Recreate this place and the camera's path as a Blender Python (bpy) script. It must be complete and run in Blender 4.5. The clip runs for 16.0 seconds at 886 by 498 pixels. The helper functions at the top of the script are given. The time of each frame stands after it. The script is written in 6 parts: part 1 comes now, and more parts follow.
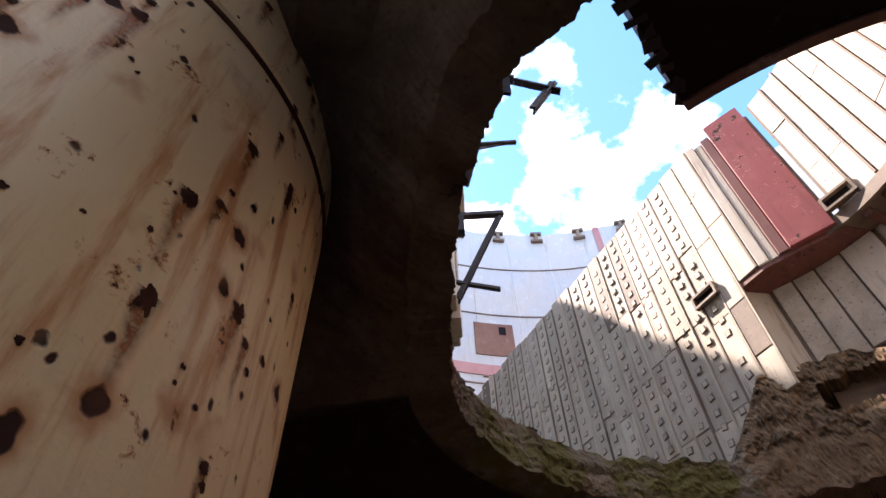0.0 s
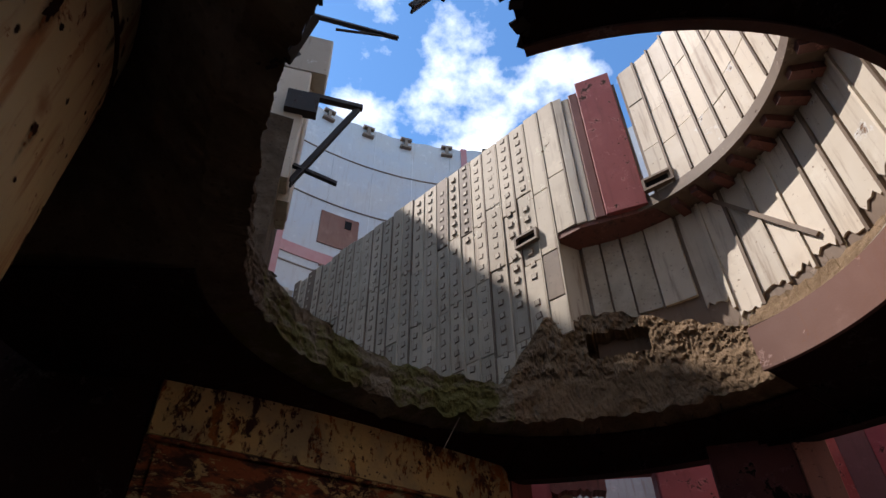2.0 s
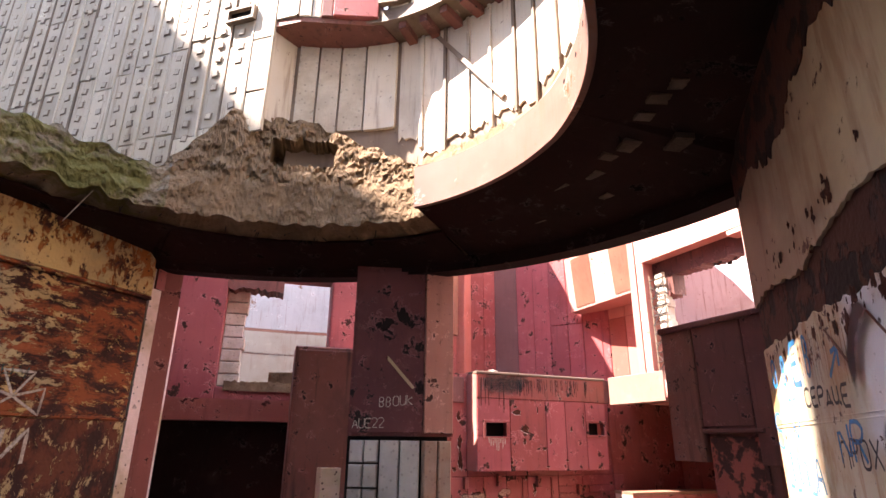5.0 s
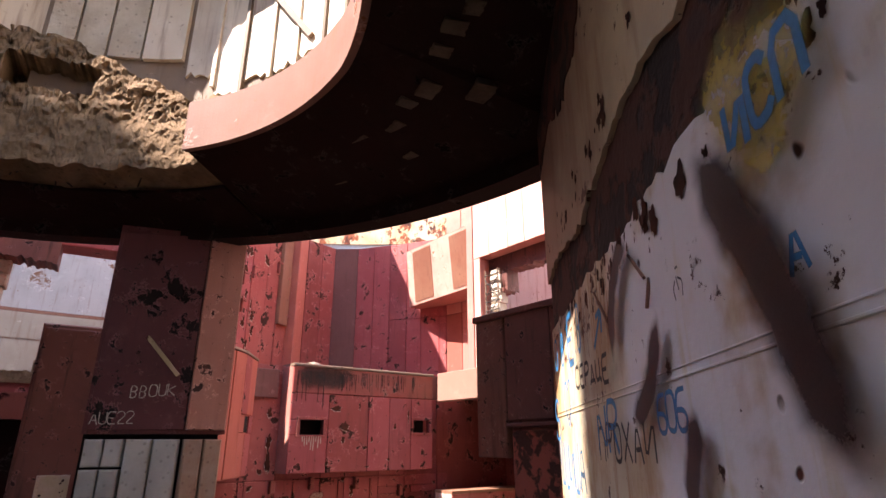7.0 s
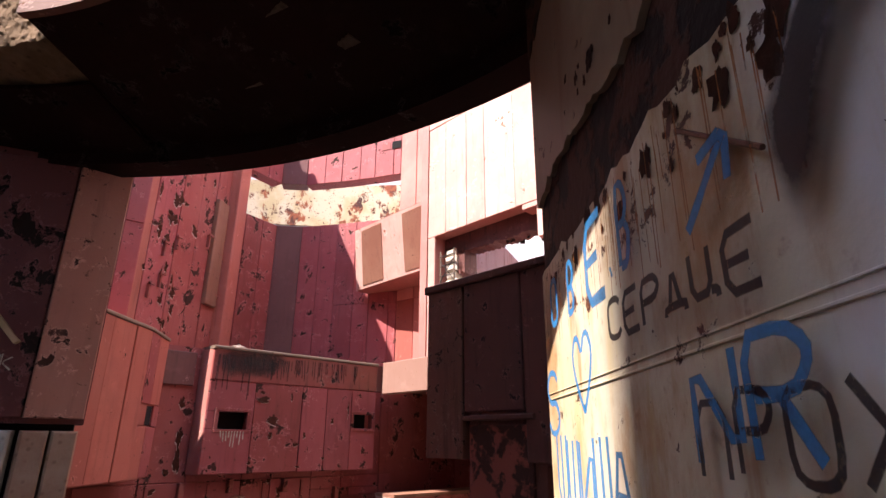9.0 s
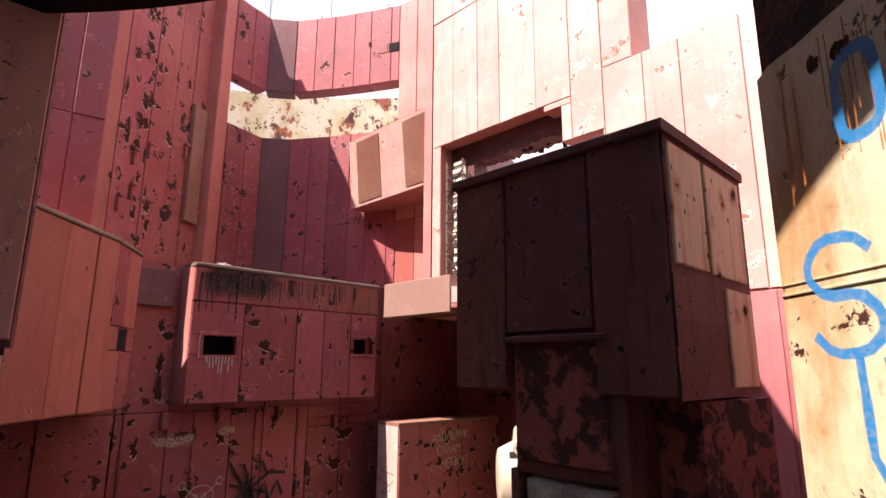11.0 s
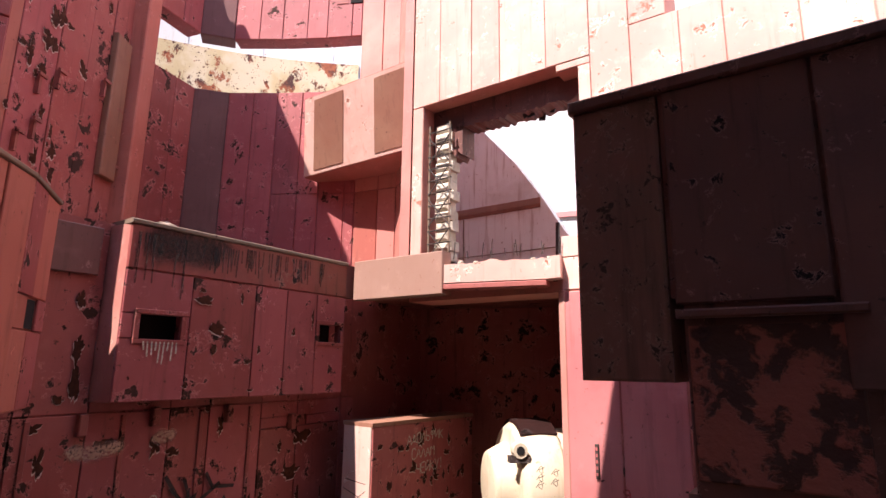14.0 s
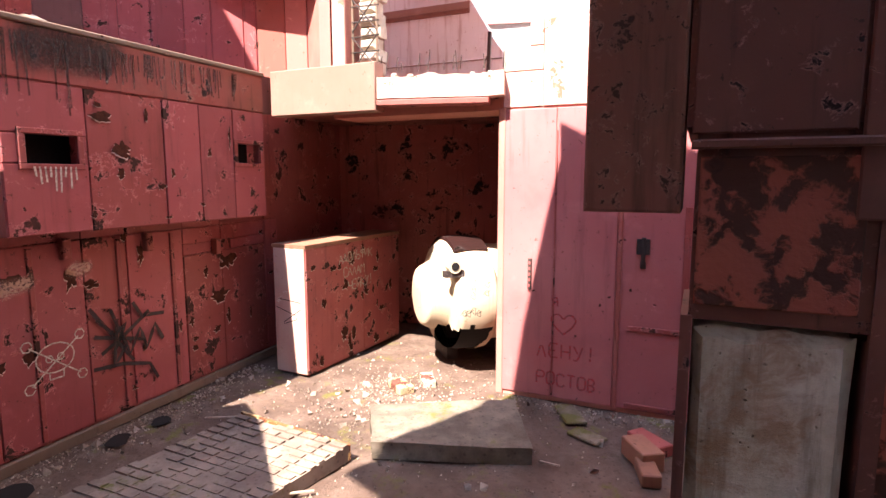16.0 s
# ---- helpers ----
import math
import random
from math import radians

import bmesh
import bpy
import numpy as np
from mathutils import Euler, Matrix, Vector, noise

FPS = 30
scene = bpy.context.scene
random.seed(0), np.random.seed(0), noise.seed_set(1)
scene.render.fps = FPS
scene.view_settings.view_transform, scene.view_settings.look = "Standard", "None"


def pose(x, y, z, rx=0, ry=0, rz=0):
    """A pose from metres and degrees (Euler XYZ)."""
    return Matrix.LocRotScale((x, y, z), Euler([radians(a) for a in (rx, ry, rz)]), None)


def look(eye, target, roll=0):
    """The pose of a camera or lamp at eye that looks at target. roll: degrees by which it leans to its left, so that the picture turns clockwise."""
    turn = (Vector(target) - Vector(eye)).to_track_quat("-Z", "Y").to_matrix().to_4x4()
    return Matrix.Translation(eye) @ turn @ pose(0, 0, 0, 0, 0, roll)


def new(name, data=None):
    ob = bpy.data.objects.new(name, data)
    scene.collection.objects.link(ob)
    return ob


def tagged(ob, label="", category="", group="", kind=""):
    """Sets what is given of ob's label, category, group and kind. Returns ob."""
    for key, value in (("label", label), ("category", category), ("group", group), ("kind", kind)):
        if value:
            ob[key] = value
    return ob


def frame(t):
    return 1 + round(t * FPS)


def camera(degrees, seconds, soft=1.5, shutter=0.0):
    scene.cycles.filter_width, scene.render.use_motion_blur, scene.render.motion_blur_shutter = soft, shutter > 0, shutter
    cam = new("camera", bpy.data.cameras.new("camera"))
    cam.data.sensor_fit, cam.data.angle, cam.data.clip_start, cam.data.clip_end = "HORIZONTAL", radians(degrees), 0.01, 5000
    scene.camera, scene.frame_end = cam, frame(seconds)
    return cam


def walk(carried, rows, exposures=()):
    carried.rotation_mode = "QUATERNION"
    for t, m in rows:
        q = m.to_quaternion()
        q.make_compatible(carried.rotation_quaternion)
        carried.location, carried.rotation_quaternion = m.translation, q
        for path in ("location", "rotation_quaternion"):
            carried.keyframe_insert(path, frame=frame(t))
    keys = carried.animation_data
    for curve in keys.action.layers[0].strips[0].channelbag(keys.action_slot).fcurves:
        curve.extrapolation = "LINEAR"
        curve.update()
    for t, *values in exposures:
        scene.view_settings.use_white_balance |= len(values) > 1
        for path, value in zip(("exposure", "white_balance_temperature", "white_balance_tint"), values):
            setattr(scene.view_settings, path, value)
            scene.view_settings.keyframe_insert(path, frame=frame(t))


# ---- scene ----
cam = camera(76.9, 16.0)
PATH = [
    (0, (-0.012, 0.065, 1.505), (0.05, 1.389, 3.003), -2.2),
    (0.5, (0.011, 0.078, 1.515), (0.213, 1.393, 3.008), -1.9),
    (1, (0.087, 0.077, 1.519), (0.394, 1.372, 3.013), -0.9),
    (1.5, (0.093, 0.057, 1.536), (0.51, 1.357, 2.998), -1.1),
    (2, (0.171, 0.046, 1.54), (0.753, 1.515, 2.765), -0.6),
    (2.5, (0.25, 0.074, 1.539), (1.012, 1.713, 2.395), -0.2),
    (3, (0.326, 0.061, 1.541), (1.179, 1.703, 2.3), -0.1),
    (3.5, (0.4, 0.051, 1.55), (1.359, 1.669, 2.23), -0.0),
    (4, (0.536, 0.007, 1.587), (1.639, 1.542, 2.241), 0.3),
    (4.5, (0.632, -0.023, 1.589), (1.905, 1.373, 2.248), 0.8),
    (5, (0.727, -0.067, 1.588), (2.143, 1.185, 2.242), 0.7),
    (5.2, (0.773, -0.084, 1.598), (2.229, 1.124, 2.247), 0.5),
    (7.3, (1.432, -0.1, 1.569), (3.136, 0.714, 2.227), 0.2),
    (7.5, (1.491, -0.071, 1.574), (3.207, 0.719, 2.231), 0.5),
    (8, (1.692, -0.005, 1.557), (3.43, 0.737, 2.211), 0.4),
    (8.5, (1.857, 0.072, 1.564), (3.604, 0.794, 2.217), 0.1),
    (9, (2.019, 0.199, 1.564), (3.771, 0.908, 2.217), 0.4),
    (9.5, (2.15, 0.29, 1.556), (3.949, 0.993, 2.076), 0.2),
    (10, (2.292, 0.385, 1.566), (4.112, 1.092, 1.998), 0.3),
    (12.5, (2.875, 1.071, 1.547), (4.727, 1.691, 1.982), 0.7),
    (13, (2.973, 1.231, 1.516), (4.85, 1.763, 1.96), 0.6),
    (13.5, (2.997, 1.394, 1.53), (4.895, 1.849, 1.969), 0.7),
    (14, (3.039, 1.521, 1.529), (4.964, 1.884, 1.932), 0.7),
    (14.5, (3.072, 1.655, 1.543), (5.048, 1.954, 1.623), 0.4),
    (15, (3.173, 1.744, 1.572), (5.14, 2.012, 1.325), 0.1),
    (15.5, (3.197, 1.797, 1.579), (5.168, 2.015, 1.316), 0.1),
    (16, (3.173, 1.84, 1.585), (5.157, 1.836, 1.33), -0.0),
]
EXPOSURES = [(0, 2.0), (0.4, 1.75), (0.8, 1.0), (1.5, 0.7), (2.0, 0.65), (2.5, 1.45), (3.0, 2.6), (3.5, 3.12), (5.2, 3.3), (7.3, 2.5), (8.5, 2.2), (10, 2.0), (12.3, 1.8), (14.5, 1.95), (15.0, 2.85), (16, 2.9)]
BALANCE = lambda t: (6500, 13) if 0.7 < t < 2.2 else (6650, 21) if 8 < t < 14.6 else (6950, 20)
walk(cam, [(t, look(eye, target, roll)) for t, eye, target, roll in PATH], [(t, stops, *BALANCE(t)) for t, stops in EXPOSURES])

# ---- light ----
SUN_TO = Vector((-0.85 * math.cos(radians(55)), 0.53 * math.cos(radians(55)), math.sin(radians(55)))).normalized()
SUN_EL = math.asin(SUN_TO.z)
world = bpy.data.worlds.new("sky")
scene.world = world
world.use_nodes = True
wn, wl = world.node_tree.nodes, world.node_tree.links
wn.clear()
sky = wn.new("ShaderNodeTexSky")
sky.sky_type, sky.sun_disc = "NISHITA", False
sky.sun_elevation, sky.sun_rotation = SUN_EL, math.atan2(SUN_TO.x, SUN_TO.y)
sky.air_density, sky.dust_density, sky.ozone_density = 1.05, 0.2, 2.6
coords = wn.new("ShaderNodeTexCoord")
cloud_map = wn.new("ShaderNodeMapping")
cloud_map.inputs["Scale"].default_value = (2.4, 2.4, 3.4)
cloud_map.inputs["Location"].default_value = (0.35, 0.1, 0.0)
wl.new(coords.outputs["Generated"], cloud_map.inputs["Vector"])
cloud = wn.new("ShaderNodeTexNoise")
cloud.inputs["Scale"].default_value, cloud.inputs["Detail"].default_value = 1.6, 9.0
cloud.inputs["Roughness"].default_value = 0.56
wl.new(cloud_map.outputs[0], cloud.inputs["Vector"])
cover = wn.new("ShaderNodeValToRGB")
cover.color_ramp.elements[0].position, cover.color_ramp.elements[1].position = 0.50, 0.70
wl.new(cloud.outputs["Fac"], cover.inputs[0])
sky_mix = wn.new("ShaderNodeMixRGB")
sky_mix.inputs[2].default_value = (11.5, 11.8, 12.2, 1)
wl.new(cover.outputs[0], sky_mix.inputs[0])
tint = wn.new("ShaderNodeMixRGB")
tint.blend_type = "MULTIPLY"
tint.inputs[0].default_value = 1.0
tint.inputs[2].default_value = (0.62, 0.90, 1.06, 1)
wl.new(sky.outputs[0], tint.inputs[1])
wl.new(tint.outputs[0], sky_mix.inputs[1])
sky_bg = wn.new("ShaderNodeBackground")
sky_bg.inputs["Strength"].default_value = 0.15
wl.new(sky_mix.outputs[0], sky_bg.inputs[0])
sky_out = wn.new("ShaderNodeOutputWorld")
wl.new(sky_bg.outputs[0], sky_out.inputs[0])

sun_data = bpy.data.lights.new("sun", "SUN")
sun_data.energy, sun_data.angle, sun_data.color = 3.6, radians(0.5), (1.0, 0.91, 0.83)
sun = new("sun", sun_data)
sun.matrix_world = look(SUN_TO * 40, (0, 0, 0))


# ---- materials ----
class Mat:
    """A short way to wire a procedural material."""

    def __init__(self, name, rough=0.7, metal=0.0, spec=0.4):
        self.m = bpy.data.materials.new(name)
        self.m.use_nodes = True
        self.n, self.l = self.m.node_tree.nodes, self.m.node_tree.links
        self.b = self.n["Principled BSDF"]
        self.b.inputs["Roughness"].default_value = rough
        self.b.inputs["Metallic"].default_value = metal
        self.b.inputs["Specular IOR Level"].default_value = spec
        geo = self.n.new("ShaderNodeNewGeometry")
        self.pos = geo.outputs["Position"]
        info = self.n.new("ShaderNodeObjectInfo")
        self.rand = info.outputs["Random"]
        self.island = geo.outputs["Random Per Island"]

    def scaled(self, sx, sy, sz, vec=None):
        mp = self.n.new("ShaderNodeMapping")
        mp.inputs["Scale"].default_value = (sx, sy, sz)
        self.l.new(vec or self.pos, mp.inputs["Vector"])
        return mp.outputs[0]

    def noise(self, scale, detail=5.0, rough=0.6, vec=None, warp=0.0):
        t = self.n.new("ShaderNodeTexNoise")
        t.inputs["Scale"].default_value = scale
        t.inputs["Detail"].default_value = detail
        t.inputs["Roughness"].default_value = rough
        t.inputs["Distortion"].default_value = warp
        self.l.new(vec or self.pos, t.inputs["Vector"])
        return t.outputs["Fac"]

    def cells(self, scale, vec=None, out="Distance", rand=1.0):
        t = self.n.new("ShaderNodeTexVoronoi")
        t.inputs["Scale"].default_value = scale
        t.inputs["Randomness"].default_value = rand
        self.l.new(vec or self.pos, t.inputs["Vector"])
        return t.outputs[out]

    def ramp(self, fac, lo, hi, a=0.0, b=1.0):
        t = self.n.new("ShaderNodeMapRange")
        t.interpolation_type = "SMOOTHSTEP"
        for k, v in zip(("From Min", "From Max", "To Min", "To Max"), (lo, hi, a, b)):
            t.inputs[k].default_value = v
        self.l.new(fac, t.inputs["Value"])
        return t.outputs[0]

    def math(self, op, a, b):
        t = self.n.new("ShaderNodeMath")
        t.operation = op
        for i, v in enumerate((a, b)):
            if isinstance(v, (int, float)):
                t.inputs[i].default_value = v
            else:
                self.l.new(v, t.inputs[i])
        return t.outputs[0]

    def mix(self, fac, a, b):
        t = self.n.new("ShaderNodeMixRGB")
        for i, v in enumerate((fac, a, b)):
            if isinstance(v, (int, float)):
                t.inputs[i].default_value = v
            elif isinstance(v, tuple):
                t.inputs[i].default_value = (*v, 1)
            else:
                self.l.new(v, t.inputs[i])
        return t.outputs[0]

    def warp(self, amount, scale, vec=None):
        """The position, pushed about by noise."""
        t = self.n.new("ShaderNodeTexNoise")
        t.inputs["Scale"].default_value = scale
        t.inputs["Detail"].default_value = 3.0
        self.l.new(vec or self.pos, t.inputs["Vector"])
        s = self.n.new("ShaderNodeVectorMath")
        s.operation = "MULTIPLY_ADD"
        s.inputs[1].default_value = (amount, amount, amount)
        self.l.new(t.outputs["Color"], s.inputs[0])
        self.l.new(vec or self.pos, s.inputs[2])
        return s.outputs[0]

    def done(self, colour, bump=None, depth=0.01, rough=None):
        if isinstance(colour, tuple):
            self.b.inputs["Base Color"].default_value = (*colour, 1)
        else:
            self.l.new(colour, self.b.inputs["Base Color"])
        if rough is not None:
            self.l.new(rough, self.b.inputs["Roughness"])
        if bump is not None:
            t = self.n.new("ShaderNodeBump")
            t.inputs["Distance"].default_value = depth
            t.inputs["Strength"].default_value = 0.8
            self.l.new(bump, t.inputs["Height"])
            self.l.new(t.outputs[0], self.b.inputs["Normal"])
        return self.m


def painted_steel(name, paint, paint2, rust=(0.045, 0.018, 0.012), wear=0.62, rough=0.62, chips=7.0, streaks=0.35):
    """Old paint on steel plate: two tones, vertical streaks, dark chips of rust and a fine grain."""
    k = Mat(name, rough)
    big = k.noise(0.9, 4)
    col = k.mix(k.ramp(big, 0.35, 0.68), paint, paint2)
    shade = k.math("MULTIPLY_ADD", k.rand, 0.30)
    shade.node.inputs[2].default_value = 0.82
    tone = k.n.new("ShaderNodeVectorMath")
    tone.operation = "SCALE"
    k.l.new(col, tone.inputs[0])
    k.l.new(shade, tone.inputs["Scale"])
    col = tone.outputs[0]
    run = k.noise(5.0, 5, 0.6, k.scaled(3.2, 3.2, 0.28))
    col = k.mix(k.ramp(run, 0.52, 0.78, 0, streaks), col, rust)
    fade = k.noise(4.0, 6, 0.65)
    col = k.mix(k.ramp(fade, 0.55, 0.8, 0, 0.35), col, tuple(min(1, c * 1.5 + 0.04) for c in paint2))
    w = k.warp(0.12, 6.0)
    chip = k.noise(chips, 9, 0.72, w)
    mask = k.ramp(chip, wear, wear + 0.035)
    spots = k.ramp(k.cells(9.0, k.warp(0.06, 14.0)), 0.05, 0.1, 1, 0)
    gate = k.ramp(k.noise(1.7, 2), 0.5, 0.6)
    mask = k.math("MAXIMUM", mask, k.math("MULTIPLY", spots, gate))
    col = k.mix(mask, col, rust)
    rim = k.math("MULTIPLY", k.ramp(chip, wear - 0.022, wear - 0.004), k.ramp(k.noise(6.0, 4), 0.40, 0.58, 0.1, 0.85))
    col = k.mix(k.math("MULTIPLY", rim, k.math("SUBTRACT", 1.0, mask)), col, tuple(min(0.8, c * 1.25 + 0.14 * (c + 0.35)) for c in paint2))
    fine = k.noise(26.0, 6, 0.7, k.warp(0.04, 20.0))
    col = k.mix(k.ramp(fine, 0.63, 0.68, 0, 0.7), col, rust)
    dust = k.noise(1.9, 7, 0.66, k.warp(0.4, 1.4))
    col = k.mix(k.ramp(dust, 0.52, 0.70, 0, 0.45 * streaks + 0.12), col, tuple(0.55 * a + 0.45 * b for a, b in zip(paint, rust)))
    grain = k.noise(90.0, 3)
    relief = k.math("ADD", k.math("MULTIPLY", mask, -0.6), k.math("ADD", k.math("MULTIPLY", grain, 0.12), k.math("MULTIPLY", big, 1.4)))
    return k.done(col, relief, 0.006, k.ramp(mask, 0, 1, rough, 0.92))


red = painted_steel("red_paint", (0.31, 0.068, 0.070), (0.365, 0.100, 0.098), wear=0.585)
red_worn = painted_steel("worn_red_paint", (0.275, 0.058, 0.052), (0.335, 0.095, 0.082), wear=0.56, chips=5.0)
red_orange = painted_steel("orange_red_paint", (0.38, 0.108, 0.080), (0.43, 0.145, 0.108), wear=0.64)
red_plain = painted_steel("plain_red_paint", (0.41, 0.125, 0.125), (0.45, 0.165, 0.16), wear=0.68, streaks=0.3)
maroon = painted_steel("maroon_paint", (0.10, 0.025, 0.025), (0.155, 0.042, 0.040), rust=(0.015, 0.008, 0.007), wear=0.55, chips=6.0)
# next two: the red paint lightened, putting strong sunlight into its colour
pink = painted_steel("sunlit_pink_paint", (0.62, 0.36, 0.30), (0.70, 0.50, 0.42), rust=(0.33, 0.13, 0.08), wear=0.615, streaks=0.4)
sunlit_red = painted_steel("sunlit_red_paint", (0.45, 0.17, 0.14), (0.52, 0.26, 0.21), rust=(0.22, 0.08, 0.05), wear=0.66, streaks=0.25)
dark_red = painted_steel("dark_red_paint", (0.34, 0.100, 0.084), (0.28, 0.088, 0.070), rust=(0.06, 0.012, 0.010), wear=0.575)
dark_steel = painted_steel("sooty_steel", (0.135, 0.050, 0.041), (0.21, 0.080, 0.060), rust=(0.022, 0.010, 0.009), wear=0.60, chips=13.0, streaks=0.85)
wing_rust = painted_steel("streaked_rust_paint", (0.30, 0.105, 0.075), (0.22, 0.098, 0.064), rust=(0.06, 0.028, 0.018), wear=0.575, chips=16.0, streaks=0.8)
brown = painted_steel("brown_primer", (0.24, 0.10, 0.065), (0.28, 0.14, 0.09), wear=0.68)
slate = painted_steel("slate_brown_paint", (0.165, 0.066, 0.058), (0.205, 0.090, 0.076), wear=0.66)
tan_primer = painted_steel("faded_tan_primer", (0.31, 0.175, 0.13), (0.36, 0.22, 0.17), rust=(0.20, 0.08, 0.05), wear=0.70, streaks=0.2)
# sooty red, darkened to stand in for the niche's deep shade
shaded_sooty_red = painted_steel("shaded_sooty_red_paint", (0.25, 0.062, 0.056), (0.30, 0.088, 0.076), rust=(0.02, 0.010, 0.009), wear=0.56, chips=5.0, streaks=0.6)
back_tan = painted_steel("stained_tan_paint", (0.70, 0.715, 0.70), (0.77, 0.78, 0.765), rust=(0.26, 0.14, 0.08), wear=0.66, chips=2.5, streaks=0.7)
# palest copy of the red, with the glare of the sun painted in
sunlit_pink = painted_steel("sunlit_pale_pink_paint", (0.58, 0.32, 0.265), (0.66, 0.44, 0.37), rust=(0.36, 0.15, 0.10), wear=0.60, chips=5.0, streaks=0.45)
far_white = painted_steel("weathered_white_paint", (0.60, 0.635, 0.66), (0.66, 0.65, 0.62), rust=(0.30, 0.16, 0.09), wear=0.68, chips=1.6, streaks=0.25)
# the wall's white, greyed to paint the shade on one stretch
far_shaded = painted_steel("shaded_white_paint", (0.36, 0.355, 0.34), (0.43, 0.42, 0.40), rust=(0.24, 0.13, 0.08), wear=0.64, chips=1.6, streaks=0.6)
far_tan = painted_steel("far_tan_paint", (0.34, 0.29, 0.22), (0.41, 0.36, 0.285), rust=(0.24, 0.13, 0.08), wear=0.66, chips=1.6, streaks=0.5)
far_pink = painted_steel("weathered_pink_band", (0.46, 0.17, 0.17), (0.50, 0.26, 0.24), rust=(0.3, 0.16, 0.1), wear=0.7, chips=1.6)
stud_steel = painted_steel("weathered_grey_panel", (0.49, 0.42, 0.32), (0.59, 0.52, 0.41), rust=(0.19, 0.11, 0.06), wear=0.625, chips=4.0, streaks=0.8)
pale_panel = painted_steel("pale_cream_panel", (0.66, 0.58, 0.47), (0.74, 0.68, 0.58), rust=(0.22, 0.13, 0.075), wear=0.635, chips=3.0, streaks=0.75)
rib_steel = painted_steel("brown_rib", (0.17, 0.12, 0.085), (0.24, 0.18, 0.13), wear=0.64)
# near-black rusted steel, also used on sheets that paint dark depths
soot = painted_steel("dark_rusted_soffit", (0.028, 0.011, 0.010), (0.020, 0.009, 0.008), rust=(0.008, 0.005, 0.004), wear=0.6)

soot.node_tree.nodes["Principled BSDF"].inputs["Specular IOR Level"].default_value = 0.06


def spotted_cream():
    """Cream paint with round rust pits, each with a stain running down."""
    k = Mat("rust_spotted_cream_paint", 0.5)
    w = k.warp(0.03, 12.0)
    base = k.mix(k.ramp(k.noise(1.4, 4), 0.3, 0.7), (0.82, 0.61, 0.32), (0.84, 0.68, 0.41))
    run = k.noise(5.0, 7, 0.62, k.scaled(2.4, 2.4, 0.35))
    base = k.mix(k.ramp(run, 0.50, 0.68, 0, 0.85), base, (0.55, 0.22, 0.07))
    rusty = k.noise(3.0, 5, 0.65)
    base = k.mix(k.ramp(rusty, 0.60, 0.78, 0, 0.6), base, (0.45, 0.18, 0.06))
    pits = k.ramp(k.cells(6.0, k.warp(0.07, 16.0)), 0.11, 0.16, 1, 0)
    small = k.ramp(k.cells(15.0, k.scaled(1, 1, 0.75, k.warp(0.03, 24.0))), 0.08, 0.15, 1, 0)
    flake = k.ramp(k.noise(11.0, 9, 0.72, k.warp(0.06, 10.0)), 0.655, 0.67)
    mask = k.math("MAXIMUM", k.math("MULTIPLY", pits, k.ramp(k.noise(2.6, 2), 0.42, 0.5)), k.math("MULTIPLY", small, k.ramp(k.noise(2.0, 2), 0.45, 0.55)))
    mask = k.math("MAXIMUM", mask, flake)
    halo = k.math("MULTIPLY", k.ramp(k.cells(6.0, k.warp(0.07, 16.0)), 0.13, 0.34, 0.8, 0), k.ramp(k.noise(2.6, 2), 0.42, 0.5))
    halo = k.math("MAXIMUM", halo, k.ramp(k.noise(11.0, 9, 0.72, k.warp(0.06, 10.0)), 0.60, 0.655, 0, 0.85))
    base = k.mix(halo, base, (0.50, 0.19, 0.055))
    streak = k.noise(9.0, 6, 0.62, k.scaled(2.2, 2.2, 0.22))
    base = k.mix(k.ramp(streak, 0.55, 0.72, 0, 0.7), base, (0.58, 0.27, 0.09))
    col = k.mix(mask, base, (0.045, 0.016, 0.01))
    return k.done(col, k.math("ADD", k.math("MULTIPLY", mask, -1.0), k.math("MULTIPLY", k.noise(60, 3), 0.15)), 0.008, k.ramp(mask, 0, 1, 0.45, 0.95))


def rust_sheet(name, keep, grain=1.0, streak=2.0, cream=(0.62, 0.42, 0.17), mid=(0.27, 0.075, 0.030), low=(0.055, 0.016, 0.012)):
    """Steel rusted through its ochre paint; keep tells how much paint is left."""
    k = Mat(name, 0.85)
    w = k.warp(0.10, 5.0)
    drift = k.noise(5.0, 9, 0.70, k.scaled(1.0, 1.0, streak, w))
    col = k.mix(k.ramp(drift, 0.42, 0.58), low, mid)
    left = k.noise(6.5 * grain, 10, 0.74, k.scaled(1.0, 1.0, streak * 0.9, w))
    slow = k.math("MULTIPLY", k.math("SUBTRACT", k.noise(1.3, 3), 0.5), 0.35)
    mask = k.ramp(k.math("ADD", left, slow), 1 - keep, 1.04 - keep)
    tint = k.mix(k.ramp(k.noise(2.0, 4), 0.4, 0.65), cream, tuple(c * 0.8 for c in (0.55, 0.43, 0.24)))
    col = k.mix(mask, col, tint)
    dots = k.math("MAXIMUM", k.ramp(k.cells(24.0, w), 0.12, 0.2, 1, 0), k.ramp(k.cells(9.0, k.warp(0.05, 20.0)), 0.10, 0.17, 1, 0))
    col = k.mix(k.math("MULTIPLY", dots, k.ramp(k.noise(3.0, 3), 0.45, 0.55)), col, low)
    return k.done(col, k.math("ADD", mask, k.noise(40, 4)), 0.006)


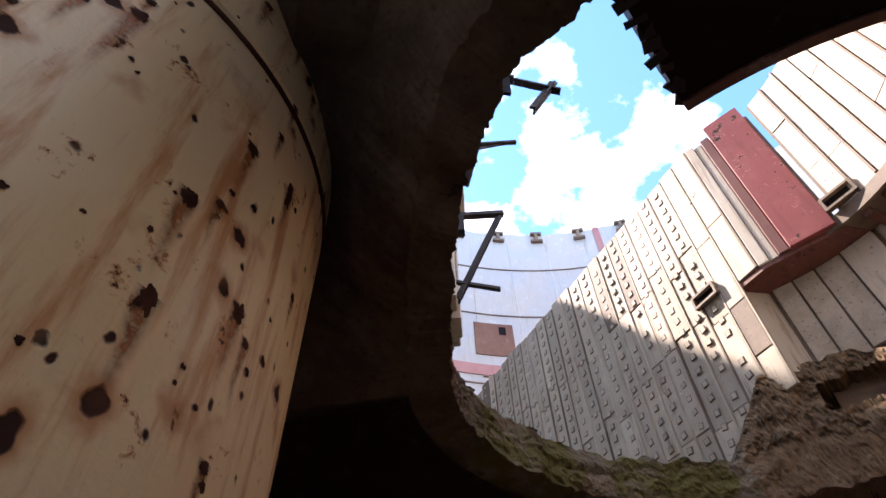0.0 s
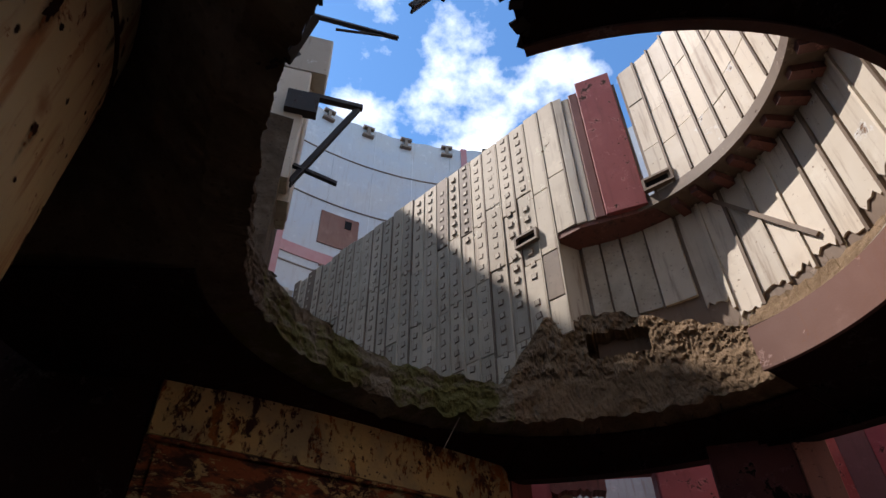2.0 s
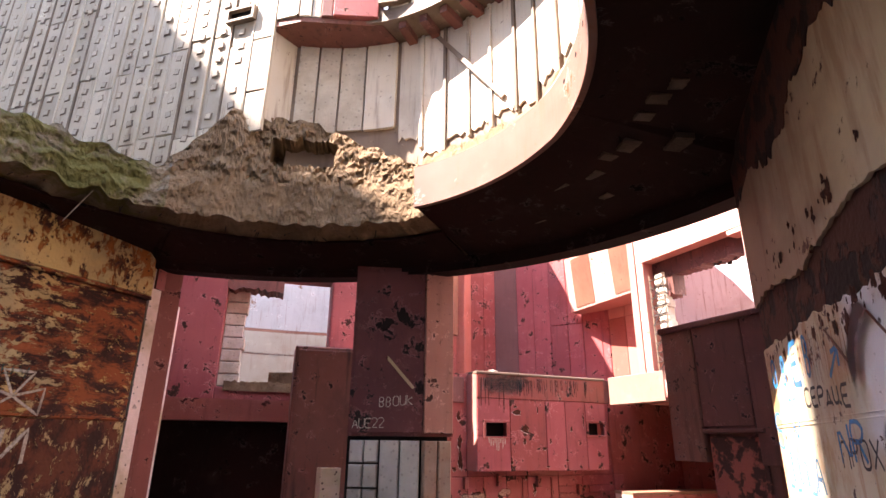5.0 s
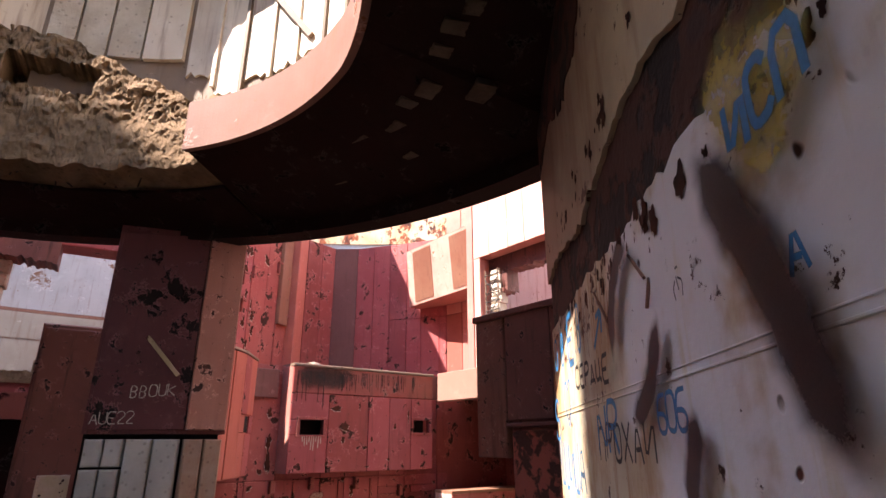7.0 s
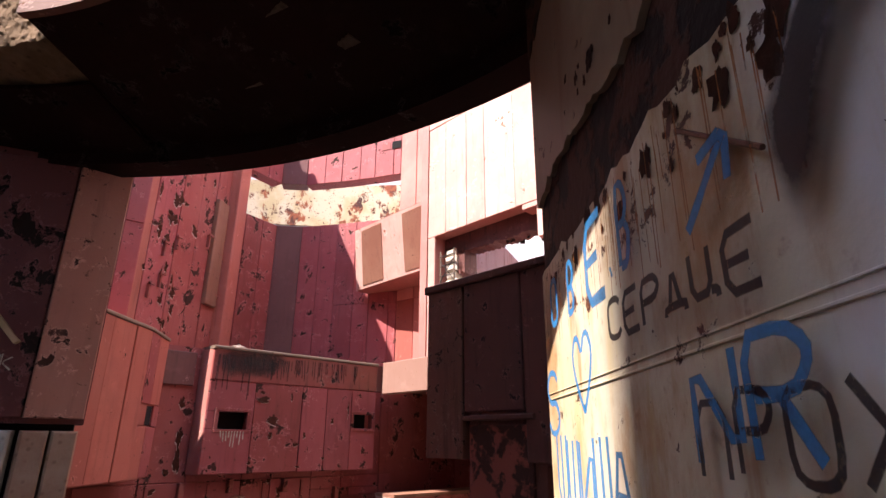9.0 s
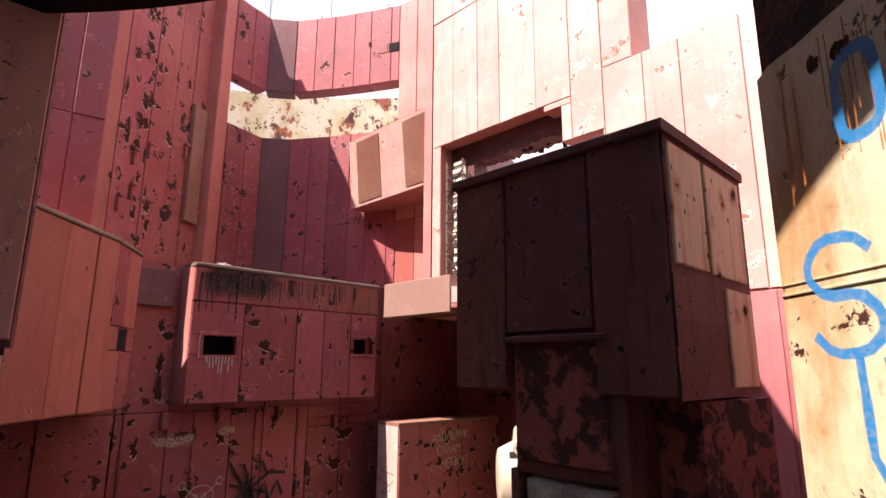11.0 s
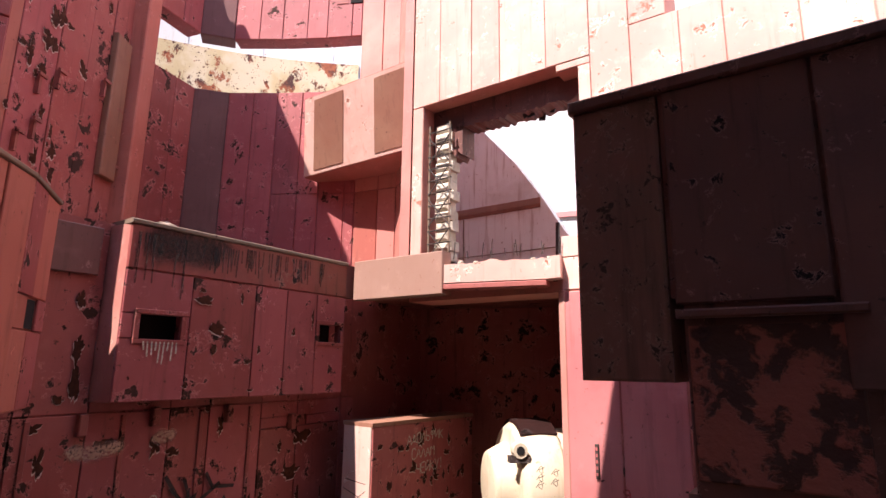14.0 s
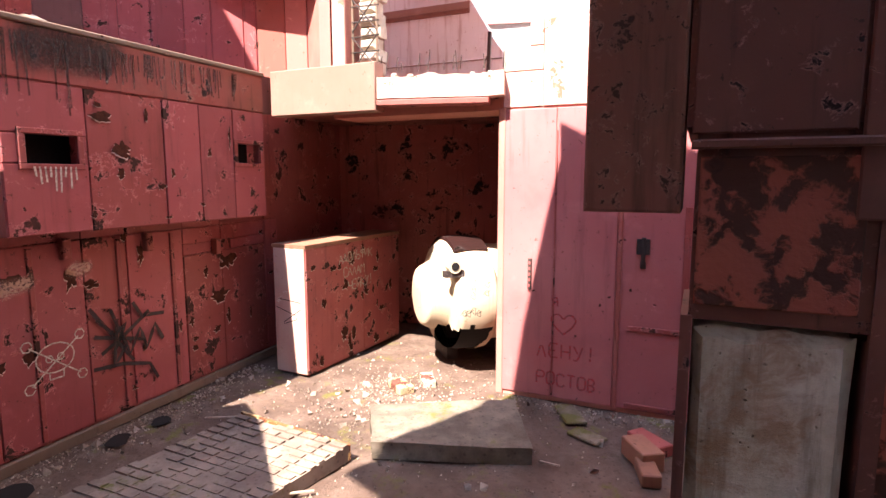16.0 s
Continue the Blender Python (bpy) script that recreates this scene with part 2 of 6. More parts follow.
def stone(name, a, b, moss=0.0, scale=5.0, depth=0.03):
    k = Mat(name, 0.95, 0, 0.2)
    col = k.mix(k.ramp(k.noise(scale, 8, 0.7), 0.35, 0.68), a, b)
    col = k.mix(k.ramp(k.cells(26.0), 0.1, 0.3, 0.5, 0), col, tuple(c * 0.45 for c in a))
    col = k.mix(k.ramp(k.noise(1.3, 5), 0.5, 0.7, 0, 0.5), col, tuple(c * 0.4 for c in a))
    if moss:
        col = k.mix(k.ramp(k.noise(3.6, 8, 0.7), 0.60 - 0.25 * moss, 0.72 - 0.25 * moss, 0, 0.95), col, (0.13, 0.122, 0.036))
    return k.done(col, k.math("ADD", k.noise(18, 10, 0.78), k.math("MULTIPLY", k.cells(12.0), 0.6)), depth)


cream_spotted = spotted_cream()
rust_wall = rust_sheet("rust_eaten_sheet", 0.465, 1.5, 2.6, (0.64, 0.44, 0.18), (0.33, 0.095, 0.032), (0.045, 0.014, 0.011))
rust_strip = rust_sheet("ochre_paint_rust_dots", 0.575, 2.2, 0.6, (0.72, 0.52, 0.22), (0.42, 0.15, 0.03))
rust_low = rust_sheet("rust_bitten_cream", 0.49, 2.4, 0.6, (0.52, 0.39, 0.20), (0.15, 0.045, 0.022), (0.04, 0.014, 0.011))
rust_yellow = rust_sheet("yellow_rusted_sheet", 0.56, 0.5, 0.8, (0.52, 0.43, 0.30))
jamb_mat = rust_sheet("pink_flaking_paint", 0.60, 1.0, 0.5, (0.62, 0.42, 0.34), (0.20, 0.06, 0.04))
steel_rim = painted_steel("brown_red_steel_rim", (0.18, 0.082, 0.058), (0.24, 0.128, 0.10), rust=(0.20, 0.075, 0.03), wear=0.60, chips=4.0, streaks=0.6)
concrete = stone("broken_concrete", (0.165, 0.11, 0.064), (0.28, 0.195, 0.122), 0.0, 5.0, 0.022)
concrete_moss = stone("mossy_concrete", (0.16, 0.125, 0.085), (0.27, 0.225, 0.165), 0.62)
concrete_dark = stone("darker_concrete", (0.115, 0.084, 0.058), (0.20, 0.15, 0.105))
concrete_grey = stone("grey_concrete", (0.50, 0.44, 0.35), (0.68, 0.63, 0.54), 0.0, 3.0, 0.012)
block_paint = stone("whitewashed_block", (0.46, 0.44, 0.40), (0.55, 0.53, 0.48), 0.0, 6.0, 0.006)
ground_mat = stone("damp_earth_floor", (0.10, 0.068, 0.052), (0.17, 0.122, 0.095), 0.2, 3.5, 0.02)
rubble_mat = stone("pale_rubble", (0.30, 0.235, 0.185), (0.44, 0.37, 0.30), 0.0, 9.0, 0.006)
# near-black that paints the shade inside holes, hollows and gaps
black = Mat("black_hole_shade", 0.95).done((0.006, 0.005, 0.005))
iron = painted_steel("black_iron", (0.03, 0.024, 0.022), (0.05, 0.035, 0.03), wear=0.6)
vessel_paint = painted_steel("cream_vessel_paint", (0.44, 0.37, 0.26), (0.52, 0.46, 0.34), rust=(0.3, 0.14, 0.06), wear=0.72, streaks=0.3)


# ---- mesh helpers ----
def thing(name, at, label, category, group="", kind=""):
    ob = new(name)
    ob.location = at
    ob.empty_display_size = 0.1
    return tagged(ob, label, category, group, kind)


def mesh_of(name, bm, material):
    me = bpy.data.meshes.new(name)
    bm.to_mesh(me)
    bm.free()
    me.materials.append(material)
    return me


def part(name, bm, material, parent=None, label="", smooth=False):
    """Links a bmesh in world coordinates as one mesh object, under parent if there is one."""
    me = mesh_of(name, bm, material)
    if smooth:
        for f in me.polygons:
            f.use_smooth = True
    ob = new(name, me)
    if parent is not None:
        ob.parent = parent
        up = parent
        shift = Vector((0, 0, 0))
        while up is not None:
            shift += up.location
            up = up.parent
        me.transform(Matrix.Translation(-shift))
    return tagged(ob, label)


def setting(name, bm, material, label, category, smooth=False):
    return tagged(part(name, bm, material, None, "", smooth), label, category, "", "structure")


def hexa(bm, low, high):
    """A solid between two rings of points with the same count."""
    a = [bm.verts.new(p) for p in low]
    b = [bm.verts.new(p) for p in high]
    n = len(a)
    bm.faces.new(a[::-1])
    bm.faces.new(b)
    for i in range(n):
        bm.faces.new((a[i], a[(i + 1) % n], b[(i + 1) % n], b[i]))


def prism(bm, plan, z0, z1):
    """Upright prism on a plan, counter-clockwise."""
    hexa(bm, [(x, y, z0) for x, y in plan], [(x, y, z1) for x, y in plan])


class Face:
    """An upright wall face from p to q; s runs along it, d stands out of it towards the viewer's side, z is up."""

    def __init__(self, p, q, flip=False):
        self.p, d = Vector((*p, 0)), Vector((*q, 0)) - Vector((*p, 0))
        self.len = d.length
        self.u = d.normalized()
        self.n = Vector((self.u.y, -self.u.x, 0)) * (-1 if flip else 1)

    def at(self, s, z, d=0.0):
        return self.p + self.u * s + self.n * d + Vector((0, 0, z))

    def slab(self, bm, s0, s1, z0, z1, d0, d1, bevel=0.0):
        """A box on the face, from depth d0 to d1."""
        b = min(bevel, abs(s1 - s0) * 0.3, abs(z1 - z0) * 0.3)
        ring = lambda e, d: [self.at(s0 + e, z0 + e, d), self.at(s1 - e, z0 + e, d), self.at(s1 - e, z1 - e, d), self.at(s0 + e, z1 - e, d)]
        if b <= 0:
            hexa(bm, ring(0, d0), ring(0, d1))
            return
        layers = [ring(0, d0), ring(0, d1 - b if d1 > d0 else d1 + b), ring(b, d1)]
        rows = [[bm.verts.new(p) for p in r] for r in layers]
        bm.faces.new(rows[0][::-1])
        bm.faces.new(rows[-1])
        for a, c in zip(rows, rows[1:]):
            for i in range(4):
                bm.faces.new((a[i], a[(i + 1) % 4], c[(i + 1) % 4], c[i]))

    def poly(self, bm, pts, d0, d1):
        """A plate with the outline pts, (s, z) each."""
        hexa(bm, [self.at(s, z, d0) for s, z in pts], [self.at(s, z, d1) for s, z in pts])


def fixed(bm):
    bmesh.ops.recalc_face_normals(bm, faces=bm.faces)
    return bm


def tube(bm, a, b, r, sides=8):
    a, b = Vector(a), Vector(b)
    axis = (b - a).normalized()
    side = axis.orthogonal().normalized()
    other = axis.cross(side)
    ring = lambda c: [c + (side * math.cos(6.2832 * i / sides) + other * math.sin(6.2832 * i / sides)) * r for i in range(sides)]
    hexa(bm, ring(a), ring(b))


def bar(bm, a, b, w, h, up=(0, 0, 1)):
    a, b = Vector(a), Vector(b)
    axis = (b - a).normalized()
    side = axis.cross(Vector(up)).normalized() * (w / 2)
    top = side.cross(axis).normalized() * (h / 2)
    ring = lambda c: [c - side - top, c + side - top, c + side + top, c - side + top]
    hexa(bm, ring(a), ring(b))


def wall_with_holes(bm, face, s0, s1, z0, z1, thick, holes):
    """A wall of real thickness behind the face, with holes (s0, s1, z0, z1) cut through."""
    ss = sorted({s0, s1, *(min(max(h[i], s0), s1) for h in holes for i in (0, 1))})
    zs = sorted({z0, z1, *(min(max(h[i], z0), z1) for h in holes for i in (2, 3))})
    for a, b in zip(ss, ss[1:]):
        run = None
        for c, d in zip(zs, zs[1:]):
            m, n = (a + b) / 2, (c + d) / 2
            solid = not any(h[0] < m < h[1] and h[2] < n < h[3] for h in holes)
            if solid:
                run = (run[0], d) if run else (c, d)
            if run and (not solid or d == zs[-1]):
                face.slab(bm, a, b, run[0], run[1], -thick, 0)
                run = None


def panelling(parent, face, s0, s1, z0, z1, widths, material, rnd, holes=(), proud=0.012, gap=0.008, split=(), name="panel"):
    """Steel plates side by side on a face, with open joints between them; holes are left free."""
    s, i = s0, 0
    while s < s1 - 0.02:
        w = widths[i % len(widths)]
        e = min(s + w, s1)
        if s1 - e < 0.06:
            e = s1
        cuts = [z0, *[c for c in split if z0 < c < z1], z1]
        for a, b in zip(cuts, cuts[1:]):
            spans = [(s, e, a, b)]
            for h in holes:
                out = []
                for q in spans:
                    if h[0] >= q[1] or h[1] <= q[0] or h[2] >= q[3] or h[3] <= q[2]:
                        out.append(q)
                        continue
                    if h[2] > q[2]:
                        out.append((q[0], q[1], q[2], h[2]))
                    if h[3] < q[3]:
                        out.append((q[0], q[1], h[3], q[3]))
                    lo, hi = max(q[2], h[2]), min(q[3], h[3])
                    if h[0] > q[0]:
                        out.append((q[0], h[0], lo, hi))
                    if h[1] < q[1]:
                        out.append((h[1], q[1], lo, hi))
                spans = out
            for q in spans:
                if q[1] - q[0] < 0.015 or q[3] - q[2] < 0.015:
                    continue
                bm = bmesh.new()
                face.slab(bm, q[0] + gap / 2, q[1] - gap / 2, q[2] + gap / 2, q[3] - gap / 2, 0.0, proud + rnd.uniform(-0.004, 0.004), 0.004)
                mat = material[rnd.randrange(len(material))] if isinstance(material, (list, tuple)) else material
                part(name, fixed(bm), mat, parent)
        s, i = e, i + 1


def sprayed_cream():
    """Cream paint with rust runs and chips, whitened by a lilac overspray along one stretch."""
    k = Mat("sprayed_cream_paint", 0.5)
    w = k.warp(0.05, 9.0)
    col = k.mix(k.ramp(k.noise(1.6, 4), 0.35, 0.65), (0.64, 0.54, 0.34), (0.66, 0.60, 0.46))
    axes = k.n.new("ShaderNodeSeparateXYZ")
    k.l.new(k.pos, axes.inputs[0])
    run = k.noise(6.0, 6, 0.6, k.scaled(2.6, 2.6, 0.4))
    col = k.mix(k.ramp(run, 0.54, 0.72, 0, 0.75), col, (0.42, 0.19, 0.06))
    stain = k.ramp(k.noise(3.0, 7, 0.66, k.scaled(1.4, 1.4, 0.7)), 0.45, 0.62, 0, 0.8)
    col = k.mix(stain, col, (0.42, 0.21, 0.075))
    fine = k.noise(14.0, 7, 0.65, k.scaled(2.0, 2.0, 0.5))
    col = k.mix(k.ramp(fine, 0.54, 0.72, 0, 0.55), col, (0.42, 0.24, 0.09))
    speck = k.noise(34.0, 5, 0.6)
    col = k.mix(k.ramp(speck, 0.60, 0.72, 0, 0.5), col, (0.30, 0.15, 0.07))
    edge = k.math("ADD", axes.outputs[0], k.math("MULTIPLY", k.math("SUBTRACT", k.noise(3.2, 3), 0.5), 0.55))
    cloud = k.math("MULTIPLY", k.ramp(edge, 2.38, 2.52, 0.92, 0), k.ramp(k.noise(4.2, 4), 0.34, 0.50))
    col = k.mix(cloud, col, (0.82, 0.80, 0.81))
    drip = k.noise(9.0, 5, 0.6, k.scaled(2.2, 2.2, 0.25))
    col = k.mix(k.ramp(drip, 0.55, 0.72, 0, 0.5), col, (0.60, 0.49, 0.22))
    chip = k.noise(14.0, 9, 0.72, w)
    mask = k.math("MAXIMUM", k.ramp(chip, 0.612, 0.628), k.math("MULTIPLY", k.ramp(k.cells(14.0, w), 0.08, 0.14, 1, 0), k.ramp(k.noise(4.0, 2), 0.54, 0.6)))
    col = k.mix(mask, col, (0.07, 0.022, 0.012))
    return k.done(col, k.math("ADD", k.math("MULTIPLY", mask, -1.0), k.math("MULTIPLY", k.noise(50, 3), 0.2)), 0.006)


def browned_cream():
    """Dull cream paint that browns and blisters towards one end of the plate."""
    k = Mat("browned_cream_paint", 0.6)
    axes = k.n.new("ShaderNodeSeparateXYZ")
    k.l.new(k.pos, axes.inputs[0])
    col = k.mix(k.ramp(k.noise(1.3, 4), 0.35, 0.65), (0.66, 0.53, 0.32), (0.70, 0.60, 0.41))
    run = k.noise(6.0, 6, 0.6, k.scaled(2.2, 2.2, 0.35))
    col = k.mix(k.ramp(run, 0.50, 0.70, 0, 0.6), col, (0.40, 0.20, 0.09))
    edge = k.math("ADD", axes.outputs[0], k.math("MULTIPLY", k.math("SUBTRACT", k.noise(2.2, 5, 0.65), 0.5), 1.3))
    col = k.mix(k.ramp(edge, 1.9, 3.0, 0, 0.8), col, (0.21, 0.115, 0.078))
    chip = k.noise(9.0, 9, 0.72, k.warp(0.06, 9.0))
    mask = k.ramp(chip, 0.62, 0.64)
    col = k.mix(mask, col, (0.09, 0.03, 0.018))
    return k.done(col, k.math("ADD", k.math("MULTIPLY", mask, -1.0), k.math("MULTIPLY", k.noise(50, 3), 0.2)), 0.006)


cream_sprayed = sprayed_cream()
upper_cream = browned_cream()


def spray(name, colour, strength=1.0, grain_size=70.0, thin=0.45):
    """Spray paint that thins out to the edge of its stroke."""
    k = Mat(name, 0.55)
    fade = k.n.new("ShaderNodeAttribute")
    fade.attribute_name = "fade"
    grain = k.ramp(k.noise(grain_size, 4), 0.30, 0.62, thin, 1.0)
    alpha = k.math("MULTIPLY", k.ramp(fade.outputs["Fac"], 0.05, 0.75, 0, strength), grain)
    k.l.new(alpha, k.b.inputs["Alpha"])
    return k.done(colour)


ink_white = spray("white_spray", (0.60, 0.53, 0.44), 0.9)
ink_black = spray("black_spray", (0.016, 0.014, 0.016), 1.0, 160.0, 0.8)
ink_blue = spray("blue_spray", (0.02, 0.20, 0.45), 1.0, 160.0, 0.8)
ink_teal = spray("teal_spray", (0.04, 0.14, 0.13), 0.75)
ink_red = spray("red_spray", (0.50, 0.035, 0.04), 0.8)
ink_smear = spray("black_smear", (0.02, 0.013, 0.014), 1.0, 420.0, 0.86)

streaked_red = painted_steel("soot_streaked_red_paint", (0.26, 0.055, 0.045), (0.20, 0.075, 0.05), rust=(0.018, 0.011, 0.01), wear=0.60, chips=3.0, streaks=0.95)
slab_moss = stone("mossy_floor_slab", (0.125, 0.105, 0.08), (0.215, 0.18, 0.14), 0.22, 6.0, 0.012)
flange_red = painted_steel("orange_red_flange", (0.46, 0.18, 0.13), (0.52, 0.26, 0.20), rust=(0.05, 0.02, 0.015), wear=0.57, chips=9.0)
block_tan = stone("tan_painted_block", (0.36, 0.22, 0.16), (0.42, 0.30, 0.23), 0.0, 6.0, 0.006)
slab_grey = stone("worn_grey_slab", (0.17, 0.13, 0.105), (0.27, 0.22, 0.175), 0.1, 4.0, 0.008)


def stained_concrete():
    """Pale weathered concrete with dark and rusty runs and a coarse, pitted face."""
    k = Mat("stained_pale_concrete", 0.95, 0, 0.2)
    col = k.mix(k.ramp(k.noise(3.0, 8, 0.7), 0.35, 0.68), (0.52, 0.46, 0.36), (0.72, 0.67, 0.57))
    col = k.mix(k.ramp(k.noise(5.0, 6, 0.65, k.scaled(2.5, 2.5, 0.3)), 0.50, 0.72, 0, 0.7), col, (0.20, 0.15, 0.10))
    col = k.mix(k.ramp(k.noise(2.2, 6, 0.7, k.warp(0.3, 3.0)), 0.56, 0.68, 0, 0.7), col, (0.30, 0.15, 0.07))
    pits = k.ramp(k.cells(30.0, k.warp(0.03, 20.0)), 0.05, 0.14, 1, 0)
    col = k.mix(k.math("MULTIPLY", pits, k.ramp(k.noise(5.0, 3), 0.5, 0.6)), col, (0.12, 0.09, 0.06))
    return k.done(col, k.math("ADD", k.noise(22, 8, 0.7), k.math("MULTIPLY", pits, -0.8)), 0.012)


block_concrete = stained_concrete()


def blotches(name, low, high):
    k = Mat(name, 0.8)
    w = k.warp(0.08, 8.0)
    m = k.ramp(k.noise(9.0, 6, 0.6, w), 0.46, 0.54)
    col = k.mix(m, low, high)
    col = k.mix(k.ramp(k.cells(7.0, w), 0.16, 0.24, 0.9, 0), col, (0.05, 0.02, 0.018))
    return k.done(col, k.math("ADD", m, k.noise(40, 3)), 0.005)


blotched = blotches("blotched_rust_red", (0.075, 0.028, 0.02), (0.36, 0.10, 0.07))
band_rust = blotches("flaking_dark_rust", (0.014, 0.007, 0.006), (0.075, 0.026, 0.015))
soffit_bare = stone("sooty_bare_patch", (0.10, 0.076, 0.058), (0.19, 0.15, 0.115))
ink_yellow = spray("yellow_spray", (0.55, 0.42, 0.08), 0.7)
# flaking jamb paint, whitened to stand in for direct sun
jamb_sunlit = rust_sheet("sunlit_flaking_paint", 0.70, 1.4, 0.4, (0.86, 0.72, 0.66))
soot_black = spray("soot", (0.026, 0.015, 0.013), 0.8)
ink_rust = spray("rust_run", (0.42, 0.15, 0.035), 0.9)
pit_rust = stone("deep_rust", (0.045, 0.016, 0.010), (0.09, 0.03, 0.016), 0.0, 14.0, 0.01)
ink_pale = spray("pale_wear", (0.52, 0.34, 0.26), 0.7)


# ---- the large structure ----
rnd = random.Random(7)
HUB = Vector((1.63, 1.84, 0))
OUTER, OUT_R, OUT_H = Vector((3.0, 2.5, 0)), 8.5, 14.5


def polar(theta, r, z, c=HUB):
    return Vector((c.x + r * math.cos(radians(theta)), c.y + r * math.sin(radians(theta)), z))


def swept(bm, thetas, profile, close=True, c=HUB):
    """A body swept round the hub: profile(theta) gives a closed ring of (r, z)."""
    rows = []
    for th in thetas:
        rows.append([bm.verts.new(polar(th, r, z, c)) for r, z in profile(th)])
    n = len(rows[0])
    for a, b in zip(rows, rows[1:]):
        for i in range(n if close else n - 1):
            bm.faces.new((a[i], a[(i + 1) % n], b[(i + 1) % n], b[i]))
    if close:
        bm.faces.new(rows[0])
        bm.faces.new(rows[-1][::-1])
    return fixed(bm)


def steps(a, b, n):
    return [a + (b - a) * i / n for i in range(n + 1)]


def slab_out(theta):
    """Radius, from the hub, of the outer edge of the ring slab."""
    d = Vector((math.cos(radians(theta)), math.sin(radians(theta)), 0))
    m = HUB - Vector((1.05, 1.51, 0))
    b = m.dot(d)
    r = -b + math.sqrt(b * b - m.length_squared + 2.72 ** 2)
    th = (theta + 180) % 360 - 180
    return r if -42 < th < 76 else (2.62 if 140 < theta % 360 < 262 else max(r, 2.9))


# ground
bm = bmesh.new()
g = [(-300, -300), (300, -300), (300, 300), (-300, 300)]
prism(bm, g, -0.6, -0.02)
setting("ground", fixed(bm), ground_mat, "dark bare earth under and around the ruin", "ground")
bm = bmesh.new()
N = 90
grid = {}
for i in range(N + 1):
    for j in range(N + 1):
        x, y = -3 + 14 * i / N, -4 + 12 * j / N
        h = 0.02 * noise.noise((x * 1.7, y * 1.7, 0)) + 0.012 * noise.noise((x * 6, y * 6, 3))
        grid[i, j] = bm.verts.new((x, y, h - 0.005))
for i in range(N):
    for j in range(N):
        bm.faces.new((grid[i, j], grid[i + 1, j], grid[i + 1, j + 1], grid[i, j + 1]))
setting("floor", bm, ground_mat, "damp dark earth floor with scattered rubble", "floor", True)

# the outer round wall, far behind everything
outer_wall = thing("wall_outer", (OUTER.x, OUTER.y, 0), "tall round whitewashed steel wall with rust runs", "wall", "", "structure")


def outer_top(th):
    """The top, raised out of view in the west to shade cream wall and ring."""
    return OUT_H + (3.2 if 161.5 < th < 262 else 0.6 if 147.5 < th < 155 else 0.0) + 0.03 * math.sin(th * 1.3)


bm = bmesh.new()
swept(bm, steps(0, 161, 162) + steps(161.8, 261, 40) + steps(262.5, 360, 40), lambda th: [(OUT_R, -0.1), (OUT_R + 0.4, -0.1), (OUT_R + 0.4, outer_top(th)), (OUT_R, outer_top(th))], True, OUTER)
part("shell", bm, far_white, outer_wall)

# ring slab: steel-edged part
STEEL0, STEEL1 = -131.0, 10.0


def sag(th):
    """The steel edge is bent in and down towards its end."""
    return max(0.0, min(1.0, (th + 35) / 45))


ring_slab = thing("ring_slab", (HUB.x, HUB.y, 2.7), "round ceiling slab of near-black rusted steel and broken concrete", "ceiling", "", "structure")
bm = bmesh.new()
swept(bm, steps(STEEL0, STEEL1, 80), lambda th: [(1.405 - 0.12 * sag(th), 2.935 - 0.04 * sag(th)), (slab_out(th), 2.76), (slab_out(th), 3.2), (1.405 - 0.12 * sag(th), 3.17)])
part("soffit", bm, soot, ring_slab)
bm = bmesh.new()
swept(bm, steps(STEEL0, STEEL1, 90), lambda th: [(r - 0.12 * sag(th), z - 0.04 * sag(th)) for r, z in ((1.372, 2.925), (1.403, 2.925), (1.403, 3.185), (1.372, 3.185))])
rim_band = part("rim", bm, steel_rim, ring_slab, "brown-red steel edge band with bolt holes")


def rough_r(th, k):
    v = 0.035 * noise.noise((th * 0.045, k, 1.3)) + 0.014 * noise.noise((th * 0.19, k, 4.1)) + 0.010 * noise.noise((th * 0.6, k, 7.7))
    return v


def inner_r(th):
    """Broken inner edge of the concrete part: a notch near its end by the steel tip."""
    knots = [(0, 1.40), (95, 1.40), (130, 1.45), (150, 1.52), (165, 1.56), (183, 1.565), (191, 1.60), (202, 1.70), (211, 1.80), (219, 1.87), (228, 1.87), (240, 1.87)]
    for (a, ra), (b, rb) in zip(knots, knots[1:]):
        if th <= b:
            return ra + (rb - ra) * (th - a) / (b - a)
    return knots[-1][1]


def rim_profile(th):
    """Rough inner face of the concrete, bottom to top."""
    block = max(0.0, min(1.0, (80 - th) / 14)) * max(0.12, min(1.0, (th - 6) / 40))
    b = inner_r(th)
    low = 2.86 + 0.05 * noise.noise((th * 0.21, 2.0, 9.0))
    lift = max(0.0, min(1.0, (th - 172) / 14))
    pts = [(slab_out(th), 2.74 + 0.64 * lift), (2.25, 2.845 + 0.475 * lift), (b + 0.13 + rough_r(th, 0), low)]
    for k in range(1, 35):
        f = k / 34
        z = low + f * (0.30 + 0.56 * block)
        r = b - 0.03 + (0.13 * f * f) * block + 0.05 * (1 - block) * f + (0.6 - 0.38 * block) * rough_r(th, f * 7.0)
        if 38 < th < 55 and 3.33 < z < 3.52:
            r += 0.24
        pts.append((r, z + 0.02 * noise.noise((th * 0.4, f * 5, 3))))
    top = low + 0.30 + 0.56 * block
    pts.append((b + 0.55, top + 0.03))
    pts.append((slab_out(th), top + 0.04 + 0.4 * lift))
    return pts


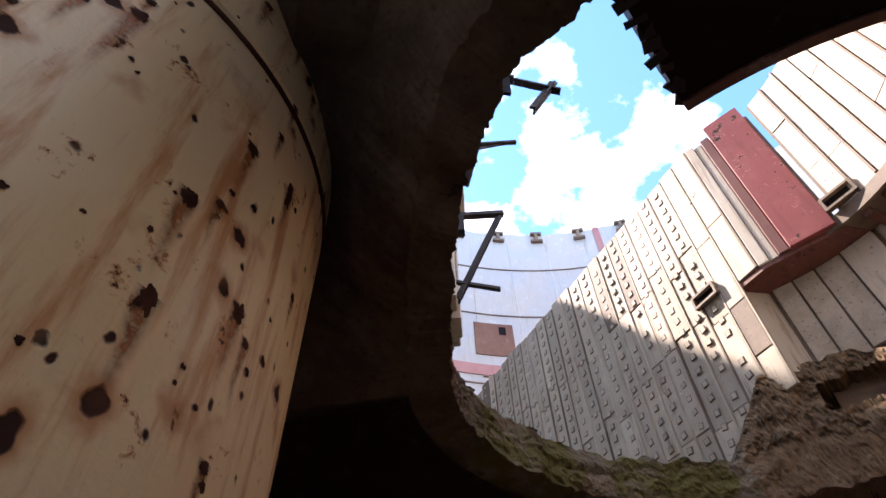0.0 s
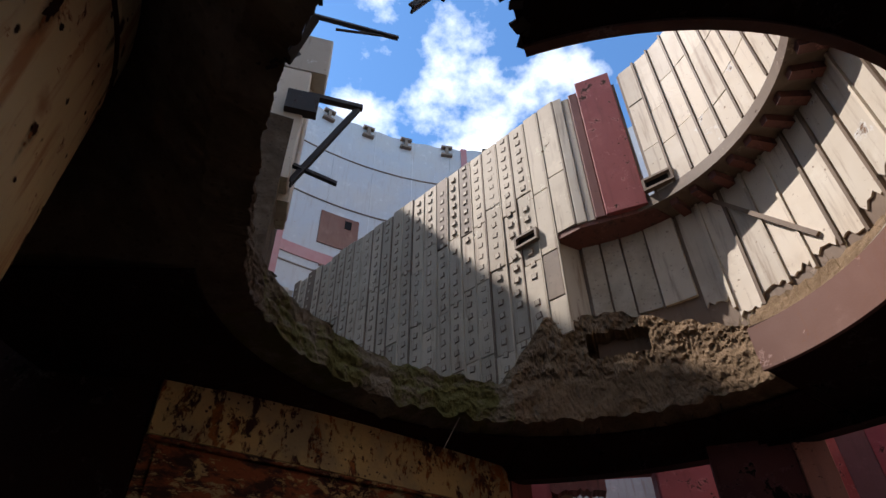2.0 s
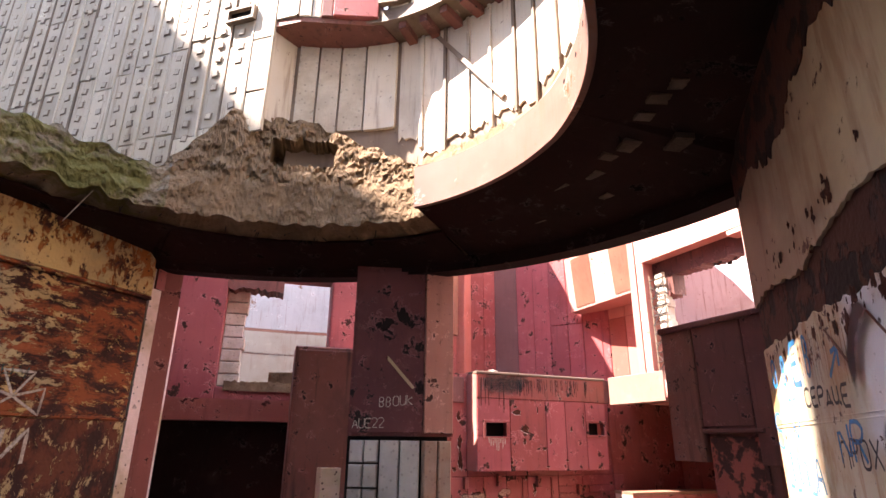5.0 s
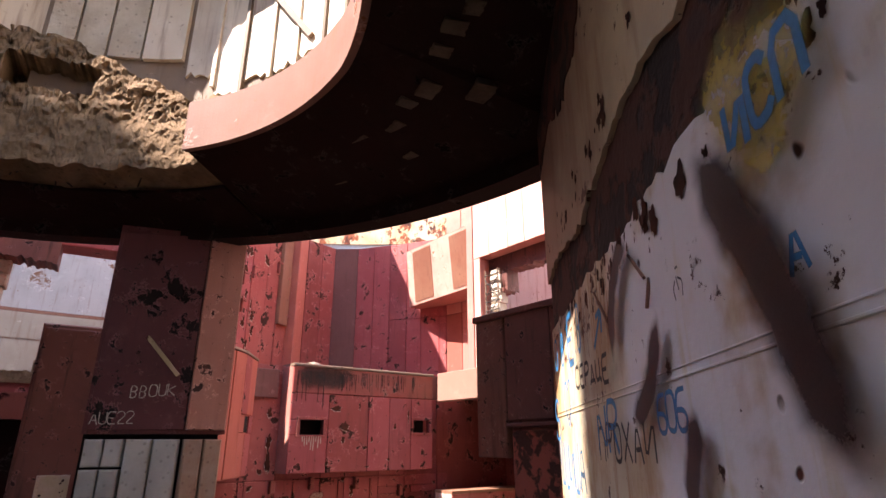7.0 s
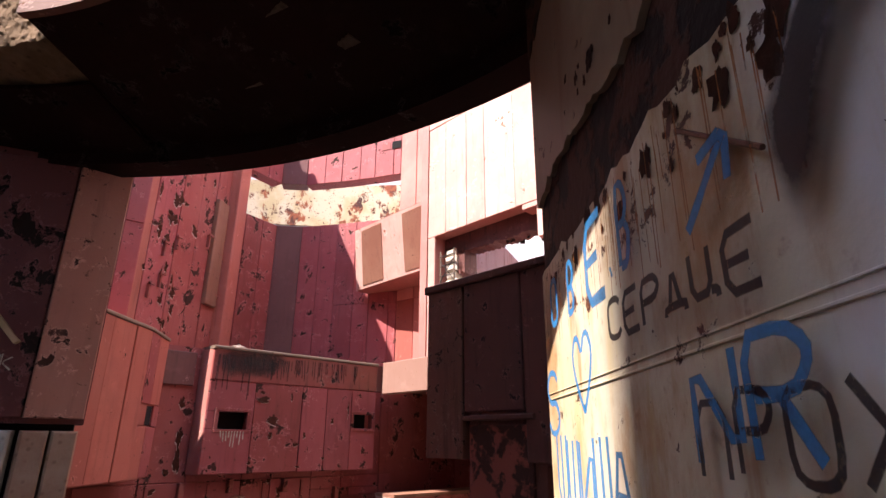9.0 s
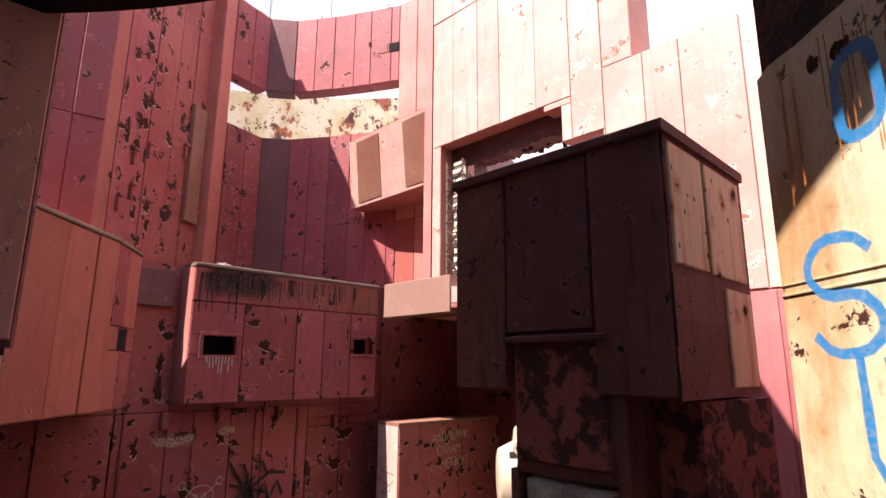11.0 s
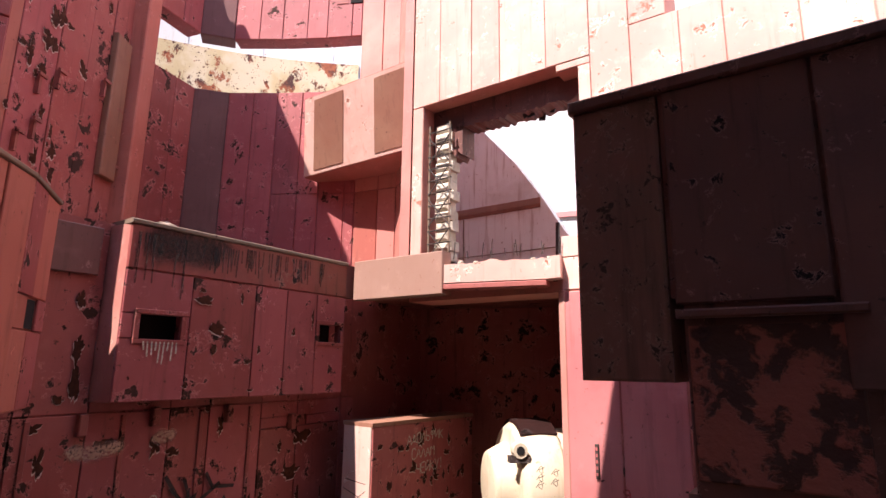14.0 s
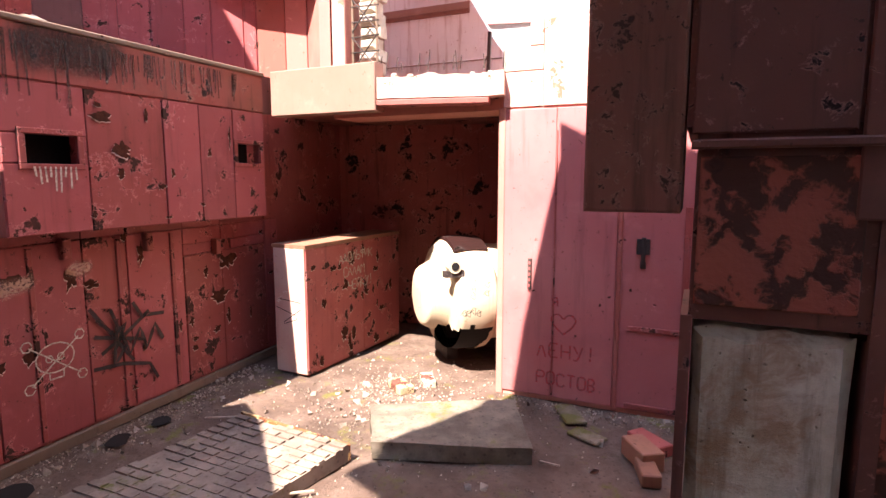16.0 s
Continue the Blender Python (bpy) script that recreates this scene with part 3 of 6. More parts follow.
def crumbled(bm):
    for v in bm.verts:
        if v.co.z > 2.8 and (v.co.xy - HUB.xy).length < 2.1:
            p = v.co
            k = 0.018 * noise.noise(p * 8) + 0.016 * noise.noise(p * 17) + 0.014 * noise.noise(p * 36) + 0.010 * noise.noise(p * 75)
            out = (p - HUB) * Vector((1, 1, 0))
            calm = 0.45 if p.z < 3.17 else 1.1
            v.co = p + out.normalized() * k * 1.4 * calm + Vector((0, 0, 0.7 * k * calm))
    return bm


bm = bmesh.new()
crumbled(swept(bm, steps(STEEL1, 78, 320), rim_profile))
part("broken_concrete", bm, concrete, ring_slab, "broken bare concrete with holes")
bm = bmesh.new()
crumbled(swept(bm, steps(78, 160, 380), rim_profile))
part("mossy_edge", bm, concrete_moss, ring_slab, "mossy broken concrete edge")
bm = bmesh.new()
crumbled(swept(bm, steps(160, 229, 320), rim_profile))
part("dark_edge", bm, concrete_dark, ring_slab, "darker broken concrete edge")
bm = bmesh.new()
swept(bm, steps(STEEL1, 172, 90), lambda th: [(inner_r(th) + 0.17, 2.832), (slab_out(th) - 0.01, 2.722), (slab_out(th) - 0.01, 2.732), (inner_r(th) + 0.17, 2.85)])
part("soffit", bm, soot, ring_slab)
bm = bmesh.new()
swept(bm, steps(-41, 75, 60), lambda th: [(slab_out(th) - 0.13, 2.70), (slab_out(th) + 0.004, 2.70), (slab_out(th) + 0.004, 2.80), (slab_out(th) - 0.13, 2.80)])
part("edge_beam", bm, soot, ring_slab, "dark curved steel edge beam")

# round upper shaft: straight studded wall, then pale curved lining
STUD = Face((0.64, 6.97), (2.46, 2.86))
stud_wall = thing("wall_stud", (1.55, 4.9, 3.0), "weathered grey steel wall set with rows of square studs", "wall", "", "structure")
bm = bmesh.new()
STUD.slab(bm, 0, STUD.len - 0.75, 2.9, 6.0, -0.25, -0.002)
STUD.slab(bm, STUD.len - 0.75, STUD.len - 0.30, 3.45, 6.0, -0.25, -0.002)
STUD.slab(bm, STUD.len - 0.30, STUD.len, 4.46, 6.0, -0.25, -0.002)
part("backing", fixed(bm), rib_steel, stud_wall)
STUD2 = Face((-1.6, 6.6), (0.62, 6.99))
bm = bmesh.new()
STUD2.slab(bm, 0, STUD2.len, 2.9, 5.95, -0.25, -0.002)
part("backing", fixed(bm), stud_steel, stud_wall)

shaft = thing("wall_shaft", (HUB.x, HUB.y, 3.4), "pale round steel lining with brown upright ribs", "wall", "", "structure")
UP_R, LOW_R = 1.37, 1.60
A_STUD = 48.0
bm = bmesh.new()
swept(bm, steps(-102, 24, 80), lambda th: [(UP_R, 4.5), (UP_R + 0.2, 4.5), (UP_R + 0.2, 6.04), (UP_R, 6.04)])
part("upper_backing", bm, rib_steel, shaft)
bm = bmesh.new()
swept(bm, steps(-102, 52, 90), lambda th: [(LOW_R, 3.35), (LOW_R + 0.2, 3.35), (LOW_R + 0.2, 4.55), (LOW_R, 4.55)])
part("lower_backing", bm, rib_steel, shaft)
bm = bmesh.new()
swept(bm, steps(-102, 40, 100), lambda th: [(UP_R - 0.02, 4.42), (LOW_R + 0.1, 4.42), (LOW_R + 0.1, 4.52), (UP_R - 0.02, 4.52)])
part("ledge", bm, rib_steel, shaft, "dark brown ring ledge")

# unseen broken deck above the court, outside the shaft, added to shade the pier
deck = thing("shade_deck", (4.0, 2.2, 4.4), "unseen broken steel deck added over the court to shade the pier", "deck", "", "structure")
DECK = [(3.40, 4.0), (2.75, 3.4), (3.3, 2.5), (3.55, 1.0), (4.9, 1.15), (5.28, 1.62), (5.36, 1.86), (5.48, 1.98), (5.34, 2.06), (5.13, 2.30), (4.74, 2.71), (4.40, 3.03), (4.06, 3.22)]
bm = bmesh.new()
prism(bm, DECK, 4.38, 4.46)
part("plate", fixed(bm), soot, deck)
for a, b in (((2.9, 3.3), (4.2, 3.0)), ((3.3, 2.2), (5.0, 1.9)), ((3.4, 1.4), (4.8, 1.3))):
    bm = bmesh.new()
    bar(bm, (*a, 4.32), (*b, 4.32), 0.08, 0.12)
    part("joist", fixed(bm), soot, deck)

# walls of the first chamber
RUST = Face((-0.19, 3.07), (2.17, 3.88))
rust_side = thing("wall_rust", (1.0, 3.5, 0), "rust-eaten ochre steel wall covered in white graffiti", "wall", "", "structure")
bm = bmesh.new()
RUST.slab(bm, 0, RUST.len, 0, 2.9, -0.2, -0.003)
part("backing", fixed(bm), rust_wall, rust_side)
# near-black wall: its colour stands in for the shaded recess here
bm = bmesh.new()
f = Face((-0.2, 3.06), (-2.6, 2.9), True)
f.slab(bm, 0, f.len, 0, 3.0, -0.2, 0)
setting("wall_dark", fixed(bm), soot, "near-black wall painting the shade of the recess behind the vestibule", "wall")

CREAM = Face((3.36, 0.46), (0.45, -0.80))
cream_wall = thing("wall_cream", (2.0, -0.1, 0), "cream painted steel wall, torn open along its top and sprayed over", "wall", "", "structure")
bm = bmesh.new()
CREAM.slab(bm, 0, CREAM.len, 0, 2.9, -0.22, -0.01)
part("backing", fixed(bm), soot, cream_wall)

# upright cream tank beside the start
tank = thing("tank", (-1.27, 1.10, 0), "cream upright steel tank pitted with rust", "tank")
bm = bmesh.new()
swept(bm, steps(0, 360, 96), lambda th: [(0.80, 0), (0.93, 0), (0.93, 2.94), (0.915, 2.95), (0.915, 2.975), (0.93, 2.985), (0.93, 3.42), (0.80, 3.42)], True, Vector((-1.27, 1.1, 0)))
bmesh.ops.remove_doubles(bm, verts=bm.verts, dist=0.001)
part("shell", bm, cream_spotted, tank)

for z, d, h in ((2.925, 0.008, 0.016), (1.30, 0.005, 0.014), (0.03, 0.02, 0.05)):
    bm = bmesh.new()
    swept(bm, steps(0, 360, 96), lambda th: [(0.925, z), (0.93 + d, z), (0.93 + d, z + h), (0.925, z + h)], True, Vector((-1.27, 1.1, 0)))
    bmesh.ops.remove_doubles(bm, verts=bm.verts, dist=0.001)
    part("band", bm, pit_rust if z > 2 else cream_spotted, tank)
TC = Vector((-1.27, 1.1, 0))
for i in range(230):
    th, z, r = rnd.uniform(-110, 30), rnd.uniform(1.5, 3.3), rnd.choice((0.005, 0.006, 0.007, 0.009, 0.012, 0.017))
    tall = rnd.choice((1.0, 1.3, 1.6, 2.6)) if r > 0.012 else 1.0
    bm = bmesh.new()
    loop = []
    for k in range(26):
        a = 6.2832 * k / 26
        q = r * (1 + 0.6 * noise.noise((math.cos(a) * 1.6, math.sin(a) * 1.6, i * 3.7)) + 0.4 * noise.noise((math.cos(a) * 4.6, math.sin(a) * 4.6, i * 5.1)))
        loop.append(bm.verts.new(polar(th + math.degrees(q * math.cos(a) / 0.93), 0.9318, z + q * tall * math.sin(a), TC)))
    mid = bm.verts.new(polar(th, 0.9335, z, TC))
    for k in range(26):
        bm.faces.new((loop[k], loop[(k + 1) % 26], mid))
    part("rust_pit", fixed(bm), pit_rust, tank)
    if r > 0.009:
        bm = bmesh.new()
        fade = bm.verts.layers.float.new("fade")
        prev, long = None, r * rnd.uniform(7, 18)
        for k in range(9):
            f = k / 8
            wid = r * (2.1 - 0.9 * f)
            row = []
            for e, al in ((-1, 0.0), (0, 0.85 * (1 - f) ** 0.7), (1, 0.0)):
                v = bm.verts.new(polar(th + math.degrees((wid * e + 0.006 * noise.noise((i, f * 3, 0))) / 0.93), 0.9312, z + r - f * long, TC))
                v[fade] = al
                row.append(v)
            if prev:
                for e in range(2):
                    bm.faces.new((prev[e], prev[e + 1], row[e + 1], row[e]))
            prev = row
        part("rust_run", fixed(bm), ink_rust, tank).visible_shadow = False

# pillar by the doorway
pillar = thing("pillar", (3.4, 2.75, 0), "dark red steel pillar with peeling paint over whitewashed blocks", "pillar", "", "structure")
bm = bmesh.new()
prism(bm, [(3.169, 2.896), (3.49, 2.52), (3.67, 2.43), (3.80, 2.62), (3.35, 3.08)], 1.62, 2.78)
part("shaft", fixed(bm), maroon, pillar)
# black core paints the shade in the gaps between the blocks
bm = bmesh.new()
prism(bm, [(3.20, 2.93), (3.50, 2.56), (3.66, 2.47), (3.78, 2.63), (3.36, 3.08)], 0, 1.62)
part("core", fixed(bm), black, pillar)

# back of the doorway: red wall with a broken hole
NORTH = Face((2.0, 6.55), (5.35, 4.45))
north_wall = thing("wall_north", (3.7, 5.5, 0), "red painted steel wall with a hole broken through it", "wall", "", "structure")
bm = bmesh.new()
HOLE_N = (1.87, 2.98, 2.10, 3.32)
wall_with_holes(bm, NORTH, 0, NORTH.len, 0, 4.6, 0.3, [HOLE_N])
part("backing", fixed(bm), red, north_wall)
bm = bmesh.new()
f = Face((2.2, 3.9), (2.0, 6.55), True)
f.slab(bm, 0, f.len, 0, 4.6, -0.2, 0)
setting("wall_west", fixed(bm), dark_red, "dark red steel side wall behind the doorway", "wall")

# red court: left side
LEFT = Face((5.0, 4.54), (9.3, 2.91))
left_wall = thing("wall_left", (6.6, 4.0, 0), "red painted steel wall with chipped paint", "wall", "", "structure")
bm = bmesh.new()
LEFT.slab(bm, 0, LEFT.len, 0, 2.36, -0.3, -0.002)
part("backing", fixed(bm), red_worn, left_wall)
UPL = Face((5.4, 5.115), (7.75, 5.62))
upper_left = thing("wall_upper_left", (6.2, 5.3, 2.4), "tall red steel wall of upright plates with flaking paint", "wall", "", "structure")
bm = bmesh.new()
UPL.slab(bm, 0, UPL.len, 2.2, 7.0, -0.3, -0.002)
part("backing", fixed(bm), red_worn, upper_left)
FAR = [(7.85, 5.62), (8.42, 5.52), (8.60, 5.18), (8.70, 4.6), (8.76, 4.05), (8.78, 3.62), (8.65, 3.1), (8.0, 2.72)]
far_wall = thing("wall_far", (8.6, 4.4, 2.4), "curved red steel wall with a long slot cut near its top", "wall", "", "structure")
for i, (a, b) in enumerate(zip(FAR, FAR[1:])):
    f = Face(a, b)
    bm = bmesh.new()
    slot = [(-1, 9, 4.66, 5.36)] if i < 5 else []
    wall_with_holes(bm, f, 0, f.len, 2.2, 6.5, 0.2, slot)
    part("plate", fixed(bm), red if i != 1 else slate, far_wall)
bm = bmesh.new()
prism(bm, [(5.2, 4.75), (7.7, 3.50), (9.2, 2.95), (9.2, 5.9), (4.4, 5.9)], 2.2, 2.34)
setting("floor_upper", fixed(bm), concrete, "concrete landing above the red wall boxes", "floor")

# red court: pale wall with the big opening
PALE = Face((7.74, 2.70), (6.10, -0.90))
pale_wall = thing("wall_pale", (7.0, 1.0, 0), "red steel wall with a big torn opening, lightened for sun", "wall", "", "structure")
S_PIER = 1.42
TORN = [(0.12, S_PIER, 2.30, 3.84), (S_PIER, 1.60, 2.46, 3.78), (1.60, 1.98, 2.63, 3.45), (2.26, 9, 3.98, 9)]
bm = bmesh.new()
wall_with_holes(bm, PALE, 0, PALE.len, 0, 7.0, 0.35, [(-1, S_PIER, -1, 2.05), *TORN])
part("backing", fixed(bm), sunlit_red, pale_wall)
bm = bmesh.new()
prism(bm, [(7.16, 1.41), (9.5, 0.8), (9.5, 3.2), (7.72, 3.22), (7.72, 3.11), (7.36, 2.32)], 2.13, 2.30)
setting("ledge", fixed(bm), shaded_sooty_red, "rusty steel ledge roofing the niche", "ledge")
bm = bmesh.new()
for a, b in [((9.25, 3.0), (8.95, 0.9)), ((8.95, 0.9), (7.32, 1.36))]:
    f = Face(a, b)
    f.slab(bm, 0, f.len, 0, 2.13, -0.25, 0)
setting("wall_niche", fixed(bm), shaded_sooty_red, "red steel walls of the niche, darkened for its shade", "wall")
bm = bmesh.new()
f = Face((6.10, -0.90), (3.2, -0.6))
f.slab(bm, 0, f.len, 0, 4.2, -0.3, 0)
setting("wall_south", fixed(bm), dark_red, "dark red steel wall closing the court", "wall")



def piece(name, me, parent, m):
    """An object of its own on a shared mesh, at the world pose m, under a parent that only has a place."""
    ob = new(name, me)
    ob.parent = parent
    ob.matrix_basis = Matrix.Translation(-parent.location) @ m
    return ob


def curved(bm, t0, t1, r0, r1, z0, z1, n=3, c=HUB):
    swept(bm, steps(t0, t1, n), lambda th: [(r0, z0), (r1, z0), (r1, z1), (r0, z1)], True, c)


# ---- upper shaft in detail ----
s, cols = 0.0, []
while s < STUD.len - 0.05:
    w = rnd.uniform(0.165, 0.20)
    e = min(s + w, STUD.len)
    cols.append((s, e))
    rise = max(0.0, s - (STUD.len - 0.85)) * 1.25
    cuts = [2.95 + rise, rnd.uniform(3.5, 3.7) + rise * 0.3, rnd.uniform(4.15, 4.45), rnd.uniform(4.9, 5.2), 6.04 + rnd.uniform(-0.03, 0.02)]
    if s > STUD.len - 0.28:
        cuts = [4.46, 5.1, 6.05]
    for a, b in zip(cuts, cuts[1:]):
        bm = bmesh.new()
        STUD.slab(bm, s + 0.006, e - 0.014, a + 0.004, b - 0.004, 0, 0.014 + rnd.uniform(-0.006, 0.006), 0.004)
        part("panel", fixed(bm), stud_steel if rnd.random() > 0.06 else rib_steel, stud_wall)
    bm = bmesh.new()
    STUD.slab(bm, e - 0.012, e + 0.004, cuts[0], cuts[-1] - 0.02, 0, 0.022, 0.003)
    part("strip", fixed(bm), stud_steel if rnd.random() > 0.35 else rib_steel, stud_wall)
    s = e
bm = bmesh.new()
a = [bm.verts.new((x * 0.030, y * 0.030, 0)) for x, y in ((-1, -1), (1, -1), (1, 1), (-1, 1))]
b = [bm.verts.new((x * 0.020, y * 0.020, 0.007)) for x, y in ((-1, -1), (1, -1), (1, 1), (-1, 1))]
for i in range(4):
    j = (i + 1) % 4
    bm.faces.new((a[i], a[j], b[j], b[i]))
bm.faces.new(b)
stud_mesh = mesh_of("stud", bm, stud_steel)
# sloping sides take the dark brown, painting a shadow outline round each stud
stud_mesh.materials.append(rib_steel)
for f in stud_mesh.polygons:
    f.material_index = 1 if abs(f.normal.z) < 0.9 else 0
turn = Matrix((STUD.u, Vector((0, 0, 1)), STUD.n)).transposed().to_4x4()
rest = bmesh.new()
count = 0
for a, e in reversed(cols):
    if e > STUD.len - 0.30:
        continue
    z = 3.05 + rnd.uniform(0, 0.05) + max(0.0, a - (STUD.len - 0.85)) * 1.25
    while z < 5.98:
        m = Matrix.Translation(STUD.at((a + e) / 2 + rnd.uniform(-0.006, 0.006), z, 0.016)) @ turn @ pose(0, 0, 0, 0, 0, rnd.uniform(-12, 12))
        if rnd.random() > 0.04:
            if count < 290:
                piece("stud", stud_mesh, stud_wall, m)
                count += 1
            else:
                k = len(rest.verts)
                rest.from_mesh(stud_mesh)
                rest.verts.ensure_lookup_table()
                bmesh.ops.transform(rest, matrix=m, verts=rest.verts[k:])
        z += rnd.uniform(0.118, 0.130)
turn2 = Matrix((STUD2.u, Vector((0, 0, 1)), STUD2.n)).transposed().to_4x4()
for i in range(11):
    for j in range(22):
        k = len(rest.verts)
        rest.from_mesh(stud_mesh)
        rest.verts.ensure_lookup_table()
        bmesh.ops.transform(rest, matrix=Matrix.Translation(STUD2.at(0.15 + i * 0.2, 3.1 + j * 0.13, 0.006)) @ turn2, verts=rest.verts[k:])
far_studs = tagged(part("far_studs", rest, stud_steel, stud_wall), "", "", "", "stuff")
far_studs.data.materials.append(rib_steel)
for i in range(11):
    bm = bmesh.new()
    STUD2.slab(bm, i * 0.2 + 0.01, i * 0.2 + 0.19, 2.95, 5.97, 0, 0.012, 0.004)
    part("panel", fixed(bm), stud_steel, stud_wall)

# corner strips, slate strip and red panel between studs and round lining
TURN_F = Face((2.46, 2.86), (2.86, 2.46))
bm = bmesh.new()
TURN_F.slab(bm, -0.02, TURN_F.len + 0.02, 4.46, 6.0, -0.2, -0.003)
part("corner_backing", fixed(bm), rib_steel, shaft)
for a, b, z1, d, mat, lab in [(0.0, 0.08, 6.03, 0.02, pale_panel, ""), (0.085, 0.15, 6.0, 0.012, pale_panel, ""), (0.155, 0.235, 6.02, 0.03, slate, "slate grey steel strip"), (0.24, 0.56, 6.14, 0.045, red, "dull red steel panel")]:
    bm = bmesh.new()
    TURN_F.slab(bm, a, b, 4.45, z1, 0, d, 0.006)
    part("panel", fixed(bm), mat, shaft, lab)
bm = bmesh.new()
f = Face((2.36, 3.07), (polar(52, LOW_R, 0).x, polar(52, LOW_R, 0).y))
f.slab(bm, 0, f.len, 3.68, 4.48, -0.1, 0)
part("return", fixed(bm), pale_panel, shaft)
bm = bmesh.new()
prism(bm, [(2.36, 3.07), (2.47, 2.84), (2.88, 2.44), (3.2, 2.5), (2.9, 3.1), (2.6, 3.25)], 4.41, 4.455)
part("overhang", fixed(bm), dark_steel, shaft)

th = 23.0
while th > -98:
    w = rnd.uniform(6.6, 7.8)
    cuts = [4.52, rnd.uniform(4.85, 5.0), rnd.uniform(5.3, 5.6), 6.04]
    for a, b in zip(cuts, cuts[1:]):
        bm = bmesh.new()
        curved(bm, th - w + 0.9, th - 0.1, UP_R - 0.012 - rnd.uniform(0, 0.006), UP_R + 0.002, a + 0.004, b - 0.004)
        part("panel", bm, pale_panel if rnd.random() > 0.03 else concrete_grey, shaft)
    bm = bmesh.new()
    curved(bm, th - w, th - w + 0.8, UP_R - 0.026, UP_R + 0.002, 4.53, 6.05, 1)
    part("rib", bm, rib_steel, shaft)
    low = rnd.uniform(3.42, 3.60)
    bm = bmesh.new()
    n = 6
    rows = []
    t0, t1 = th - w + 0.9, th - 0.1
    for i in range(n + 1):
        a = t0 + (t1 - t0) * i / n
        zb = low + rnd.uniform(-0.035, 0.035)
        rows.append([bm.verts.new(polar(a, r, z)) for r, z in ((LOW_R - 0.014, zb), (LOW_R + 0.002, zb), (LOW_R + 0.002, 4.41), (LOW_R - 0.014, 4.41))])
    for p, q in zip(rows, rows[1:]):
        for i in range(4):
            bm.faces.new((p[i], p[(i + 1) % 4], q[(i + 1) % 4], q[i]))
    bm.faces.new(rows[0])
    bm.faces.new(rows[-1][::-1])
    part("panel", fixed(bm), pale_panel, shaft)
    bm = bmesh.new()
    curved(bm, th - w, th - w + 0.8, LOW_R - 0.03, LOW_R + 0.002, low - rnd.uniform(0.0, 0.13), 4.41, 1)
    part("rib", bm, rib_steel if rnd.random() > 0.4 else pale_panel, shaft)
    bm = bmesh.new()
    curved(bm, th - w * 0.7, th - w * 0.35, UP_R + 0.02, LOW_R - 0.02, 4.36, 4.418, 2)
    part("bracket", bm, dark_steel, shaft)
    th -= w
for a, b in [(51, 46), (45.4, 40), (39.4, 33), (32.4, 24)]:
    bm = bmesh.new()
    curved(bm, b, a, LOW_R - 0.02 - rnd.uniform(0, 0.01), LOW_R + 0.002, rnd.uniform(3.6, 3.7), 4.41)
    part("panel", bm, rnd.choice((pale_panel, concrete_grey)), shaft)


def vent_box(at, face, label):
    """A small open steel box on a wall: four sides and a dark back."""
    ob = thing("vent_box", at, label, "vent")
    s0 = (Vector(at) - face.p).dot(face.u)
    z0 = at[2]
    for n, q in (("side", (0, 0.02, 0, 0.12)), ("side", (0.22, 0.24, 0, 0.12)), ("top", (0.02, 0.22, 0.10, 0.12)), ("bottom", (0.02, 0.22, 0, 0.02))):
        bm = bmesh.new()
        face.slab(bm, s0 + q[0], s0 + q[1], z0 + q[2], z0 + q[3], 0.015, 0.06)
        part(n, fixed(bm), rib_steel, ob)
    bm = bmesh.new()
    face.slab(bm, s0 + 0.02, s0 + 0.22, z0 + 0.02, z0 + 0.10, 0.012, 0.024)
    part("back", fixed(bm), black, ob)


vent_box((2.20, 3.40, 4.50), STUD, "small open steel vent box on the studded wall")
vent_box((2.85, 2.44, 4.54), Face((2.80, 2.52), (2.98, 2.2)), "small open steel vent box above the ring ledge")
bm = bmesh.new()
bar(bm, polar(13, 1.60, 4.40), polar(-8, 1.58, 3.62), 0.032, 0.032)
tagged(part("strut", fixed(bm), rib_steel), "slanting brown steel strut under the ring ledge", "strut")

# soil and rubble lying on the steel-edged part of the ring
bm = bmesh.new()


def soil(th):
    out = [(1.385, 3.19)]
    for k in range(1, 9):
        f = k / 8
        out.append((1.385 + 0.36 * f, 3.20 + 0.34 * f ** 0.8 + 0.06 * noise.noise((th * 0.13, f * 4, 2.0)) + 0.03 * noise.noise((th * 0.5, f * 9, 5.0))))
    return out + [(1.745, 3.19)]


swept(bm, steps(-127, 12, 150), soil)
tagged(part("rubble_heap", bm, concrete), "earth and broken concrete heaped on the ring", "rubble", "", "stuff")
bm = bmesh.new()
for i in range(420):
    th, f = rnd.uniform(-60, 40) if i % 3 else rnd.uniform(6, 16), rnd.uniform(0.02, 1)
    base = polar(th, 1.40 + 0.3 * f, 3.17 + 0.32 * f ** 0.8)
    if 6 < th < 16 and i % 3 == 0:
        base = polar(th, 1.42 + 0.1 * f, 2.92 + 0.25 * f)
    tip = base + Vector((rnd.uniform(-0.06, 0.06), rnd.uniform(-0.06, 0.06), rnd.uniform(0.02, 0.12)))
    side = Vector((rnd.uniform(-1, 1), rnd.uniform(-1, 1), 0)).normalized() * 0.003
    bm.faces.new([bm.verts.new(p) for p in (base - side, base + side, tip)])
dry_grass = Mat("dry_grass", 0.9).done((0.34, 0.27, 0.15))
tagged(part("dry_grass", bm, dry_grass), "dry yellow grass tufts on the rubble", "grass", "", "stuff")

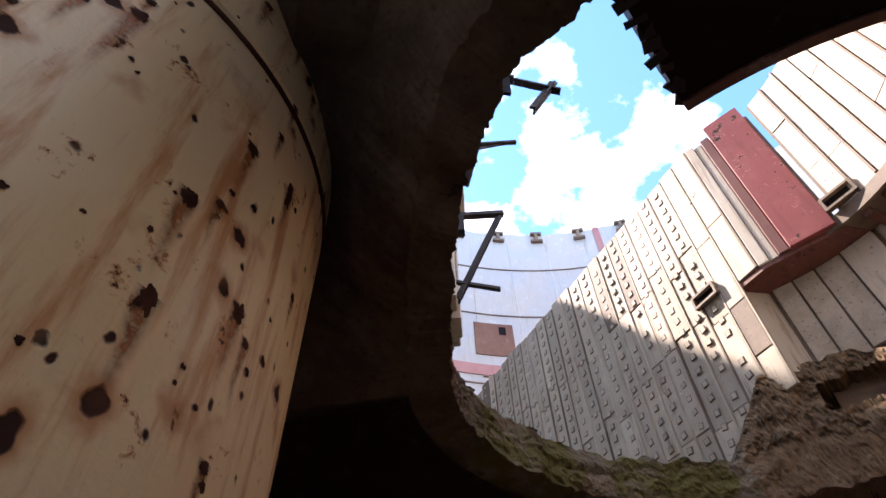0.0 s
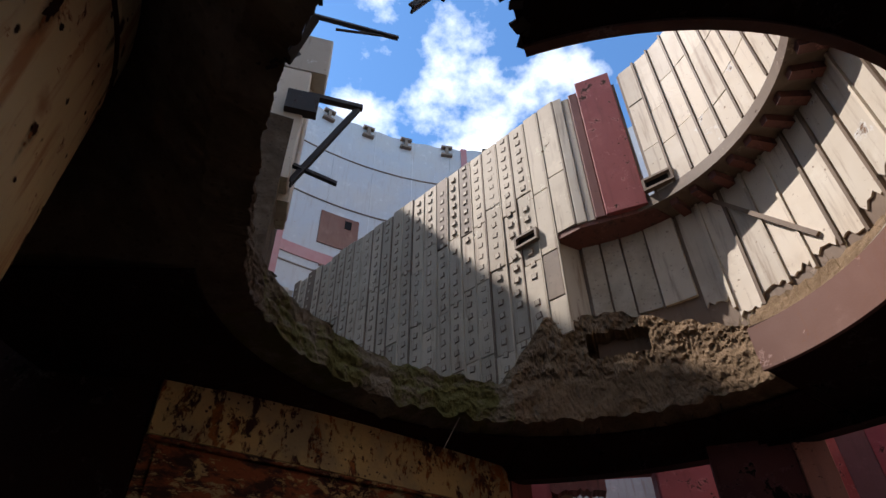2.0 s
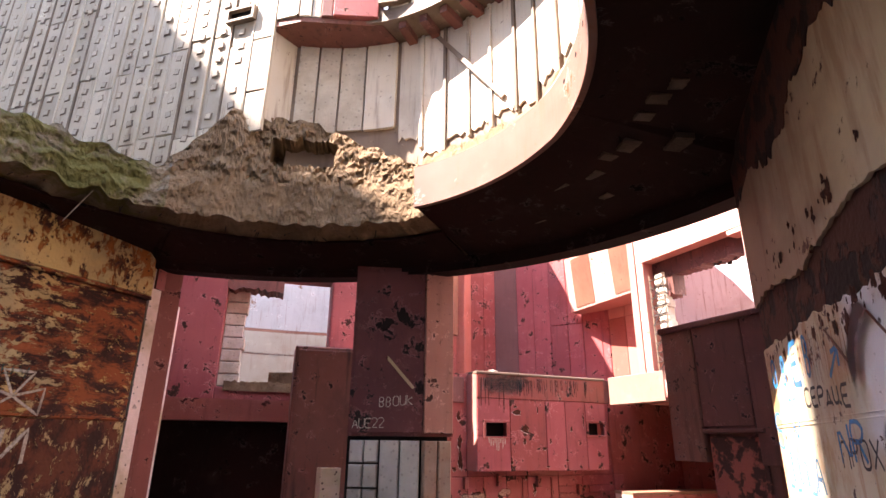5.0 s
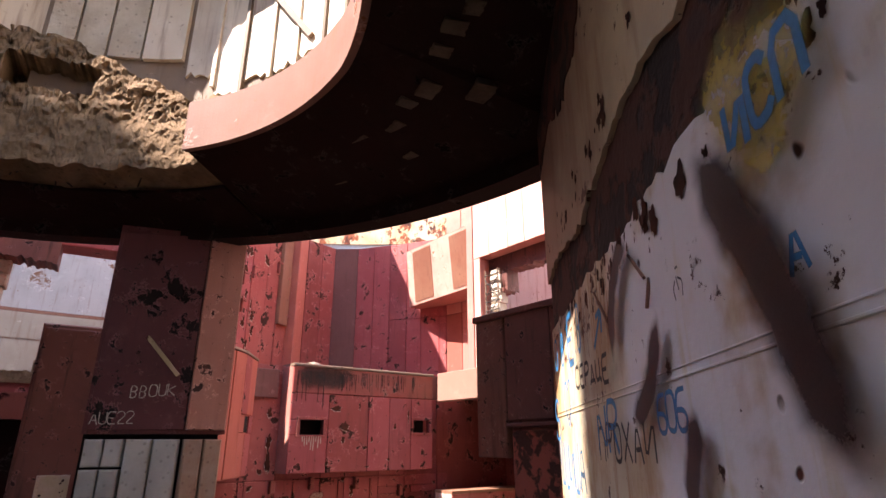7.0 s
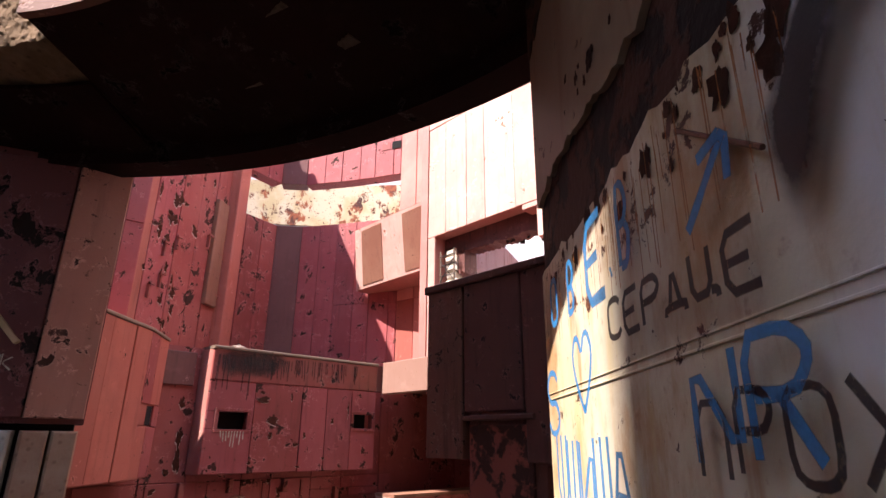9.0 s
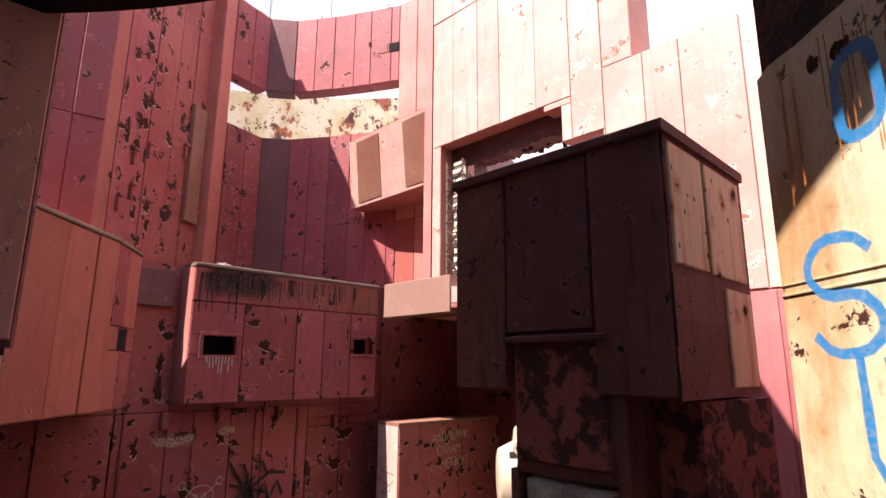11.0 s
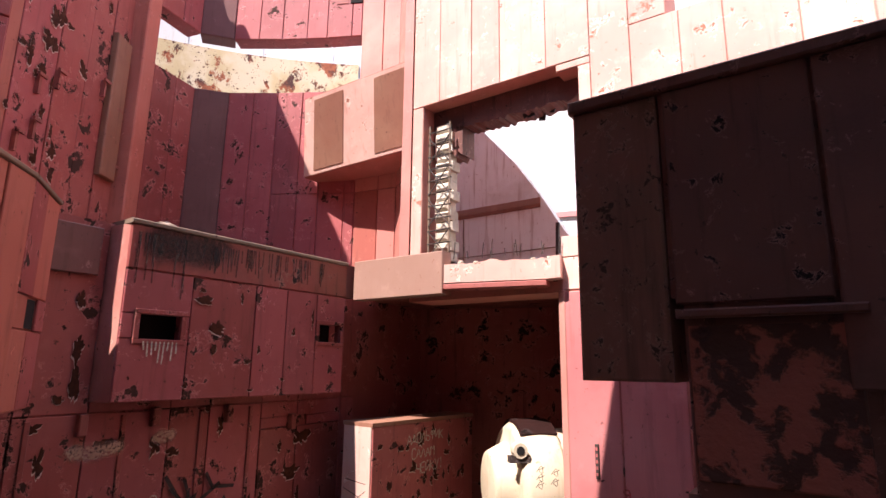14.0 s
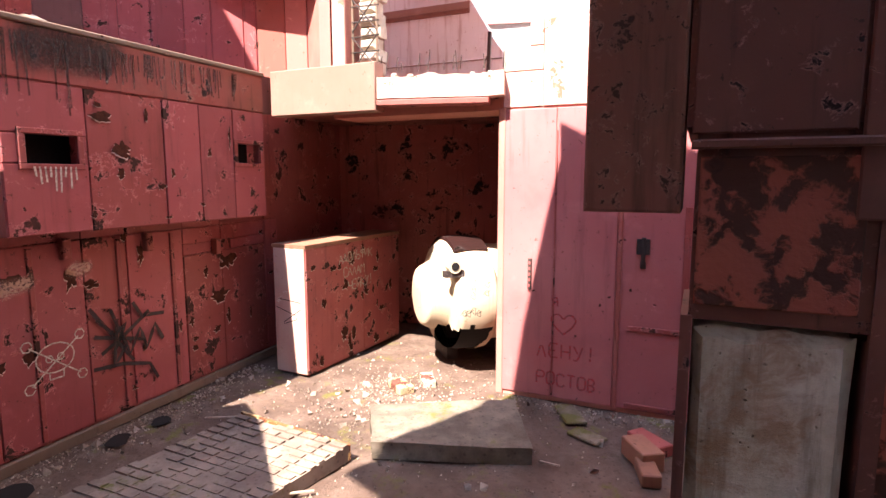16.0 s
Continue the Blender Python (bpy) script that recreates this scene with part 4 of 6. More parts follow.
# bolt holes, their shade painted as black discs, and lip of the steel rim
for i in range(17):
    th = 4 - i * 7.6
    bm = bmesh.new()
    tube(bm, polar(th, 1.3705, 3.115), polar(th, 1.374, 3.115), 0.012, 10)
    part("bolt_hole", fixed(bm), black, rim_band, "bolt hole, its shade a flat black disc")
bm = bmesh.new()
swept(bm, steps(-110, 9, 60), lambda th: [(1.378, 3.187), (1.46, 3.187), (1.46, 3.212), (1.378, 3.205)])
part("lip", bm, concrete_grey, ring_slab)
# patches of bare concrete under the ring
for i in range(15):
    th = 4 - i * 4.1 + rnd.uniform(-1, 1)
    r = 1.70 + 0.03 * math.sin(i * 1.9) + (0.16 if i % 4 == 3 else 0)
    z = 2.935 - (r - 1.405) / (slab_out(th) - 1.405) * 0.175
    bm = bmesh.new()
    w, h = rnd.uniform(0.9, 1.9), rnd.uniform(0.025, 0.045)
    k = 7
    swept(bm, steps(th - w, th + w, k), lambda t: [(r - h + 0.012 * noise.noise((t * 3, r * 9, 0)), z - 0.008), (r + h + 0.012 * noise.noise((t * 3, r * 9, 5)), z - 0.008), (r + h, z + 0.02), (r - h, z + 0.02)])
    part("bare_patch", bm, soffit_bare, ring_slab)
# reinforcing bars along the broken edge
for i in range(34):
    th = rnd.uniform(12, 120)
    a = polar(th, 1.50, 2.87 + rnd.uniform(0, 0.06))
    bm = bmesh.new()
    tube(bm, a, a + Vector((rnd.uniform(-0.05, 0.05), rnd.uniform(-0.05, 0.05), -rnd.uniform(0.02, 0.07))), 0.004, 5)
    part("rebar", fixed(bm), iron, ring_slab)
bm = bmesh.new()
tube(bm, polar(92, 1.45, 2.93), polar(96, 1.52, 2.70), 0.003, 5)
part("wire", fixed(bm), block_paint, ring_slab)
for i in range(16):
    th = 204 + i * 1.6
    bm = bmesh.new()
    r = inner_r(th)
    for k in range(3):
        p = polar(th + k * 0.5, r + rnd.uniform(-0.05, 0.06), 2.88)
        bar(bm, p, p + Vector((rnd.uniform(-0.05, 0.05), rnd.uniform(-0.05, 0.05), rnd.uniform(0.06, 0.2))), rnd.uniform(0.01, 0.04), 0.01)
    part("torn_edge", fixed(bm), iron, ring_slab)

for i in range(13):
    r = 1.41 + i * 0.045 + rnd.uniform(-0.02, 0.02)
    p = polar(-131 - 0.3, r, 2.935 - (r - 1.405) * 0.14)
    bm = bmesh.new()
    out = polar(-131 - rnd.uniform(0.2, 1.1), r + rnd.uniform(-0.03, 0.03), p.z + rnd.uniform(-0.01, 0.02))
    bar(bm, polar(-130, r, p.z), out, rnd.uniform(0.015, 0.04), 0.008)
    part("torn_tip", fixed(bm), iron, ring_slab)

# broken wall and beams standing over the far left edge of the ring
ruin = thing("broken_wall", (0.0, 3.0, 3.0), "broken pale steel wall panels over the ring's edge", "wall", "", "structure")
RUIN = Face((0.16, 2.72), (0.24, 3.6))
bm = bmesh.new()
prism(bm, [(-0.5, 2.7), (0.14, 2.72), (0.2, 3.7), (-0.5, 3.7)], 3.1, 4.6)
part("core", fixed(bm), concrete_dark, ruin)
for a, b, z0, z1, d in [(0.0, 0.16, 4.05, 5.15, 0.03), (0.17, 0.38, 4.0, 5.6, 0.05), (0.39, 0.6, 4.1, 5.5, 0.03)]:
    bm = bmesh.new()
    RUIN.slab(bm, a, b, z0, z1, -0.3, d, 0.008)
    part("panel", fixed(bm), pale_panel, ruin)
bm = bmesh.new()
RUIN.slab(bm, 0.0, 0.25, 5.17, 5.62, -0.3, 0.14, 0.01)
part("panel", fixed(bm), pale_panel, ruin)


def beam_thing(label, *bars):
    ob = thing("steel_beam", bars[0][0], label, "beam")
    for a, b, w in bars:
        bm = bmesh.new()
        bar(bm, a, b, w, w * 0.25)
        bar(bm, Vector(a) + Vector((0, 0, w * 0.6)), Vector(b) + Vector((0, 0, w * 0.6)), w * 0.25, w)
        part("bar", fixed(bm), iron, ob)


beam_thing("black bent steel bracket over the ring", ((0.15, 2.8, 4.97), (0.61, 2.8, 5.01), 0.05), ((0.58, 2.8, 4.98), (0.21, 2.8, 4.07), 0.05), ((0.2, 2.8, 4.24), (0.50, 2.8, 4.17), 0.03))
beam_thing("thin black steel bar over the ring", ((-0.2, 2.8, 5.99), (0.85, 2.8, 6.12), 0.04), ((0.3, 2.8, 5.94), (0.7, 2.8, 6.08), 0.02))
beam_thing("black broken steel frame over the ring", ((0.05, 1.6, 5.02), (0.55, 1.6, 4.86), 0.06), ((0.55, 1.6, 4.84), (0.82, 1.6, 4.70), 0.045), ((0.80, 1.6, 4.80), (0.62, 1.6, 4.45), 0.05))
bm = bmesh.new()
RUIN.slab(bm, -0.05, 0.02, 4.66, 4.86, -0.1, 0.12)
tagged(part("sheet_scrap", fixed(bm), iron), "torn black sheet of steel hanging from the wall", "scrap")
rungs = thing("rung_ladder", (-0.2, 2.3, 3.1), "rusty steel rungs set in the darker concrete", "ladder")
for z in (3.11, 3.22, 3.33, 3.48):
    bm = bmesh.new()
    bar(bm, (-0.27, 2.3, z), (-0.12, 2.28, z + 0.01), 0.03, 0.03)
    part("rung", fixed(bm), iron, rungs)

# ---- outer wall in detail ----
def on_outer(t0, t1, z0, z1, d=0.02, n=4):
    bm = bmesh.new()
    curved(bm, t0, t1, OUT_R - d, OUT_R + 0.01, z0, z1, n, OUTER)
    return bm


# the darker white patch at 45-75 degrees has its shade painted in
for t0, t1, z0, z1, mat, n, lab in [
        (107.9, 109.6, 8.0, 14.5, far_pink, "band", "faded pink upright band"), (96, 107.9, 9.25, 9.55, far_pink, "band", "faded pink level band"),
        (75.0, 76.2, 13.3, 14.52, far_pink, "band", "faded pink upright band"), (95.5, 102.3, 9.85, 10.85, brown, "patch", "rusty brown steel patch"),
        (96.8, 98.0, 10.5, 10.75, black, "hatch", "square hole, its shade a flat black plate"), (100.6, 101.4, 9.2, 9.45, brown, "patch", "small brown patch"),
        (-40, 40, 3.72, 3.80, far_pink, "band", "rusty seam"), (14, 37, 5.55, 6.45, rust_yellow, "patch", "yellow sheet eaten by rust"),
        (45, 75, 3.72, 6.4, far_shaded, "patch", ""), (45, 75, 0.2, 3.66, far_tan, "patch", ""), (45, 75, 3.665, 3.715, brown, "band", ""), (45, 75, 3.2, 3.23, brown, "band", "")]:
    part(n, on_outer(t0, t1, z0, z1, 0.03 if mat is not black else 0.04, 12), mat, outer_wall, lab)
for z, a, b in [(12.9, 70, 118), (11.15, 60, 118), (9.0, 40, 140)]:
    part("seam", on_outer(a, b, z, z + 0.03, 0.025, 40), rib_steel, outer_wall)
for th in steps(-60, 140, 26):
    part("seam", on_outer(th, th + 0.12, 0, 14.4, 0.012, 1), far_white, outer_wall)
for th in (70.6, 79.2, 87.8, 95.7, 104.0):
    p = polar(th, OUT_R, 14.3, OUTER)
    ob = thing("i_beam", p, "brown steel beam end let into the top of the wall", "beam", "beam ends")
    inward = (OUTER - p).xy.normalized().to_3d()
    for z, w, h in ((0.16, 0.34, 0.07), (0, 0.09, 0.30), (-0.16, 0.34, 0.07)):
        bm = bmesh.new()
        bar(bm, p + Vector((0, 0, z)) - inward * 0.2, p + Vector((0, 0, z)) + inward * 0.12, w, h)
        part("flange" if h < 0.1 else "web", fixed(bm), rib_steel, ob)

# ---- first chamber in detail ----
def ragged_plate(face, s0, s1, z0, z1, d0, d1, seed, top=0.0, bottom=0.0, n=60):
    """A plate whose top or bottom edge is torn."""
    bm = bmesh.new()
    lo, hi = [], []
    for i in range(n + 1):
        s = s0 + (s1 - s0) * i / n
        e = noise.noise((s * 2.2, seed, 0)) + 0.6 * noise.noise((s * 8, seed, 1)) + 0.5 * noise.noise((s * 26, seed, 2))
        hi.append((s, z1 + top * e))
        e = noise.noise((s * 2.2, seed, 5)) + 0.6 * noise.noise((s * 8, seed, 6)) + 0.5 * noise.noise((s * 26, seed, 7))
        lo.append((s, z0 + bottom * e))
    va = [[bm.verts.new(face.at(s, z, d)) for s, z in row] for d in (d0, d1) for row in (lo, hi)]
    l0, h0, l1, h1 = va
    for i in range(n):
        bm.faces.new((l1[i], l1[i + 1], h1[i + 1], h1[i]))
        bm.faces.new((h1[i], h1[i + 1], h0[i + 1], h0[i]))
        bm.faces.new((l0[i], l0[i + 1], l1[i + 1], l1[i]))
        bm.faces.new((l0[i], h0[i], h0[i + 1], l0[i + 1]))
    for i in (0, n):
        bm.faces.new((l0[i], l1[i], h1[i], h0[i]))
    return fixed(bm)


part("plate", ragged_plate(RUST, 0.0, RUST.len, 2.50, 2.84, 0, 0.03, 1.0, 0.02, 0.004), rust_strip, rust_side, "ochre strip with rust dots")
bm = bmesh.new()
RUST.slab(bm, 0, RUST.len, 2.472, 2.494, 0, 0.042, 0.005)
part("seam", fixed(bm), rust_wall, rust_side)
part("plate", ragged_plate(RUST, 0.06, RUST.len - 0.01, 1.715, 2.468, 0, 0.012, 2.0), rust_wall, rust_side)
bm = bmesh.new()
RUST.slab(bm, 0, RUST.len, 1.69, 1.712, 0, 0.02, 0.004)
part("seam", fixed(bm), rust_wall, rust_side)
part("plate", ragged_plate(RUST, 0.0, RUST.len - 0.01, 0.72, 1.685, 0, 0.014, 3.0), rust_low, rust_side)
part("plate", ragged_plate(RUST, 0.0, RUST.len - 0.01, 0.0, 0.71, 0, 0.014, 4.0), rust_wall, rust_side)

# doorway: jamb post, its sunlight put into the paler paint, and bracket
jamb = thing("door_jamb", (2.3, 4.0, 0), "flaking pink steel door post with a rusty edge, paled for sunlight", "door post", "", "structure")
bm = bmesh.new()
prism(bm, [(2.18, 3.87), (2.26, 3.90), (2.30, 4.06), (2.2, 4.08)], 0, 2.70)
part("edge", fixed(bm), jamb_sunlit, jamb)
bm = bmesh.new()
prism(bm, [(2.285, 4.03), (2.66, 4.50), (2.5, 4.62), (2.25, 4.2)], 0, 2.60)
part("post", fixed(bm), jamb_sunlit, jamb)
bm = bmesh.new()
prism(bm, [(2.20, 3.85), (2.44, 4.02), (2.40, 4.28), (2.18, 4.25)], 2.56, 2.72)
part("bracket", fixed(bm), red_worn, jamb)

# pillar: orange-red flange, its paint lightened for the light on it, and blocks
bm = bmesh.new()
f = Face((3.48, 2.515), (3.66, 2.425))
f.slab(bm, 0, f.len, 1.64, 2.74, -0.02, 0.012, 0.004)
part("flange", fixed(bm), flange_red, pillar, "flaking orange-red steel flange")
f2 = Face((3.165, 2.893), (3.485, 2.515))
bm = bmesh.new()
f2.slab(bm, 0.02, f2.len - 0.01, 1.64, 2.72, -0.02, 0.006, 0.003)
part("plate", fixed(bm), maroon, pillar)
bm = bmesh.new()
bar(bm, f2.at(0.24, 2.12, 0.02), f2.at(0.42, 1.92, 0.02), 0.03, 0.02)
part("flat_bar", fixed(bm), jamb_mat, pillar)
for a, b, rows in [(0.02, 0.105, 11), (0.115, 0.20, 11), (0.215, 0.335, 4), (0.345, 0.465, 4)]:
    h = 1.60 / rows
    for i in range(rows):
        bm = bmesh.new()
        f2.slab(bm, a, b, i * h + 0.006, (i + 1) * h - 0.006, -0.05, 0.004 + rnd.uniform(-0.006, 0.006), 0.008)
        part("block", fixed(bm), block_paint, pillar)
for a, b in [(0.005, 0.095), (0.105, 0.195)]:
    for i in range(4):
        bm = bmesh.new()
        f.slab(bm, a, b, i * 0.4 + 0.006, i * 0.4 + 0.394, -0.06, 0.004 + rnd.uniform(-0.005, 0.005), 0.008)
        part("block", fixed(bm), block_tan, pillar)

# behind the doorway
sill = Face((2.45, 5.05), (4.5, 3.95))
bm = bmesh.new()
sill.slab(bm, 0, sill.len, 1.74, 1.92, -0.25, 0)
part("sill_beam", fixed(bm), dark_red, north_wall, "dark red steel sill beam")
# near-black sheet, its colour giving the shade below the sill
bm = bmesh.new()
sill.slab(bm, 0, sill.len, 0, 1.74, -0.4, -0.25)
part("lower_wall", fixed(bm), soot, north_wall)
panelling(north_wall, NORTH, 0, NORTH.len, 1.9, 4.6, (0.62, 0.5, 0.75), red, rnd, [HOLE_N], split=(3.4,))
for i in range(9):
    bm = bmesh.new()
    NORTH.slab(bm, 1.868, 2.09 + rnd.uniform(-0.02, 0.01), 2.12 + i * 0.13, 2.12 + i * 0.13 + 0.122, -0.28 - rnd.uniform(0, 0.01), -0.15, 0.01)
    part("block", fixed(bm), concrete_grey, north_wall)
bm = bmesh.new()
part("torn_sheet", ragged_plate(NORTH, 1.86, 2.45, 3.14, 3.34, -0.27, 0.02, 11.0, 0.0, 0.06), dark_steel, north_wall)
part("rubble_sill", ragged_plate(NORTH, 1.95, 2.98, 2.06, 2.16, -0.3, 0.03, 12.0, 0.04), concrete, north_wall)
locker = thing("steel_locker", (3.6, 3.75, 0), "tall plain dark brown steel locker", "locker")
LOCK = Face((3.36, 3.84), (3.86, 3.53))
bm = bmesh.new()
LOCK.slab(bm, 0, LOCK.len, 0, 2.32, -0.35, 0, 0.01)
part("body", fixed(bm), dark_steel, locker)
bm = bmesh.new()
LOCK.slab(bm, 0.02, LOCK.len - 0.02, 0.05, 2.29, 0, 0.012, 0.004)
part("door", fixed(bm), dark_steel, locker)
bm = bmesh.new()
prism(bm, [(3.1, 3.05), (3.22, 3.0), (3.26, 3.1), (3.14, 3.15)], 0, 1.42)
tagged(part("timber_post", fixed(bm), jamb_mat), "short weathered wooden post beside the pillar", "post")

# cream wall: lower plate torn along its top, dark gap, upper plate
part("lower_plate", ragged_plate(CREAM, 0.0, CREAM.len, 0, 1.955, 0, 0.012, 21.0, 0.04, 0, 120), cream_sprayed, cream_wall)
part("rust_band", ragged_plate(CREAM, 0.0, CREAM.len, 1.84, 2.22, -0.008, 0.004, 24.0, 0.03, 0.0, 120), band_rust, cream_wall)
part("upper_plate", ragged_plate(CREAM, 0.0, CREAM.len, 2.14, 2.86, 0, 0.016, 27.0, 0.0, 0.04, 160), upper_cream, cream_wall)
part("top_rust", ragged_plate(CREAM, 0.0, CREAM.len, 2.60, 2.87, 0.002, 0.0195, 51.0, 0.0, 0.10, 160), band_rust, cream_wall, "flaking dark rust under the ceiling")
for i in range(90):
    s_, r_ = rnd.uniform(0.1, 2.0), rnd.choice((0.004, 0.006, 0.009, 0.012, 0.018))
    z_ = 1.955 - abs(rnd.gauss(0, 0.045)) if i % 3 else 2.19 + abs(rnd.gauss(0, 0.05))
    bm = bmesh.new()
    loop = []
    for k in range(18):
        a = 6.2832 * k / 18
        q = r_ * (1 + 0.7 * noise.noise((math.cos(a) * 1.7, math.sin(a) * 1.7, i * 2.3)) + 0.4 * noise.noise((math.cos(a) * 4, math.sin(a) * 4, i * 4.1)))
        loop.append(bm.verts.new(CREAM.at(s_ + q * math.cos(a), z_ + 1.3 * q * math.sin(a), 0.0135 if i % 3 else 0.0175)))
    bm.faces.new(loop)
    part("rust_patch", fixed(bm), pit_rust, cream_wall)
bm = bmesh.new()
CREAM.slab(bm, 0.0, CREAM.len, 1.654, 1.658, 0.01, 0.0142, 0.001)
CREAM.slab(bm, 0.0, CREAM.len, 1.667, 1.670, 0.01, 0.0138, 0.001)
part("seam", fixed(bm), cream_sprayed, cream_wall)
for a, b in [((0.778, 1.905), (0.933, 1.796)), ((1.094, 1.892), (1.196, 1.82)), ((1.196, 1.82), (1.192, 1.771))]:
    bm = bmesh.new()
    tube(bm, CREAM.at(*a, 0.012), CREAM.at(*b, 0.02), 0.003, 6)
    part("rod", fixed(bm), brown, cream_wall)


# ---- red court in detail ----
panelling(left_wall, LEFT, 0.2, 3.4, 0.08, 2.3, (0.46, 0.38, 0.52, 0.30), (red, red_worn, red_worn), rnd, [(2.60, 2.80, 1.02, 1.10)], split=(1.22,))
bm = bmesh.new()
LEFT.slab(bm, 0.2, LEFT.len, 0.0, 0.07, 0, 0.03, 0.006)
part("base_strip", fixed(bm), rib_steel, left_wall)
for s_, z_ in [(2.60, 1.0), (1.98, 1.1), (1.42, 1.12), (0.98, 1.1), (2.9, 1.3)]:
    bm = bmesh.new()
    LEFT.slab(bm, s_, s_ + 0.05, z_, z_ + 0.12, 0.01, 0.06, 0.006)
    part("bracket", fixed(bm), dark_red, left_wall)
for i, s_ in enumerate((0.72, 1.24, 1.78, 2.2)):
    bm = bmesh.new()
    LEFT.slab(bm, s_, s_ + 0.03, 0.1, 1.2, 0.01, 0.026, 0.004)
    part("strip", fixed(bm), red_worn, left_wall)

# hung box with two holes
wall_box = thing("wall_box", (6.7, 3.7, 1.28), "chipped red steel box with two square holes, hung on the wall", "wall box")
WBX = Face((5.925, 3.99), (7.573, 3.228))
HOLES = [(0.11, 0.37, 1.655, 1.805), (1.535, 1.765, 1.69, 1.83)]
bm = bmesh.new()
wall_with_holes(bm, WBX, 0, WBX.len, 1.285, 2.36, 0.05, HOLES)
box_front = part("front", fixed(bm), red, wall_box)
for a, b in [(0.0, 0.43), (0.43, 0.92), (0.92, 1.20), (1.20, 1.50), (1.50, WBX.len)]:
    panelling(wall_box, WBX, a, b, 1.285, 2.07, (2,), red_worn if 0.4 < a < 0.5 else red, rnd, HOLES, 0.010, 0.006)
bm = bmesh.new()
WBX.slab(bm, 0, WBX.len, 2.075, 2.345, 0, 0.016, 0.005)
part("top_band", fixed(bm), streaked_red, wall_box, "soot-streaked red band")
bm = bmesh.new()
WBX.slab(bm, -0.01, WBX.len + 0.01, 2.345, 2.375, -0.28, 0.03, 0.006)
part("cap", fixed(bm), rib_steel, wall_box)
for h in HOLES:
    for q in [(h[0] - 0.035, h[1] + 0.035, h[3], h[3] + 0.03), (h[0] - 0.035, h[1] + 0.035, h[2] - 0.03, h[2]), (h[0] - 0.035, h[0], h[2], h[3]), (h[1], h[1] + 0.035, h[2], h[3])]:
        bm = bmesh.new()
        WBX.slab(bm, *q, 0.006, 0.022, 0.004)
        part("hole_frame", fixed(bm), red_worn, box_front)
bm = bmesh.new()
WBX.slab(bm, 0.005, WBX.len, 1.29, 2.33, -0.26, -0.24)
part("back", fixed(bm), dark_steel, wall_box)
# left side in the lightened red, painting the light on it
SIDE = Face((5.985, 4.215), (5.925, 3.992))
bm = bmesh.new()
SIDE.slab(bm, 0, SIDE.len, 1.285, 2.345, -0.03, 0, 0.004)
part("side", fixed(bm), sunlit_red, wall_box)
bm = bmesh.new()
prism(bm, [(5.95, 4.0), (7.57, 3.25), (7.65, 3.5), (6.0, 4.22)], 1.285, 1.30)
part("bottom", fixed(bm), dark_red, wall_box)
bm = bmesh.new()
WBX.slab(bm, 1.83, 1.95, 2.08, 2.36, -0.10, -0.01)
part("end_plate", fixed(bm), slate, wall_box)
bm = bmesh.new()
LEFT.slab(bm, 0.62, 0.98, 2.02, 2.31, 0.02, 0.045, 0.005)
tagged(part("blank_plate", fixed(bm), slate), "plain dark slate steel plate on the wall", "plate")
bm = bmesh.new()
bmesh.ops.create_icosphere(bm, subdivisions=3, radius=0.07, matrix=Matrix.Translation(WBX.at(0.26, 2.385, -0.08)) @ Matrix.Diagonal((1.3, 0.8, 0.35, 1)))
for v in bm.verts:
    v.co += Vector((1, 1, 1)) * 0.02 * noise.noise(v.co * 30)
tagged(part("debris_lump", bm, rubble_mat, None, "", True), "white lump of debris on the red box", "debris")

# corner box
corner_box = thing("corner_box", (4.9, 4.0, 1.28), "orange-red steel box built out at the wall's corner", "wall box")
bm = bmesh.new()
prism(bm, [(4.30, 3.52), (5.13, 3.87), (5.53, 4.13), (5.45, 4.4), (4.3, 4.6)], 1.285, 2.35)
part("body", fixed(bm), red_orange, corner_box)
CBF = Face((4.30, 3.50), (5.12, 3.85))
panelling(corner_box, CBF, 0, CBF.len, 1.29, 2.35, (0.36, 0.30, 0.30), red_orange, rnd, [], 0.01, 0.006)
CBE = Face((5.12, 3.85), (5.53, 4.12))
panelling(corner_box, CBE, 0, CBE.len, 1.29, 2.35, (0.24, 0.3), (red_orange, red), rnd, [(0.18, 0.34, 1.66, 1.82)], 0.01, 0.006)
# flush black plate painting the shade of the square hole
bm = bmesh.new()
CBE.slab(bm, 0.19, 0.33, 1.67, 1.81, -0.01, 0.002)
part("hole", fixed(bm), black, corner_box, "square hole, its shade a flat black plate")
for fa in (CBF, CBE):
    bm = bmesh.new()
    fa.slab(bm, 0, fa.len, 2.35, 2.375, -0.2, 0.02, 0.005)
    part("cap", fixed(bm), rib_steel, corner_box)

# tall walls above
panelling(upper_left, UPL, 0, 0.68, 2.36, 7.0, (0.42, 0.36, 0.5), red_orange, rnd, [], 0.014, 0.01)
panelling(upper_left, UPL, 0.68, UPL.len, 2.36, 7.0, (0.42, 0.36, 0.30), (red_worn, red, red_worn), rnd, [], 0.014, 0.01)
bm = bmesh.new()
UPL.slab(bm, 1.756, 1.996, 3.15, 4.55, 0.016, 0.07, 0.008)
tagged(part("wall_hatch", fixed(bm), brown), "tall rusty brown steel hatch on the red wall", "hatch")
bm = bmesh.new()
UPL.slab(bm, 2.036, 2.276, 2.36, 7.0, 0.0, 0.16, 0.01)
part("pilaster", fixed(bm), red_orange, upper_left)
